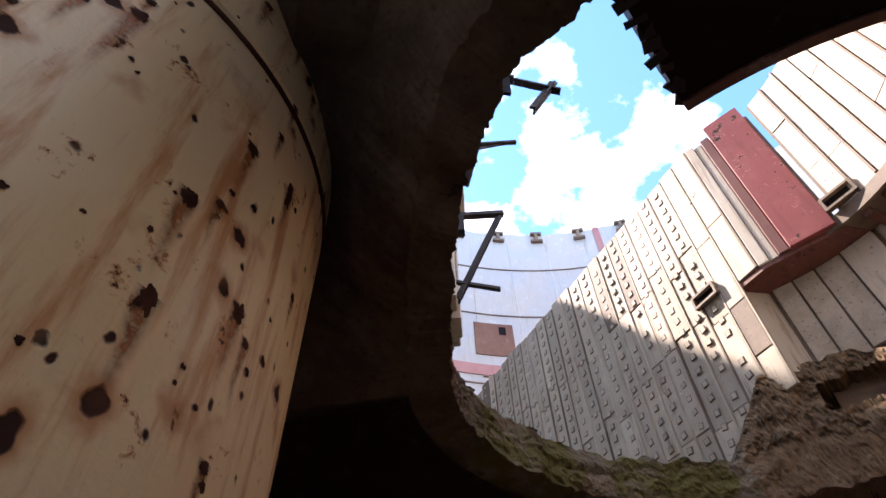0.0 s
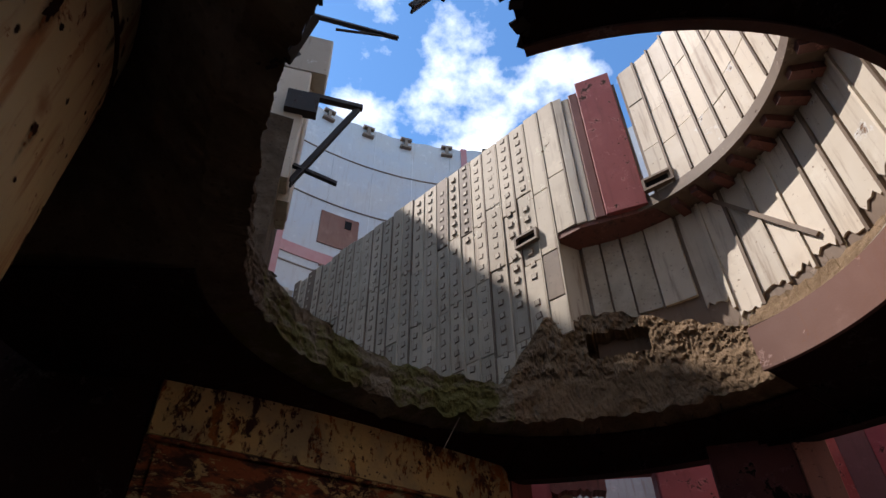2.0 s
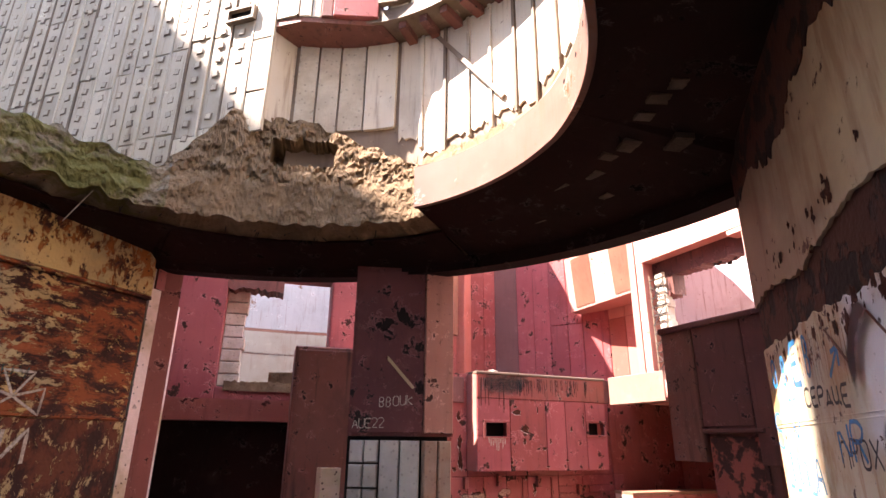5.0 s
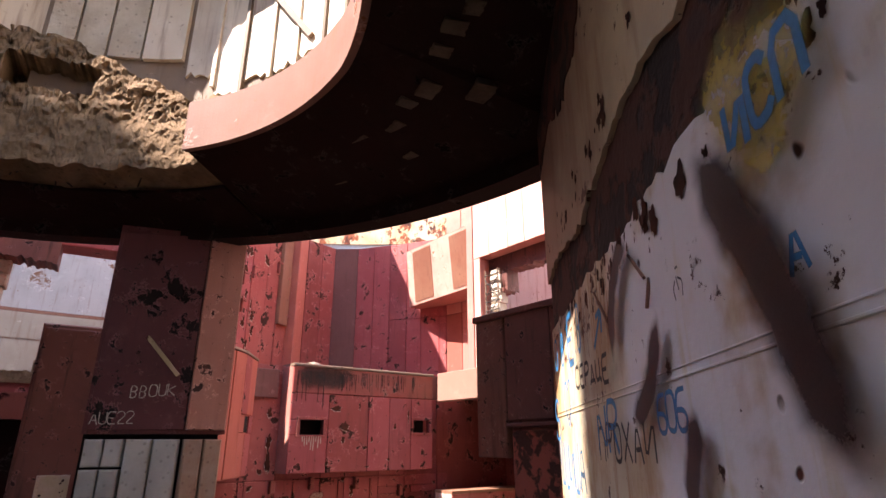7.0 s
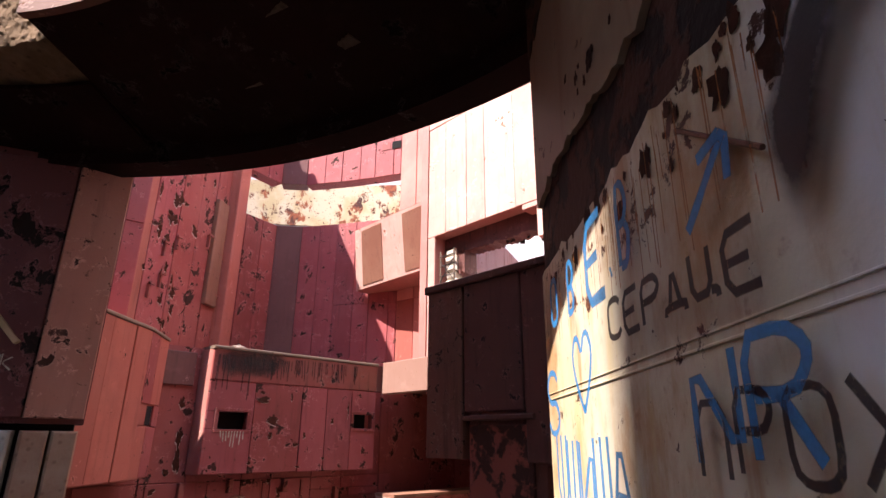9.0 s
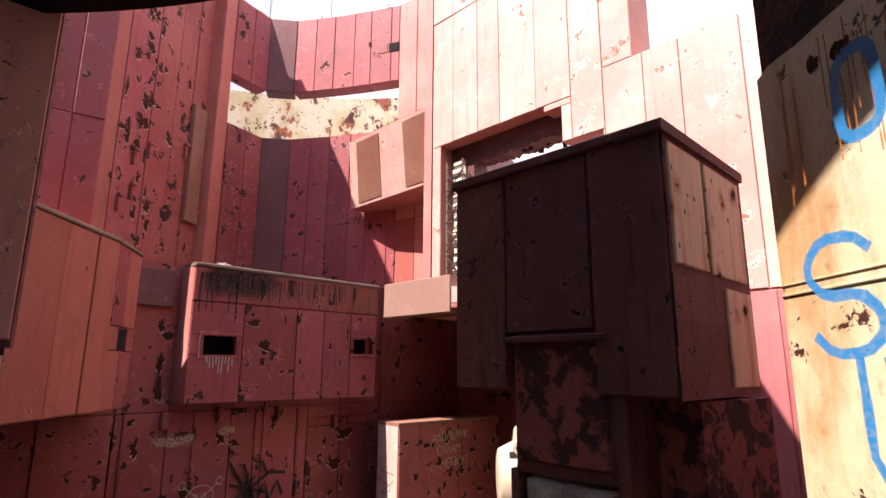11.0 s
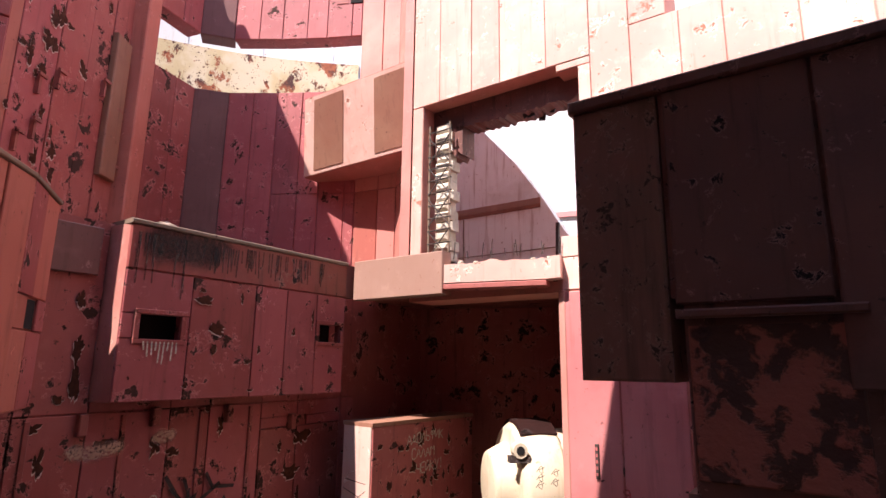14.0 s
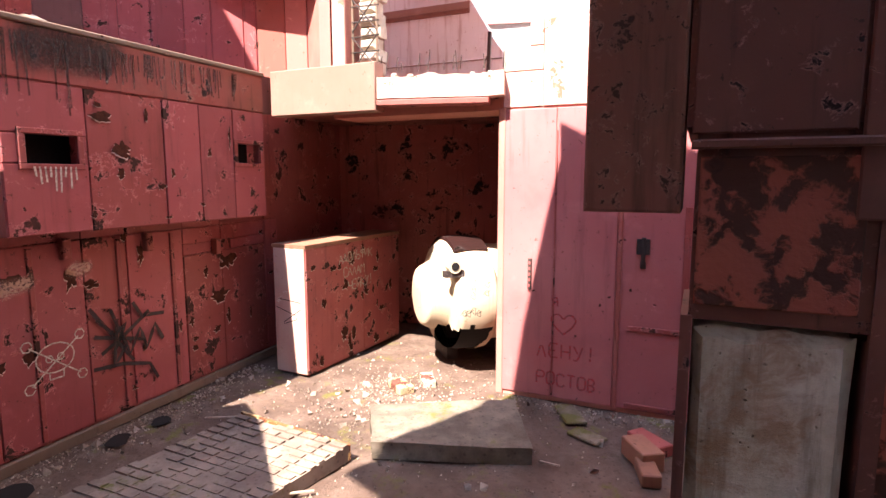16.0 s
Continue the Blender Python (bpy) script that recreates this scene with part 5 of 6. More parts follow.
for i in range(7):
    bm = bmesh.new()
    s_, z_ = 0.68 + rnd.random() * 1.3, 2.8 + rnd.random() * 2.2
    UPL.slab(bm, s_, s_ + 0.025, z_, z_ + 0.16, 0.012, 0.05)
    UPL.slab(bm, s_ - 0.03, s_ + 0.06, z_ + 0.14, z_ + 0.165, 0.05, 0.07)
    part("hook", fixed(bm), dark_red, upper_left)
for i, (a, b) in enumerate(zip(FAR, FAR[1:])):
    f = Face(a, b)
    slot = [(-1, 9, 4.66, 5.36)] if i < 5 else []
    panelling(far_wall, f, 0.004, f.len - 0.004, 2.36, 6.5, (0.30, 0.26) if i != 1 else (2,), slate if i == 1 else ((red_worn, red) if i < 1 else (red if i < 5 else (sunlit_red, red_orange))), rnd, slot, 0.012, 0.008, (3.4,) if i > 2 else ())
for s_ in (0.1, 0.45):
    f = Face(FAR[4], FAR[5])
    bm = bmesh.new()
    f.slab(bm, min(s_, f.len - 0.16), min(s_ + 0.15, f.len - 0.01), 5.8, 5.93, 0.0, 0.02, 0.004)
    part("dark_slot", fixed(bm), black if s_ > 0.2 else red_worn, far_wall)
for i in range(14):
    a, b = FAR[2 + i % 4], FAR[3 + i % 4]
    f = Face(a, b)
    bm = bmesh.new()
    p = f.at(rnd.uniform(0, f.len), 6.48, -0.1)
    tube(bm, p, p + Vector((rnd.uniform(-0.03, 0.03), 0, rnd.uniform(0.06, 0.16))), 0.006, 5)
    part("rebar", fixed(bm), iron, far_wall)

# slanted box under the pale wall's edge
wedge = thing("slanted_box", (8.4, 3.4, 3.5), "red steel box with a slanting face lightened for sun and two brown panels", "wall box")
lo = [(8.58, 4.15, 3.54), (7.99, 2.72, 3.58), (8.30, 2.70, 3.58), (8.78, 3.3, 3.56), (8.80, 4.05, 3.54)]
hi = [(8.30, 4.06, 4.34), (7.74, 2.70, 4.38), (8.30, 2.70, 4.40), (8.78, 3.3, 4.40), (8.80, 4.05, 4.42)]
bm = bmesh.new()
hexa(bm, lo, hi)
part("body", fixed(bm), sunlit_red, wedge)


def on_wedge(u0, u1, v0, v1, d, mat, name, label=""):
    a, b, c, e = (Vector(p) for p in (lo[0], lo[1], hi[0], hi[1]))
    n = (b - a).cross(c - a).normalized()
    n = n if n.x < 0 else -n
    q = lambda u, v: (a.lerp(b, u)).lerp(c.lerp(e, u), v)
    pts = [q(u0, v0), q(u1, v0), q(u1, v1), q(u0, v1)]
    bm = bmesh.new()
    hexa(bm, [p - n * 0.01 for p in pts], [p + n * d for p in pts])
    part(name, fixed(bm), mat, wedge, label)


on_wedge(0.10, 0.38, 0.06, 0.94, 0.012, brown, "panel", "brown primer panel")
on_wedge(0.66, 0.96, 0.06, 0.94, 0.012, brown, "panel", "brown primer panel")
on_wedge(0.0, 0.99, 0.01, 0.99, 0.006, sunlit_pink, "panel")

# pale wall: plates, torn lintel, lattice, ledge fronts
OPEN = (0.14, S_PIER + 0.06, 2.30, 3.74)
panelling(pale_wall, PALE, 0, PALE.len, 2.06, 7.0, (0.30, 0.34, 0.28, 0.42, 0.36), sunlit_pink, rnd, [(-1, S_PIER, 2.0, 2.30), *TORN], 0.014, 0.006, (5.3,))
panelling(pale_wall, PALE, S_PIER, PALE.len, 0.03, 2.05, (0.38, 0.42, 0.46, 0.4), red_plain, rnd, [], 0.014, 0.006)
part("torn_lintel", ragged_plate(PALE, 0.10, 1.60, 3.62, 3.88, -0.36, -0.16, 33.0, 0, 0.09, 70), dark_steel, pale_wall, "torn dark steel edge")
part("torn_lintel", ragged_plate(PALE, 0.10, 0.44, 3.40, 3.72, -0.36, -0.16, 36.0, 0, 0.10, 40), dark_steel, pale_wall, "torn dark steel edge")
bm = bmesh.new()
PALE.slab(bm, S_PIER - 0.03, S_PIER + 0.02, 0, 2.06, -0.3, 0.02, 0.006)
part("corner", fixed(bm), sunlit_red, pale_wall)
bm = bmesh.new()
PALE.slab(bm, 2.22, 2.25, 0.02, 1.5, 0.01, 0.03, 0.006)
part("strip", fixed(bm), dark_red, pale_wall)
for q in [(2.30, 2.66, 0.58, 0.61), (2.30, 2.66, 0.05, 0.08), (1.80, 1.81, 0.05, 1.9), (2.62, 2.66, 0.05, 1.4)]:
    bm = bmesh.new()
    PALE.slab(bm, *q, 0.012, 0.026, 0.003)
    part("strip", fixed(bm), red_worn, pale_wall)
# filler plate added to stop sun leaking between far wall and pale wall
bm = bmesh.new()
prism(bm, [(7.73, 2.715), (8.03, 2.735), (8.03, 2.82), (7.73, 2.80)], 2.36, 6.6)
part("return", fixed(bm), sunlit_red, pale_wall)
lock = thing("lock_box", PALE.at(2.35, 1.06, 0.02), "small rusty lock case on the red wall", "lock")
for q, d in [((2.34, 2.42, 1.09, 1.19), 0.03), ((2.37, 2.395, 1.03, 1.20), 0.045), ((2.365, 2.40, 1.00, 1.04), 0.03)]:
    bm = bmesh.new()
    PALE.slab(bm, *q, 0.012, d, 0.004)
    part("case" if d == 0.03 else "bolt", fixed(bm), iron, lock)
hinge = thing("hinge_strip", PALE.at(1.64, 0.80, 0.02), "narrow slotted black steel strip on the red wall", "hinge")
bm = bmesh.new()
PALE.slab(bm, 1.62, 1.645, 0.80, 1.02, 0.012, 0.028, 0.003)
part("strip", fixed(bm), iron, hinge)
for i in range(5):
    bm = bmesh.new()
    PALE.slab(bm, 1.626, 1.639, 0.82 + i * 0.04, 0.84 + i * 0.04, 0.026, 0.031)
    part("slot", fixed(bm), red, hinge)

back_wall = thing("wall_back", PALE.at(0.1, 2.3, -1.5), "stained tan steel wall with a slanting top beyond the torn opening", "wall", "", "structure")
bm = bmesh.new()
PALE.poly(bm, [(-1.5, 2.28), (0.98, 2.28), (0.94, 2.74), (0.83, 2.88), (0.59, 3.27), (0.26, 3.74), (-0.2, 4.26), (-0.58, 4.29), (-1.5, 4.6)], -1.62, -1.50)
part("panel", fixed(bm), back_tan, back_wall)
for z0, z1, mat in ((3.18, 3.22, brown), (3.222, 3.29, tan_primer), (2.72, 2.73, rib_steel)):
    bm = bmesh.new()
    PALE.slab(bm, -1.5, 0.56 if z0 > 3 else 0.9, z0, z1, -1.505, -1.49, 0.003)
    part("band", fixed(bm), mat, back_wall)
for s_ in (-0.42,):
    bm = bmesh.new()
    PALE.slab(bm, s_, s_ + 0.012, 2.30, 3.17, -1.505, -1.492)
    part("seam", fixed(bm), rib_steel, back_wall)
for a, b in (((0.55, 2.30), (0.55, 2.50)), ((0.52, 2.50), (0.72, 2.47)), ((0.86, 2.3), (0.88, 2.9))):
    bm = bmesh.new()
    bar(bm, PALE.at(*a, -1.2), PALE.at(*b, -1.2), 0.03, 0.03, PALE.n)
    part("scrap_bar", fixed(bm), iron, back_wall)

for i in range(16):
    s_ = rnd.uniform(0.14, 1.5)
    bm = bmesh.new()
    top = PALE.at(s_, 3.80 - 0.06 * s_, -rnd.uniform(0.2, 0.34))
    low = top + Vector((rnd.uniform(-0.03, 0.03), rnd.uniform(-0.05, 0.05), -rnd.uniform(0.05, 0.16)))
    bar(bm, top, low, rnd.uniform(0.02, 0.07), 0.008, PALE.n)
    part("torn_strip", fixed(bm), iron, pale_wall)

lattice = thing("lattice_column", PALE.at(0.28, 2.38, -0.25), "reinforcing cage with pale insulation in the torn opening", "cage")
bm = bmesh.new()
n = 14
for i in range(n):
    z = 2.40 + i * 0.092
    w = 0.17 + 0.02 * math.sin(i * 2.3)
    PALE.slab(bm, 0.17, 0.17 + w, z, z + 0.088, -0.24, -0.11 + 0.012 * math.sin(i * 1.7), 0.025)
part("insulation", fixed(bm), concrete_grey, lattice, "dirty pale insulation rolls")
for s_ in (0.15, 0.37):
    bm = bmesh.new()
    tube(bm, PALE.at(s_, 2.32, -0.06), PALE.at(s_, 3.66, -0.06), 0.010, 6)
    part("upright", fixed(bm), rib_steel, lattice)
for i in range(11):
    z = 2.44 + i * 0.115
    bm = bmesh.new()
    tube(bm, PALE.at(0.14, z, -0.055), PALE.at(0.39, z + rnd.uniform(-0.01, 0.01), -0.055), 0.007, 5)
    part("tie", fixed(bm), iron, lattice)
for i in range(4):
    z = 2.42 + i * 0.29
    for a, b in ((0.15, 0.37), (0.37, 0.15)):
        bm = bmesh.new()
        tube(bm, PALE.at(a, z, -0.05), PALE.at(b, z + 0.25, -0.05), 0.006, 5)
        part("brace", fixed(bm), iron, lattice)

ledge_front = thing("ledge_beam", (7.4, 2.6, 2.05), "brown steel beam and torn pink plate edging the ledge", "beam", "", "structure")
LF1 = Face((7.60, 3.15), (7.20, 2.30))
bm = bmesh.new()
LF1.slab(bm, 0.0, LF1.len, 2.05, 2.385, -0.1, 0.02, 0.006)
part("beam", fixed(bm), tan_primer, ledge_front, "plain faded tan steel beam")
LF2 = Face((7.24, 2.36), (7.05, 1.42))
part("torn_plate", ragged_plate(LF2, 0.06, LF2.len, 2.135, 2.29, -0.16, 0.025, 41.0, 0.03, 0.008, 40), sunlit_pink, ledge_front, "torn pink plate edge")
bm = bmesh.new()
LF2.slab(bm, 0.0, LF2.len - 0.1, 2.085, 2.125, -0.10, 0.03, 0.005)
part("flange", fixed(bm), dark_red, ledge_front)
for i in range(16):
    p = LF2.at(rnd.uniform(0, LF2.len), 2.33, -0.06)
    bm = bmesh.new()
    tube(bm, p, p + Vector((rnd.uniform(-0.02, 0.02), rnd.uniform(-0.02, 0.02), rnd.uniform(0.04, 0.14))), 0.004, 5)
    part("rebar", fixed(bm), iron, ledge_front)
for i in range(9):
    p = LF2.at(rnd.uniform(0.1, LF2.len), 2.305, -rnd.uniform(0.05, 0.3))
    bm = bmesh.new()
    bmesh.ops.create_icosphere(bm, subdivisions=1, radius=rnd.uniform(0.012, 0.03), matrix=Matrix.Translation(p) @ pose(0, 0, 0, rnd.uniform(0, 90), rnd.uniform(0, 90), 0))
    tagged(part("concrete_lump", bm, rubble_mat), "broken lump of pale concrete on the ledge", "debris", "lumps on the ledge")

# ---- cabinet ----
cabinet = thing("steel_cabinet", (4.9, 0.9, 0), "big sooty dark red steel cabinet over a concrete block", "cabinet")
CAB = Face((4.83, 1.42), (4.435, 0.56))
bm = bmesh.new()
CAB.slab(bm, 0.27, CAB.len, 1.72, 2.36, -0.75, -0.004)
part("body", fixed(bm), dark_steel, cabinet)
bm = bmesh.new()
CAB.slab(bm, 0.30, 0.72, 1.19, 1.72, -0.75, -0.012)
part("lower_body", fixed(bm), dark_steel, cabinet)
bm = bmesh.new()
CAB.slab(bm, 0.72, CAB.len, 1.47, 1.72, -0.75, -0.006)
part("lower_body", fixed(bm), dark_steel, cabinet)
bm = bmesh.new()
CAB.slab(bm, 0.285, 0.655, 1.70, 2.345, 0, 0.012, 0.005)
part("panel", fixed(bm), dark_steel, cabinet)
bm = bmesh.new()
CAB.slab(bm, 0.665, CAB.len - 0.01, 1.48, 2.345, 0, 0.012, 0.005)
part("panel", fixed(bm), dark_steel, cabinet)
bm = bmesh.new()
CAB.slab(bm, 0.31, 0.69, 1.235, 1.64, -0.012, 0.006, 0.005)
part("lower_panel", fixed(bm), blotched, cabinet, "blotched rusty red panel")
bm = bmesh.new()
CAB.slab(bm, 0.285, 0.72, 1.66, 1.685, 0, 0.03, 0.005)
part("rail", fixed(bm), dark_steel, cabinet)
bm = bmesh.new()
CAB.slab(bm, 0, 0.265, 1.485, 2.345, -0.3, 0.010, 0.008)
part("side_wing", fixed(bm), wing_rust, cabinet, "streaked rusty brown wing")
bm = bmesh.new()
CAB.slab(bm, -0.01, CAB.len + 0.012, 2.345, 2.385, -0.76, 0.03, 0.006)
part("lid", fixed(bm), dark_steel, cabinet)
ENDF = Face((4.435, 0.56), (5.115, 0.25))
bm = bmesh.new()
wall_with_holes(bm, ENDF, 0.0, ENDF.len, 1.47, 2.345, 0.006, [(0.12, 0.38, 1.62, 1.86)])
part("end", fixed(bm), blotched, cabinet)
for q in [(0.02, 0.3, 1.9, 2.32), (0.33, 0.7, 1.9, 2.32), (0.45, 0.72, 1.5, 1.86)]:
    bm = bmesh.new()
    ENDF.slab(bm, *q, 0, 0.010, 0.004)
    part("panel", fixed(bm), cream_spotted, cabinet, "cream paint flaking to rust")
# black sheet that puts the recess's shade into colour
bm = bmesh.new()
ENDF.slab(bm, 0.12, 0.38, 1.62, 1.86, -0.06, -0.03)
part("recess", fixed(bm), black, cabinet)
bm = bmesh.new()
CAB.slab(bm, 0.28, 0.31, 0, 1.2, -0.4, 0.0)
part("leg", fixed(bm), dark_steel, cabinet)
bm = bmesh.new()
CAB.slab(bm, 0.72, 0.76, 0, 1.47, -0.4, 0.0)
part("leg", fixed(bm), dark_steel, cabinet)
base_block = bmesh.new()
CAB.slab(base_block, 0.315, 0.70, 0, 1.165, -0.45, -0.02, 0.03)
bmesh.ops.subdivide_edges(base_block, edges=base_block.edges[:], cuts=6, use_grid_fill=True)
for v in base_block.verts:
    v.co += CAB.n * 0.008 * noise.noise(v.co * 9) + Vector((0, 0, (0.006 if v.co.z < 1.1 else 0.03) * noise.noise(v.co * 13))) + CAB.u * 0.010 * noise.noise(v.co * 11)
tagged(part("concrete_block", base_block, block_concrete), "tall weathered pale concrete block under the cabinet", "block")
bm = bmesh.new()
f = Face((4.62, 0.50), (4.9, 0.32))
f.slab(bm, 0, 0.5, 0, 1.46, -0.3, 0)
part("rear_leg", fixed(bm), blotched, cabinet)

# ---- low box with lettering ----
low_box = thing("low_box", (8.0, 2.7, 0), "low red steel box with white lettering, standing in the niche", "box")
LB = Face((7.466, 2.909), (8.657, 2.277))
bm = bmesh.new()
prism(bm, [(7.466, 2.909), (8.657, 2.277), (8.80, 2.53), (7.615, 3.19)], 0.01, 1.03)
part("body", fixed(bm), red_worn, low_box)
bm = bmesh.new()
prism(bm, [(7.45, 2.90), (8.67, 2.262), (8.82, 2.54), (7.61, 3.205)], 1.03, 1.06)
part("top", fixed(bm), brown, low_box)
panelling(low_box, LB, 0, LB.len, 0.02, 1.03, (0.75, 0.6), red_worn, rnd, [], 0.01, 0.006)
# end face in the pinker red, its sunlight put into the colour
LBE = Face((7.615, 3.19), (7.466, 2.909))
bm = bmesh.new()
LBE.slab(bm, 0.0, LBE.len, 0.02, 1.03, 0, 0.01, 0.004)
part("end", fixed(bm), pink, low_box, "red end, lightened to pink for the sun on it")

# ---- cream vessel in the niche ----
vessel = thing("pressure_vessel", (7.75, 1.75, 0), "cream steel vessel with a torn open belly, lying in the niche", "vessel")
VC, VA = Vector((7.72, 1.885, 0.62)), Vector((-0.35, 0.94, 0)).normalized()
VS = Vector((VA.y, -VA.x, 0))
bm = bmesh.new()
body = [(-0.34 + 0.02 * i, 0.455 + 0.02 * math.sin(math.pi * (i + 2) / 17)) for i in range(15)]
prof = [(-0.9, 0.40), (-0.37, 0.405), (-0.346, 0.41), (-0.343, 0.45), *body, (-0.045, 0.445), (-0.02, 0.42), (-0.014, 0.40), (-0.012, 0.312), (-0.004, 0.305), (0.06, 0.278), (0.12, 0.248), (0.138, 0.235), (0.145, 0.21), (0.147, 0.001)]
rows = []
M = 72
for x, r in prof:
    rows.append([bm.verts.new(VC + VA * x + (VS * math.cos(6.2832 * i / M) + Vector((0, 0, 1)) * math.sin(6.2832 * i / M)) * r) for i in range(M)])
for a, b in zip(rows, rows[1:]):
    for i in range(M):
        q = [a[i], a[(i + 1) % M], b[(i + 1) % M], b[i]]
        c = sum((v.co for v in q), Vector()) / 4
        d = c - VC
        if -0.48 < d.z < -0.20 + 0.06 * noise.noise(c * 14) and d.dot(VS) < 0.10 and abs(d.dot(VA) + 0.13) < 0.19 + 0.30 * (d.z + 0.22) + 0.03 * noise.noise(c * 22):
            continue
        bm.faces.new(q)
part("shell", fixed(bm), vessel_paint, vessel, "", True)
# added black inner skin, painting the shade inside the torn belly
bm = bmesh.new()
rows = [[bm.verts.new(VC + VA * x + (VS * math.cos(6.2832 * i / M) + Vector((0, 0, 1)) * math.sin(6.2832 * i / M)) * r * 0.97) for i in range(M)] for x, r in body]
for a, b in zip(rows, rows[1:]):
    for i in range(M):
        bm.faces.new((a[i], b[i], b[(i + 1) % M], a[(i + 1) % M]))
part("lining", bm, black, vessel)
for x, r in ((-0.19, 0.462),):
    bm = bmesh.new()
    rows = [[bm.verts.new(VC + VA * (x + dx) + (VS * math.cos(6.2832 * i / M) + Vector((0, 0, 1)) * math.sin(6.2832 * i / M)) * (r + dr + 0.025)) for i in range(9, 26)] for dx, dr in ((-0.15, -0.03), (-0.15, -0.005), (0.0, 0.0), (0.13, -0.005), (0.14, -0.03))]
    for a, b in zip(rows, rows[1:]):
        for i in range(16):
            bm.faces.new((a[i], a[i + 1], b[i + 1], b[i]))
    part("strap", fixed(bm), soot, vessel, "dark rusted plate over the top")
noz = VC - VS * 0.33 + Vector((0, 0, 0.297))
bm = bmesh.new()
tube(bm, noz, noz - VS * 0.09, 0.055, 14)
nozzle = part("nozzle", fixed(bm), vessel_paint, vessel)
bm = bmesh.new()
tube(bm, noz - VS * 0.085, noz - VS * 0.094, 0.032, 12)
part("nozzle_hole", fixed(bm), black, nozzle)
bm = bmesh.new()
bar(bm, noz + Vector((0, 0, -0.06)) - VA * 0.08 - VS * 0.05, noz + Vector((0, 0, -0.06)) + VA * 0.08 - VS * 0.05, 0.06, 0.05)
part("bracket", fixed(bm), iron, vessel)
for x in (-0.7, -0.2):
    bm = bmesh.new()
    c = VC + VA * x + VS * 0.22
    hexa(bm, [Vector((p.x, p.y, 0.0)) for p in (c - VS * 0.08 - VA * 0.05, c + VS * 0.25 - VA * 0.05, c + VS * 0.25 + VA * 0.05, c - VS * 0.08 + VA * 0.05)],
         [Vector((p.x, p.y, 0.33)) for p in (c - VS * 0.06 - VA * 0.05, c + VS * 0.18 - VA * 0.05, c + VS * 0.18 + VA * 0.05, c - VS * 0.06 + VA * 0.05)])
    part("saddle", fixed(bm), iron, vessel)

# ---- floor: slabs, bricks, rubble ----
def rough_slab(bm, plan, z0, z1, cuts=7, amount=0.012):
    hexa(bm, [(x, y, z0) for x, y in plan], [(x, y, z1) for x, y in plan])
    bmesh.ops.subdivide_edges(bm, edges=bm.edges[:], cuts=cuts, use_grid_fill=True)
    for v in bm.verts:
        v.co += Vector((noise.noise(v.co * 7), noise.noise(v.co * 7 + Vector((9, 0, 0))), 0.5 * noise.noise(v.co * 9))) * amount * 2
    return fixed(bm)


bm = bmesh.new()
rough_slab(bm, [(6.16, 2.24), (6.09, 1.34), (6.78, 1.34), (6.70, 2.30)], 0.0, 0.10)
tagged(part("concrete_slab", bm, slab_moss), "thick broken concrete slab with mossy edges on the floor", "slab")
ribbed = thing("ribbed_plate", (5.95, 3.0, 0), "ribbed concrete cover plate lying on the floor", "plate")
P0, P1, P2, P3 = (Vector((*p, 0)) for p in ((5.62, 3.74), (5.27, 2.92), (6.14, 2.36), (6.64, 3.14)))
bm = bmesh.new()
hexa(bm, [P0, P1, P2, P3], [P0 + Vector((0, 0, 0.05)), P1 + Vector((0, 0, 0.06)), P2 + Vector((0, 0, 0.09)), P3 + Vector((0, 0, 0.05))])
part("plate", fixed(bm), slab_grey, ribbed)
for i in range(17):
    a, b = (i + 0.15) / 17, (i + 0.8) / 17
    q = lambda u, v: (P0.lerp(P3, u)).lerp(P1.lerp(P2, u), v) + Vector((0, 0, 0.05 + 0.04 * v * u))
    m = 8
    for j in range(m):
        if rnd.random() < 0.16:
            continue
        v0, v1 = (j + 0.06) / m, (j + 0.94 + rnd.uniform(-0.1, 0.1)) / m
        bm = bmesh.new()
        pts = [q(a, v0), q(a, v1), q(b, v1), q(b, v0)]
        hexa(bm, pts, [p + Vector((0, 0, 0.014)) for p in pts])
        part("rib", fixed(bm), slab_grey, ribbed)
bm = bmesh.new()
bar(bm, P2 + Vector((0, 0, 0.05)), P3 + Vector((0, 0, 0.03)), 0.02, 0.09)
part("steel_edge", fixed(bm), rust_wall, ribbed)

for x, y, a, sx, sy, h, mat in [(6.12, 0.72, 10, 0.24, 0.13, 0.11, brown), (6.28, 0.62, 24, 0.25, 0.12, 0.07, red_worn), (5.95, 0.75, -8, 0.2, 0.1, 0.07, brown), (6.42, 0.95, 40, 0.22, 0.12, 0.02, concrete_moss), (6.75, 0.98, 5, 0.30, 0.14, 0.015, concrete_moss), (7.2, 2.15, 30, 0.22, 0.12, 0.06, jamb_mat), (7.32, 1.95, 10, 0.2, 0.1, 0.06, jamb_mat)]:
    bm = bmesh.new()
    bmesh.ops.create_cube(bm, size=1, matrix=pose(x, y, h / 2, 0, 0, a) @ Matrix.Diagonal((sx, sy, h, 1)))
    bmesh.ops.bevel(bm, geom=bm.edges[:], offset=0.006, segments=1, affect="EDGES")
    tagged(part("brick", bm, mat), "loose chipped brick on the earth floor", "brick", "loose bricks")
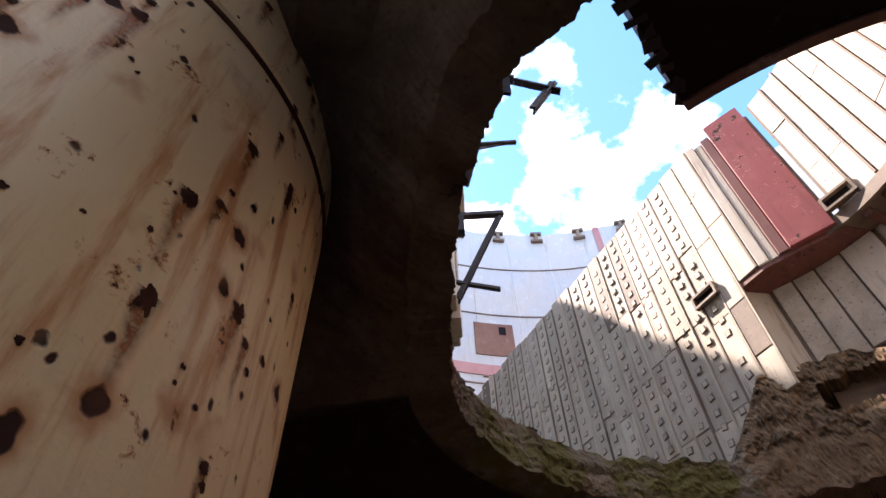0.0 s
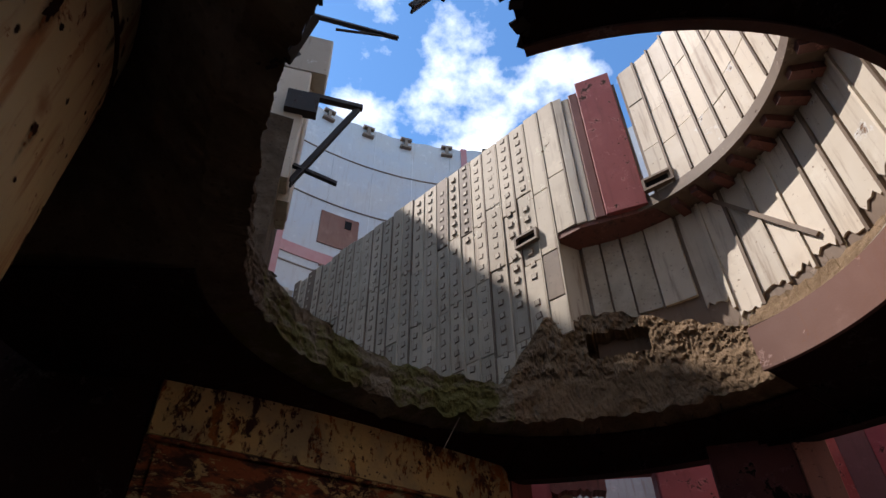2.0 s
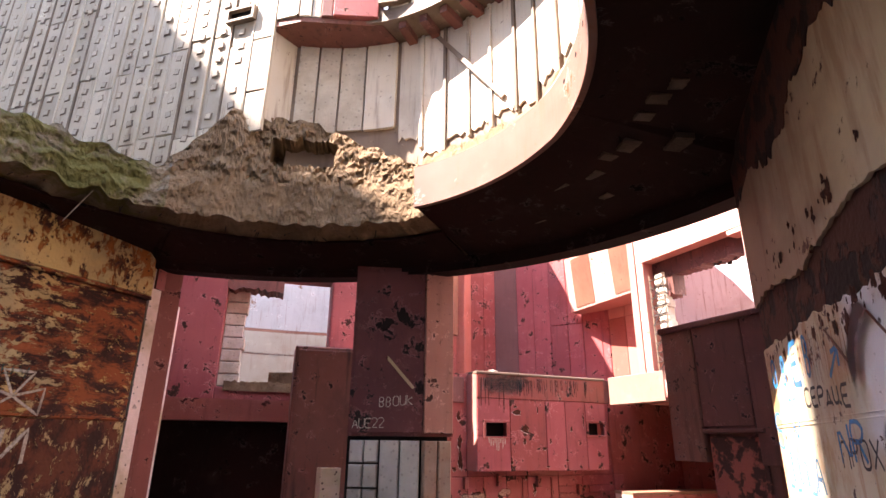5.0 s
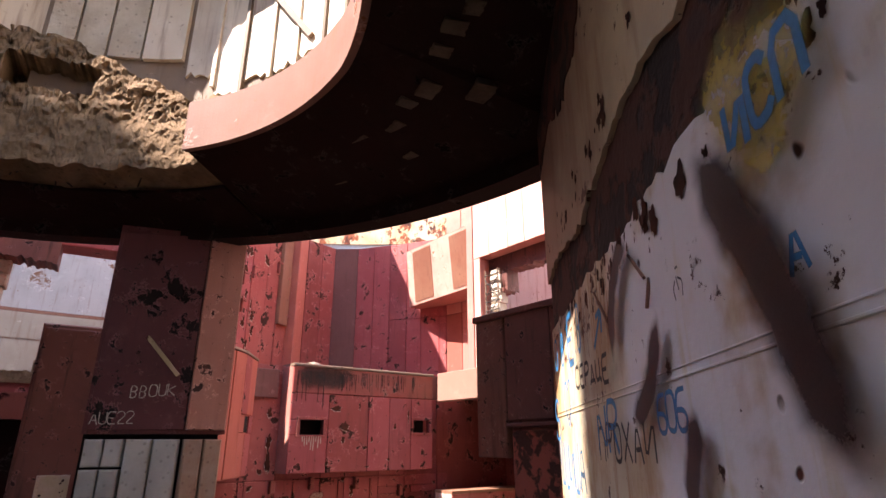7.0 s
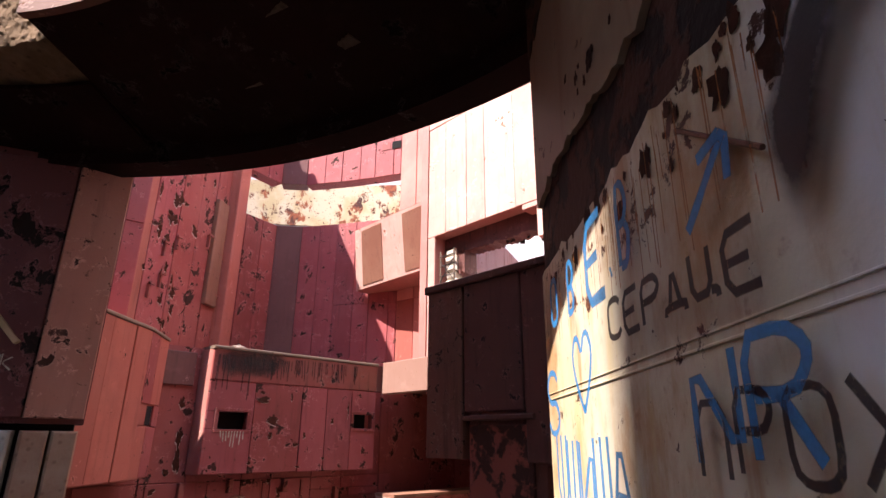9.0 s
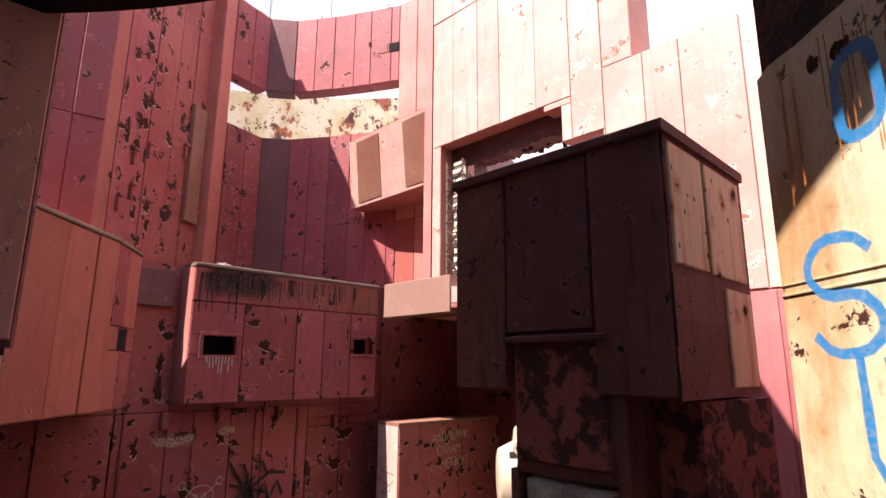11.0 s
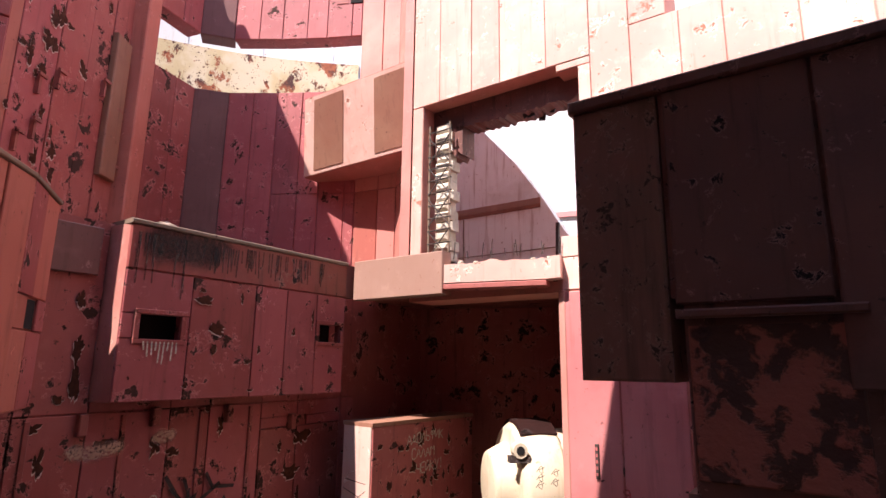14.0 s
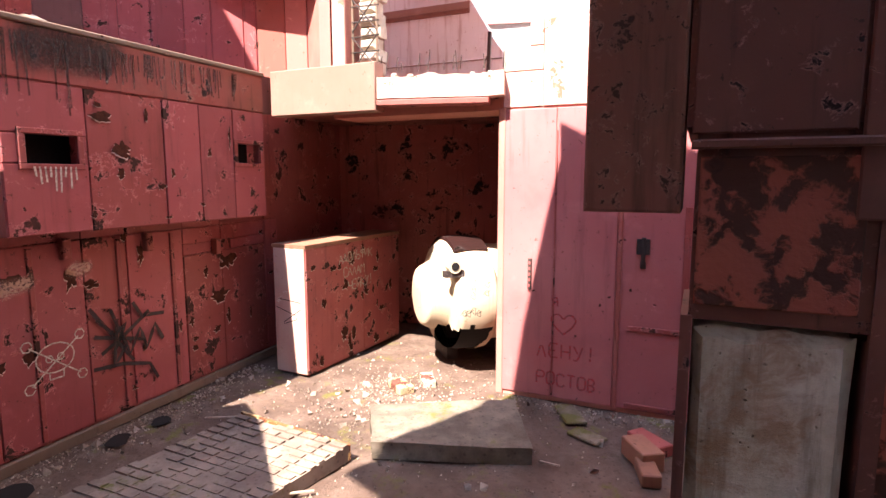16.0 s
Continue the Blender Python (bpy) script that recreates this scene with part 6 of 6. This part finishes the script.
for i in range(10):
    x, y, a, l = rnd.uniform(5.6, 7.2), rnd.uniform(0.8, 3.5), rnd.uniform(0, 180), rnd.uniform(0.1, 0.28)
    bm = bmesh.new()
    d = Vector((math.cos(a), math.sin(a), 0)) * l / 2
    bar(bm, Vector((x, y, 0.02)) - d, Vector((x, y, 0.03)) + d, 0.012, 0.008)
    tagged(part("stick", fixed(bm), rubble_mat), "pale splinter of wood on the floor", "stick", "loose sticks")
# floor holes: flat black patches painting the shade of a hollow
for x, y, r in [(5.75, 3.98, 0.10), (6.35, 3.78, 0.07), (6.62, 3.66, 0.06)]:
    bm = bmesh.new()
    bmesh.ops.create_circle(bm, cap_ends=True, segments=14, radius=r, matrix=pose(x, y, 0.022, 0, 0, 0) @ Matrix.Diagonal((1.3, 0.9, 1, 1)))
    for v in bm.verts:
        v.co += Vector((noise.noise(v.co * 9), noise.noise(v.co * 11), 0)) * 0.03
    tagged(part("floor_hole", bm, black), "hole worn in the earth floor, its shade a flat black patch", "hole", "holes by the wall")
bm = bmesh.new()
for i in range(2600):
    k = rnd.random()
    if k < 0.45:
        x, y = rnd.gauss(7.0, 0.45), rnd.gauss(2.2, 0.40)
    elif k < 0.75:
        s_ = rnd.uniform(0.4, 3.0)
        p = LEFT.at(s_, 0, abs(rnd.gauss(0.06, 0.16)) + 0.03)
        x, y = p.x, p.y
    elif k < 0.88:
        p = PALE.at(rnd.uniform(1.4, 2.9), 0, abs(rnd.gauss(0.05, 0.12)) + 0.02)
        x, y = p.x, p.y
    else:
        x, y = rnd.uniform(4.9, 7.4), rnd.uniform(0.2, 3.6)
    r = rnd.uniform(0.003, 0.009) if rnd.random() < 0.96 else rnd.uniform(0.012, 0.026)
    c = Vector((x, y, 0.02 * noise.noise((x * 1.7, y * 1.7, 0)) + 0.012 * noise.noise((x * 6, y * 6, 3)) - 0.003 + r * 0.25))
    m = pose(0, 0, 0, rnd.uniform(0, 360), rnd.uniform(0, 360), rnd.uniform(0, 360)).to_3x3()
    pts = [c + m @ (Vector(v) * r * rnd.uniform(0.7, 1.2)) for v in ((1, 1, 0.4), (-1, 1, -0.3), (1, -1, -0.4), (-1, -1, 0.5), (0, 0, 1.0))]
    vs = [bm.verts.new(p) for p in pts]
    for t in ((0, 1, 4), (1, 3, 4), (3, 2, 4), (2, 0, 4), (0, 2, 3, 1)):
        bm.faces.new([vs[j] for j in t])
tagged(part("gravel", fixed(bm), rubble_mat), "pale plaster crumbs and gravel on the floor", "rubble", "", "stuff")

# black sheet behind the two holes, painting the box's inner shade
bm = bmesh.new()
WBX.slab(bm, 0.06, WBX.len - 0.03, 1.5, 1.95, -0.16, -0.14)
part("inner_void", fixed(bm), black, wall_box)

# ---- peeling paint and graffiti ----
WBX_PEELS = [(0.524, 1.915, 0.13, 0.05), (0.629, 1.745, 0.11, 0.08), (0.62, 1.602, 0.06, 0.05), (0.97, 1.611, 0.03, 0.06), (0.88, 1.526, 0.06, 0.04), (1.274, 1.753, 0.035, 0.06), (1.192, 1.401, 0.04, 0.03), (0.435, 1.372, 0.04, 0.03), (0.50, 1.985, 0.05, 0.03), (0.80, 1.96, 0.02, 0.06), (1.46, 1.86, 0.02, 0.12), (0.92, 1.33, 0.05, 0.025)]
LEFT_PEELS = [(0.917, 1.867, 0.05, 0.10), (0.938, 1.584, 0.05, 0.14), (0.948, 1.377, 0.05, 0.16), (1.167, 1.022, 0.16, 0.08), (1.474, 0.993, 0.07, 0.12), (1.604, 0.943, 0.10, 0.05), (0.758, 1.156, 0.07, 0.06), (0.815, 0.961, 0.05, 0.14), (1.956, 1.068, 0.05, 0.14), (2.755, 0.918, 0.14, 0.12), (2.65, 0.658, 0.18, 0.10)]
GLYPH = {
    "С": "45 36 16 05 01 10 30 41", "Е": "46 06 00 40/03 33", "Р": "00 06 36 45 44 33 03", "Д": "00 01 41 40/11 26 31", "Ц": "06 01 31 36/31 41 40",
    "В": "00 06 26 35 34 23 03/23 32 31 20 00", "А": "00 26 40/12 32", "Л": "00 26 40", "М": "00 06 23 46 40", "О": "16 05 01 10 30 41 45 36 16",
    "Т": "06 46/26 20", "Н": "06 00/46 40/03 43", "И": "06 00 46 40", "К": "06 00/45 03 40", "У": "06 23/46 20 00", "Я": "40 46 16 05 04 13 43/23 00",
    "П": "00 06 46 40", "Ш": "06 00 40 46/26 20", "6": "46 16 04 01 10 30 41 42 33 03", "Ь": "06 00 30 41 42 33 03", "Ф": "26 20/25 05 03 23 43 45 25",
    "Ч": "06 04 13 43/46 40", "Й": "06 00 45 40/16 27 36", "-": "13 33", "1": "14 26 20", "2": "05 16 36 45 44 00 40", "9": "43 13 04 05 16 36 45 41 30 10",
    "S": "45 36 16 05 04 13 33 42 41 30 10 01", "Х": "00 46/06 40", "L": "06 00 40", "E": "46 06 00 40/03 33", "X": "00 46/06 40", "N": "00 06 40 46", "D": "00 06 26 45 41 20 00", "R": "00 06 36 45 44 33 03/23 40", "A": "00 26 40/12 32",
    "!": "26 22/21 20", "0": "16 05 01 10 30 41 45 36 16", "*": "20 03 05 16 25 36 45 43 20", "^": "00 45/25 46 42", "U": "06 01 10 30 41 46", "B": "00 06 26 35 34 23 03/23 32 31 20 00", "K": "06 00/45 03 40", "O": "16 05 01 10 30 41 45 36 16"}


def strokes(face, lines, width, d, material, name, label, category="graffiti"):
    """Sprayed strokes: lines of (s, z) points, soft at their edges."""
    ob = thing(name, face.at(0.2, 1.0, d), label, category)
    for group in lines:
        bit = group if isinstance(group[0], list) else [group]
        one = sprayed_lines(face, bit, width, d, name in ("smear", "soot_stain", "worn_patch"))
        piece_ob = part("letter" if group is not bit[0] and isinstance(group[0], list) else "stroke", one, material, ob)
        piece_ob.visible_shadow = False
    return ob


def sprayed_lines(face, lines, width, d, soft=False):
    bm = bmesh.new()
    fade = bm.verts.layers.float.new("fade")
    for line in lines:
        if len(line) > 2 and not soft and d < 0.031:
            ends = [line[0]]
            for a, b in zip(line, line[1:]):
                ends += [(a[0] * 0.78 + b[0] * 0.22, a[1] * 0.78 + b[1] * 0.22), (a[0] * 0.22 + b[0] * 0.78, a[1] * 0.22 + b[1] * 0.78)]
            line = ends + [line[-1]]
        pts = []
        for a, b in zip(line, line[1:]):
            k = max(1, int(math.hypot(b[0] - a[0], b[1] - a[1]) / (width * (0.4 if soft else 1.5))))
            pts += [(a[0] + (b[0] - a[0]) * i / k, a[1] + (b[1] - a[1]) * i / k) for i in range(k)]
        pts.append(line[-1])
        prev = None
        for i, (s_, z_) in enumerate(pts):
            a, b = pts[max(i - 1, 0)], pts[min(i + 1, len(pts) - 1)]
            n = Vector((-(b[1] - a[1]), b[0] - a[0]))
            n = n.normalized() if n.length > 1e-6 else Vector((0, 1))
            w = width * (0.5 + 0.12 * noise.noise((s_ * 30, z_ * 30, d)))
            row = []
            end = min(1.0, 5.0 * min(i, len(pts) - 1 - i) / max(1, len(pts) - 1)) if soft else 1.0
            w *= (0.7 + 1.0 * end) if soft else 1.0
            for k, al in ((-1.3, 0.0), (-0.12, end), (0.12, end), (1.3, 0.0)) if soft else ((-1, 0.0), (-0.45, 1.0), (0.45, 1.0), (1, 0.0)):
                v = bm.verts.new(face.at(s_ + n.x * w * k, z_ + n.y * w * k, d))
                v[fade] = al
                row.append(v)
            if prev:
                for k in range(3):
                    bm.faces.new((prev[k], row[k], row[k + 1], prev[k + 1]))
            prev = row
    return bm


def word(text, s0, z0, size, slope=0.0, step=0.82, aspect=0.62):
    out, x = [], s0
    for ch in text:
        if ch != " ":
            j = rnd.uniform(-0.05, 0.05) * size
            out.append([])
            for st in GLYPH[ch].split("/"):
                out[-1].append([(x + int(p[0]) / 4 * size * aspect + rnd.uniform(-0.02, 0.02) * size, z0 + j + slope * (x - s0) + int(p[1]) / 6 * size + rnd.uniform(-0.02, 0.02) * size) for p in st.split()])
        x += size * step
    return out


def mirror_heart(s0, z0, w, h):
    return [[(s0 + w * x, z0 + h * y) for x, y in ((0.5, 0), (0.15, 0.4), (0, 0.75), (0.15, 1), (0.35, 1), (0.5, 0.75), (0.65, 1), (0.85, 1), (1, 0.75), (0.85, 0.4), (0.5, 0))]]


flake_edge = Mat("pale_flaking_edge", 0.9).done((0.58, 0.44, 0.39))


def peel(parent, face, s_, z_, w, h, d, seed):
    """A patch of peeled paint: a pale torn lip round a dark rusty middle."""
    for k, mat, lift, name in ((1.0, flake_edge, 0.0, "paint_lip"), (0.97, pit_rust, 0.0012, "peeled_patch")):
        bm = bmesh.new()
        loop = []
        for i in range(30):
            a = 6.2832 * i / 30
            x, y = math.cos(a), math.sin(a)
            q = 1 + 0.75 * noise.noise((x * 1.3, y * 1.3, seed)) + 0.55 * noise.noise((x * 3.6, y * 3.6, seed + 4)) + 0.25 * noise.noise((x * 9, y * 9, seed + 9 * k))
            loop.append(bm.verts.new(face.at(s_ + 0.5 * w * q * k * x, z_ + 0.5 * h * q * k * y + (0.07 * h if k < 1 else 0.0), d + lift)))
        bm.faces.new(loop)
        part(name, fixed(bm), mat, parent)


for i, (s_, z_, w, h) in enumerate(WBX_PEELS):
    peel(wall_box, WBX, s_, z_, w, h, 0.0165, i * 2.7)
for i, (s_, z_, w, h) in enumerate(LEFT_PEELS):
    peel(left_wall, LEFT, s_, z_, w, h, 0.0175, 40 + i * 2.7)
for i in range(26):
    peel(left_wall, LEFT, rnd.uniform(0.3, 3.3), rnd.choice((1.18, 0.3, 0.6, 0.85)) + rnd.gauss(0, 0.10), rnd.uniform(0.015, 0.07), rnd.uniform(0.02, 0.09), 0.0178, 90 + i * 1.9)
for i in range(70):
    peel(upper_left, UPL, rnd.gauss(0.98, 0.12) if i % 3 else rnd.uniform(0.1, 2.0), rnd.uniform(2.4, 6.2), rnd.uniform(0.03, 0.11), rnd.uniform(0.04, 0.16), 0.0195, 200 + i * 2.3)
LOWF = Face((7.466, 2.909), (8.657, 2.277))
for i in range(26):
    peel(low_box, LOWF, rnd.uniform(0.05, 1.2), rnd.uniform(0.05, 0.98), rnd.uniform(0.02, 0.08), rnd.uniform(0.03, 0.12), 0.0155, 400 + i * 2.1)

CD = 0.0275
drips = [[(0.02, 2.28), (0.75, 2.28)], [(0.03, 2.22), (0.66, 2.23)]]
strokes(WBX, drips, 0.13, 0.021, soot_black, "soot_stain", "black soot along the top of the red box", "stain")
runs = []
for i in range(60):
    s_ = rnd.uniform(0.03, 1.55)
    top = 2.30 if s_ < 0.8 else 2.32
    runs.append([(s_, top), (s_ + rnd.uniform(-0.01, 0.01), top - rnd.uniform(0.08, 0.42 if s_ < 0.45 else 0.2))])
strokes(WBX, runs, 0.013, 0.0215, soot_black, "soot_runs", "dark runs down the red box", "stain")
strokes(WBX, [[(0.14 + i * 0.026, 1.64), (0.14 + i * 0.026 + rnd.uniform(-0.01, 0.01), 1.64 - rnd.uniform(0.05, 0.14))] for i in range(9)], 0.014, 0.024, ink_white, "lime_runs", "pale runs below the square hole", "stain")
strokes(LEFT, [[(0.9, 1.02), (1.1, 1.0), (1.3, 1.03)], [(1.42, 1.04), (1.62, 1.06)]], 0.06, 0.034, ink_pale, "worn_patch", "pale worn patch on the red wall", "stain")
strokes(CREAM, [[(s_, 1.92 + rnd.uniform(-0.03, 0.02)), (s_ + rnd.uniform(-0.004, 0.004), 1.90 - rnd.uniform(0.03, 0.16))] for s_ in [rnd.uniform(0.05, 1.0) for k in range(60)]], 0.003, CD - 0.004, ink_rust, "rust_runs", "rust running down from the torn edge", "stain")
strokes(CREAM, word("СЕРДЦЕ", 0.525, 1.706, 0.054, -0.05, 1.24, 0.95), 0.012, CD, ink_black, "lettering", "black sprayed word on the cream wall")
strokes(CREAM, word("В", 0.60, 1.80, 0.12, 0, 0.82, 0.4), 0.017, CD, ink_blue, "lettering", "blue sprayed letter on the cream wall")
strokes(CREAM, word("Е", 0.43, 1.787, 0.13, 0, 0.82, 0.7) + [[[(0.552, 1.80), (0.558, 1.803)]]], 0.024, CD, ink_blue, "lettering", "blue sprayed letter on the cream wall")
strokes(CREAM, word("ОВ", 0.15, 1.80, 0.095, -0.02, 1.55, 0.55), 0.018, CD, ink_blue, "lettering", "blue sprayed letter on the cream wall")
strokes(CREAM, [[(0.802, 1.770), (0.891, 1.835)], [(0.84, 1.832), (0.895, 1.84), (0.888, 1.79)]], 0.017, CD, ink_blue, "arrow", "blue sprayed arrow on the cream wall")
strokes(CREAM, mirror_heart(0.298, 1.612, 0.125, 0.13), 0.014, CD, ink_blue, "heart", "blue sprayed heart on the cream wall")
strokes(CREAM, word("S", 0.07, 1.585, 0.125, 0, 0.82, 0.75), 0.016, CD, ink_blue, "lettering", "blue sprayed letter on the cream wall")
strokes(CREAM, word("ШШИША", 0.13, 1.448, 0.125, 0, 0.70, 0.6), 0.016, CD, ink_blue, "lettering", "blue sprayed word on the cream wall")
strokes(CREAM, word("NR", 0.765, 1.548, 0.10, 0, 1.0, 0.8), 0.016, CD, ink_blue, "lettering", "blue sprayed tag on the cream wall")
strokes(CREAM, word("ПРОХАИ", 0.765, 1.538, 0.066, 0, 1.08, 0.8), 0.010, CD, ink_black, "lettering", "black sprayed tag on the cream wall")
strokes(CREAM, word("606", 1.205, 1.584, 0.052, 0, 0.80, 0.7), 0.009, CD, ink_blue, "lettering", "blue sprayed figures on the cream wall")
strokes(CREAM, word("А", 1.615, 1.70, 0.042), 0.008, CD, ink_blue, "lettering", "blue sprayed letter on the cream wall")
strokes(CREAM, [[(1.45, 1.905), (1.485, 1.863), (1.53, 1.79), (1.571, 1.724), (1.60, 1.66), (1.623, 1.599), (1.66, 1.53)]], 0.058, CD + 0.001, ink_smear, "smear", "long black smear on the cream wall")
strokes(CREAM, [[(1.50, 1.95), (1.60, 1.90), (1.72, 1.86)], [(1.58, 1.88), (1.66, 1.80)]], 0.07, CD + 0.002, ink_yellow, "smear", "yellow sprayed cloud on the cream wall")
strokes(CREAM, [[(1.36, 1.775), (1.365, 1.755)], [(1.355, 1.77), (1.345, 1.76), (1.35, 1.745)], [(1.365, 1.772), (1.38, 1.765), (1.376, 1.745)], [(1.36, 1.785), (1.37, 1.785)]], 0.004, CD + 0.002, ink_black, "doodle", "small black doodle on the cream wall")
strokes(CREAM, word("ИСП", 1.56, 1.84, 0.06), 0.016, CD + 0.003, ink_blue, "lettering", "blue sprayed word on the cream wall")
strokes(CREAM, [[(1.27, 1.755), (1.25, 1.726), (1.187, 1.648), (1.13, 1.62), (1.06, 1.606)], [(1.365, 1.61), (1.33, 1.55), (1.29, 1.48)], [(1.16, 1.89), (1.08, 1.895), (1.02, 1.85), (0.985, 1.80), (0.972, 1.74), (0.971, 1.70)]], 0.036, CD + 0.001, ink_smear, "smear", "dark smear on the cream wall")

RD = 0.046
strokes(RUST, word("ALEXANDR", 0.22, 1.76, 0.10, 0.05, 0.55, 0.5), 0.021, RD, ink_white, "lettering", "white sprayed word on the rusty wall")
strokes(RUST, word("2019", 0.22, 1.57, 0.11, 0.0, 0.95, 0.75), 0.024, RD, ink_white, "lettering", "white sprayed year on the rusty wall")
strokes(RUST, word("ШТАРТ", 0.22, 1.40, 0.11, 0.0, 0.9, 0.7), 0.021, RD, ink_white, "lettering", "white sprayed word on the rusty wall")
strokes(RUST, [[(0.72, 1.42), (1.03, 1.97), (1.22, 1.34)], [(0.66, 1.70), (1.55, 1.90), (0.78, 1.46)], [(1.55, 1.90), (0.9, 1.30)]], 0.054, RD, ink_white, "star", "big white sprayed star on the rusty wall")
strokes(RUST, [[(1.77, 1.79), (1.70, 1.92), (1.86, 1.92), (1.77, 1.79), (1.93, 1.84), (1.92, 1.70), (1.77, 1.79), (1.64, 1.70), (1.60, 1.84), (1.77, 1.79)]], 0.019, RD, ink_white, "rosette", "small white sprayed rosette on the rusty wall")
strokes(RUST, word("САШИ", 1.28, 1.42, 0.17, 0.06, 0.95, 0.75), 0.027, RD, ink_white, "lettering", "white sprayed tag on the rusty wall")
strokes(RUST, word("РОСТОВ-НА-ДОНУ", 0.72, 1.86, 0.085, 0.0, 0.95, 0.6), 0.014, RD, ink_teal, "lettering", "faded teal sprayed words on the rusty wall")
strokes(RUST, word("2012", 1.10, 1.62, 0.10, 0.0, 1.3, 0.6), 0.014, RD, ink_teal, "lettering", "faded teal sprayed year on the rusty wall")

LD = 0.034
skull = [[(1.34 + 0.11 * math.cos(a), 0.57 + 0.085 * math.sin(a)) for a in [i * 0.42 for i in range(16)]],
         [(1.30, 0.49), (1.30, 0.45), (1.38, 0.45), (1.38, 0.49)], [(1.20, 0.44), (1.48, 0.66)], [(1.20, 0.66), (1.48, 0.44)]]
for cx, cz in ((1.305, 0.57), (1.37, 0.57)):
    skull.append([(cx + 0.02 * math.cos(i), cz + 0.02 * math.sin(i)) for i in range(7)])
for cx, cz in ((1.19, 0.67), (1.49, 0.67), (1.19, 0.43), (1.49, 0.43)):
    skull.append([(cx + 0.03 * math.cos(i), cz + 0.03 * math.sin(i)) for i in range(7)])
strokes(LEFT, skull, 0.011, LD, ink_white, "skull_drawing", "white chalky skull and bones drawn on the red wall")
tag_lines = [[(1.60, 0.72), (1.72, 0.60), (1.80, 0.66), (1.70, 0.48)], [(1.62, 0.50), (1.78, 0.58), (1.98, 0.70)], [(1.70, 0.76), (1.82, 0.45), (1.90, 0.60), (1.95, 0.46), (2.02, 0.60), (2.08, 0.48)], [(1.56, 0.42), (1.76, 0.40), (1.96, 0.34), (2.02, 0.22)], [(1.86, 0.78), (1.92, 0.68), (2.1, 0.66)]]
tag_lines += [[(1.58, 0.62), (1.92, 0.52)], [(1.66, 0.66), (1.84, 0.40)], [(1.74, 0.70), (1.70, 0.40), (1.80, 0.52)], [(1.56, 0.80), (1.66, 0.66)]]
strokes(LEFT, tag_lines, 0.032, LD, ink_black, "tag", "black sprayed tag on the red wall")
for i, t in enumerate(("АДОЛЬФИК", "САЛАМ", "ЧЕЙКУ!")):
    strokes(LB, word(t, 0.40 + 0.06 * i, 0.86 - i * 0.125, 0.085, 0.05, 0.72, 0.6), 0.011, 0.02, ink_white, "lettering", "white hand lettering on the low red box")
strokes(LBE, [[(0.02, 0.55), (0.28, 0.48), (0.05, 0.40), (0.28, 0.55)], [(0.05, 0.62), (0.28, 0.60)]], 0.008, 0.014, ink_black, "tag", "thin black scribble on the low red box")
PD = 0.024
strokes(PALE, word("Я", 1.80, 0.70, 0.06), 0.014, PD, ink_red, "lettering", "red hand lettering on the red wall")
strokes(PALE, mirror_heart(1.79, 0.50, 0.18, 0.14), 0.015, PD, ink_red, "heart", "red heart drawn on the red wall")
strokes(PALE, word("ЛЕНУ!", 1.70, 0.33, 0.10, 0, 0.85, 0.6), 0.016, PD, ink_red, "lettering", "red hand lettering on the red wall")
strokes(PALE, word("РОСТОВ", 1.70, 0.13, 0.09, -0.02, 0.8, 0.6), 0.017, PD, ink_red, "lettering", "red hand lettering on the red wall")
strokes(f2, word("BBOUK", 0.20, 1.80, 0.06, 0.08, 0.75, 0.6), 0.008, 0.012, ink_white, "lettering", "white scrawl on the dark red pillar")
strokes(f2, word("AUE22", 0.03, 1.665, 0.06, 0.05, 0.7, 0.6), 0.007, 0.012, ink_white, "lettering", "white scrawl on the dark red pillar")
fv = Face(((VC - VA * 0.02 - VS * 0.475).x, (VC - VA * 0.02 - VS * 0.475).y), ((VC - VA * 0.33 - VS * 0.48).x, (VC - VA * 0.33 - VS * 0.48).y))
scrawl = []
for i in range(9):
    x, z = rnd.uniform(-0.02, 0.2), rnd.uniform(0.50, 0.80)
    scrawl.append([(x, z), (x + 0.04, z + 0.05), (x + 0.05, z - 0.02), (x + 0.01, z + 0.01), (x + 0.06, z + 0.03)])
strokes(fv, scrawl, 0.006, 0.012, ink_black, "tag", "thin black scribbles on the cream vessel")
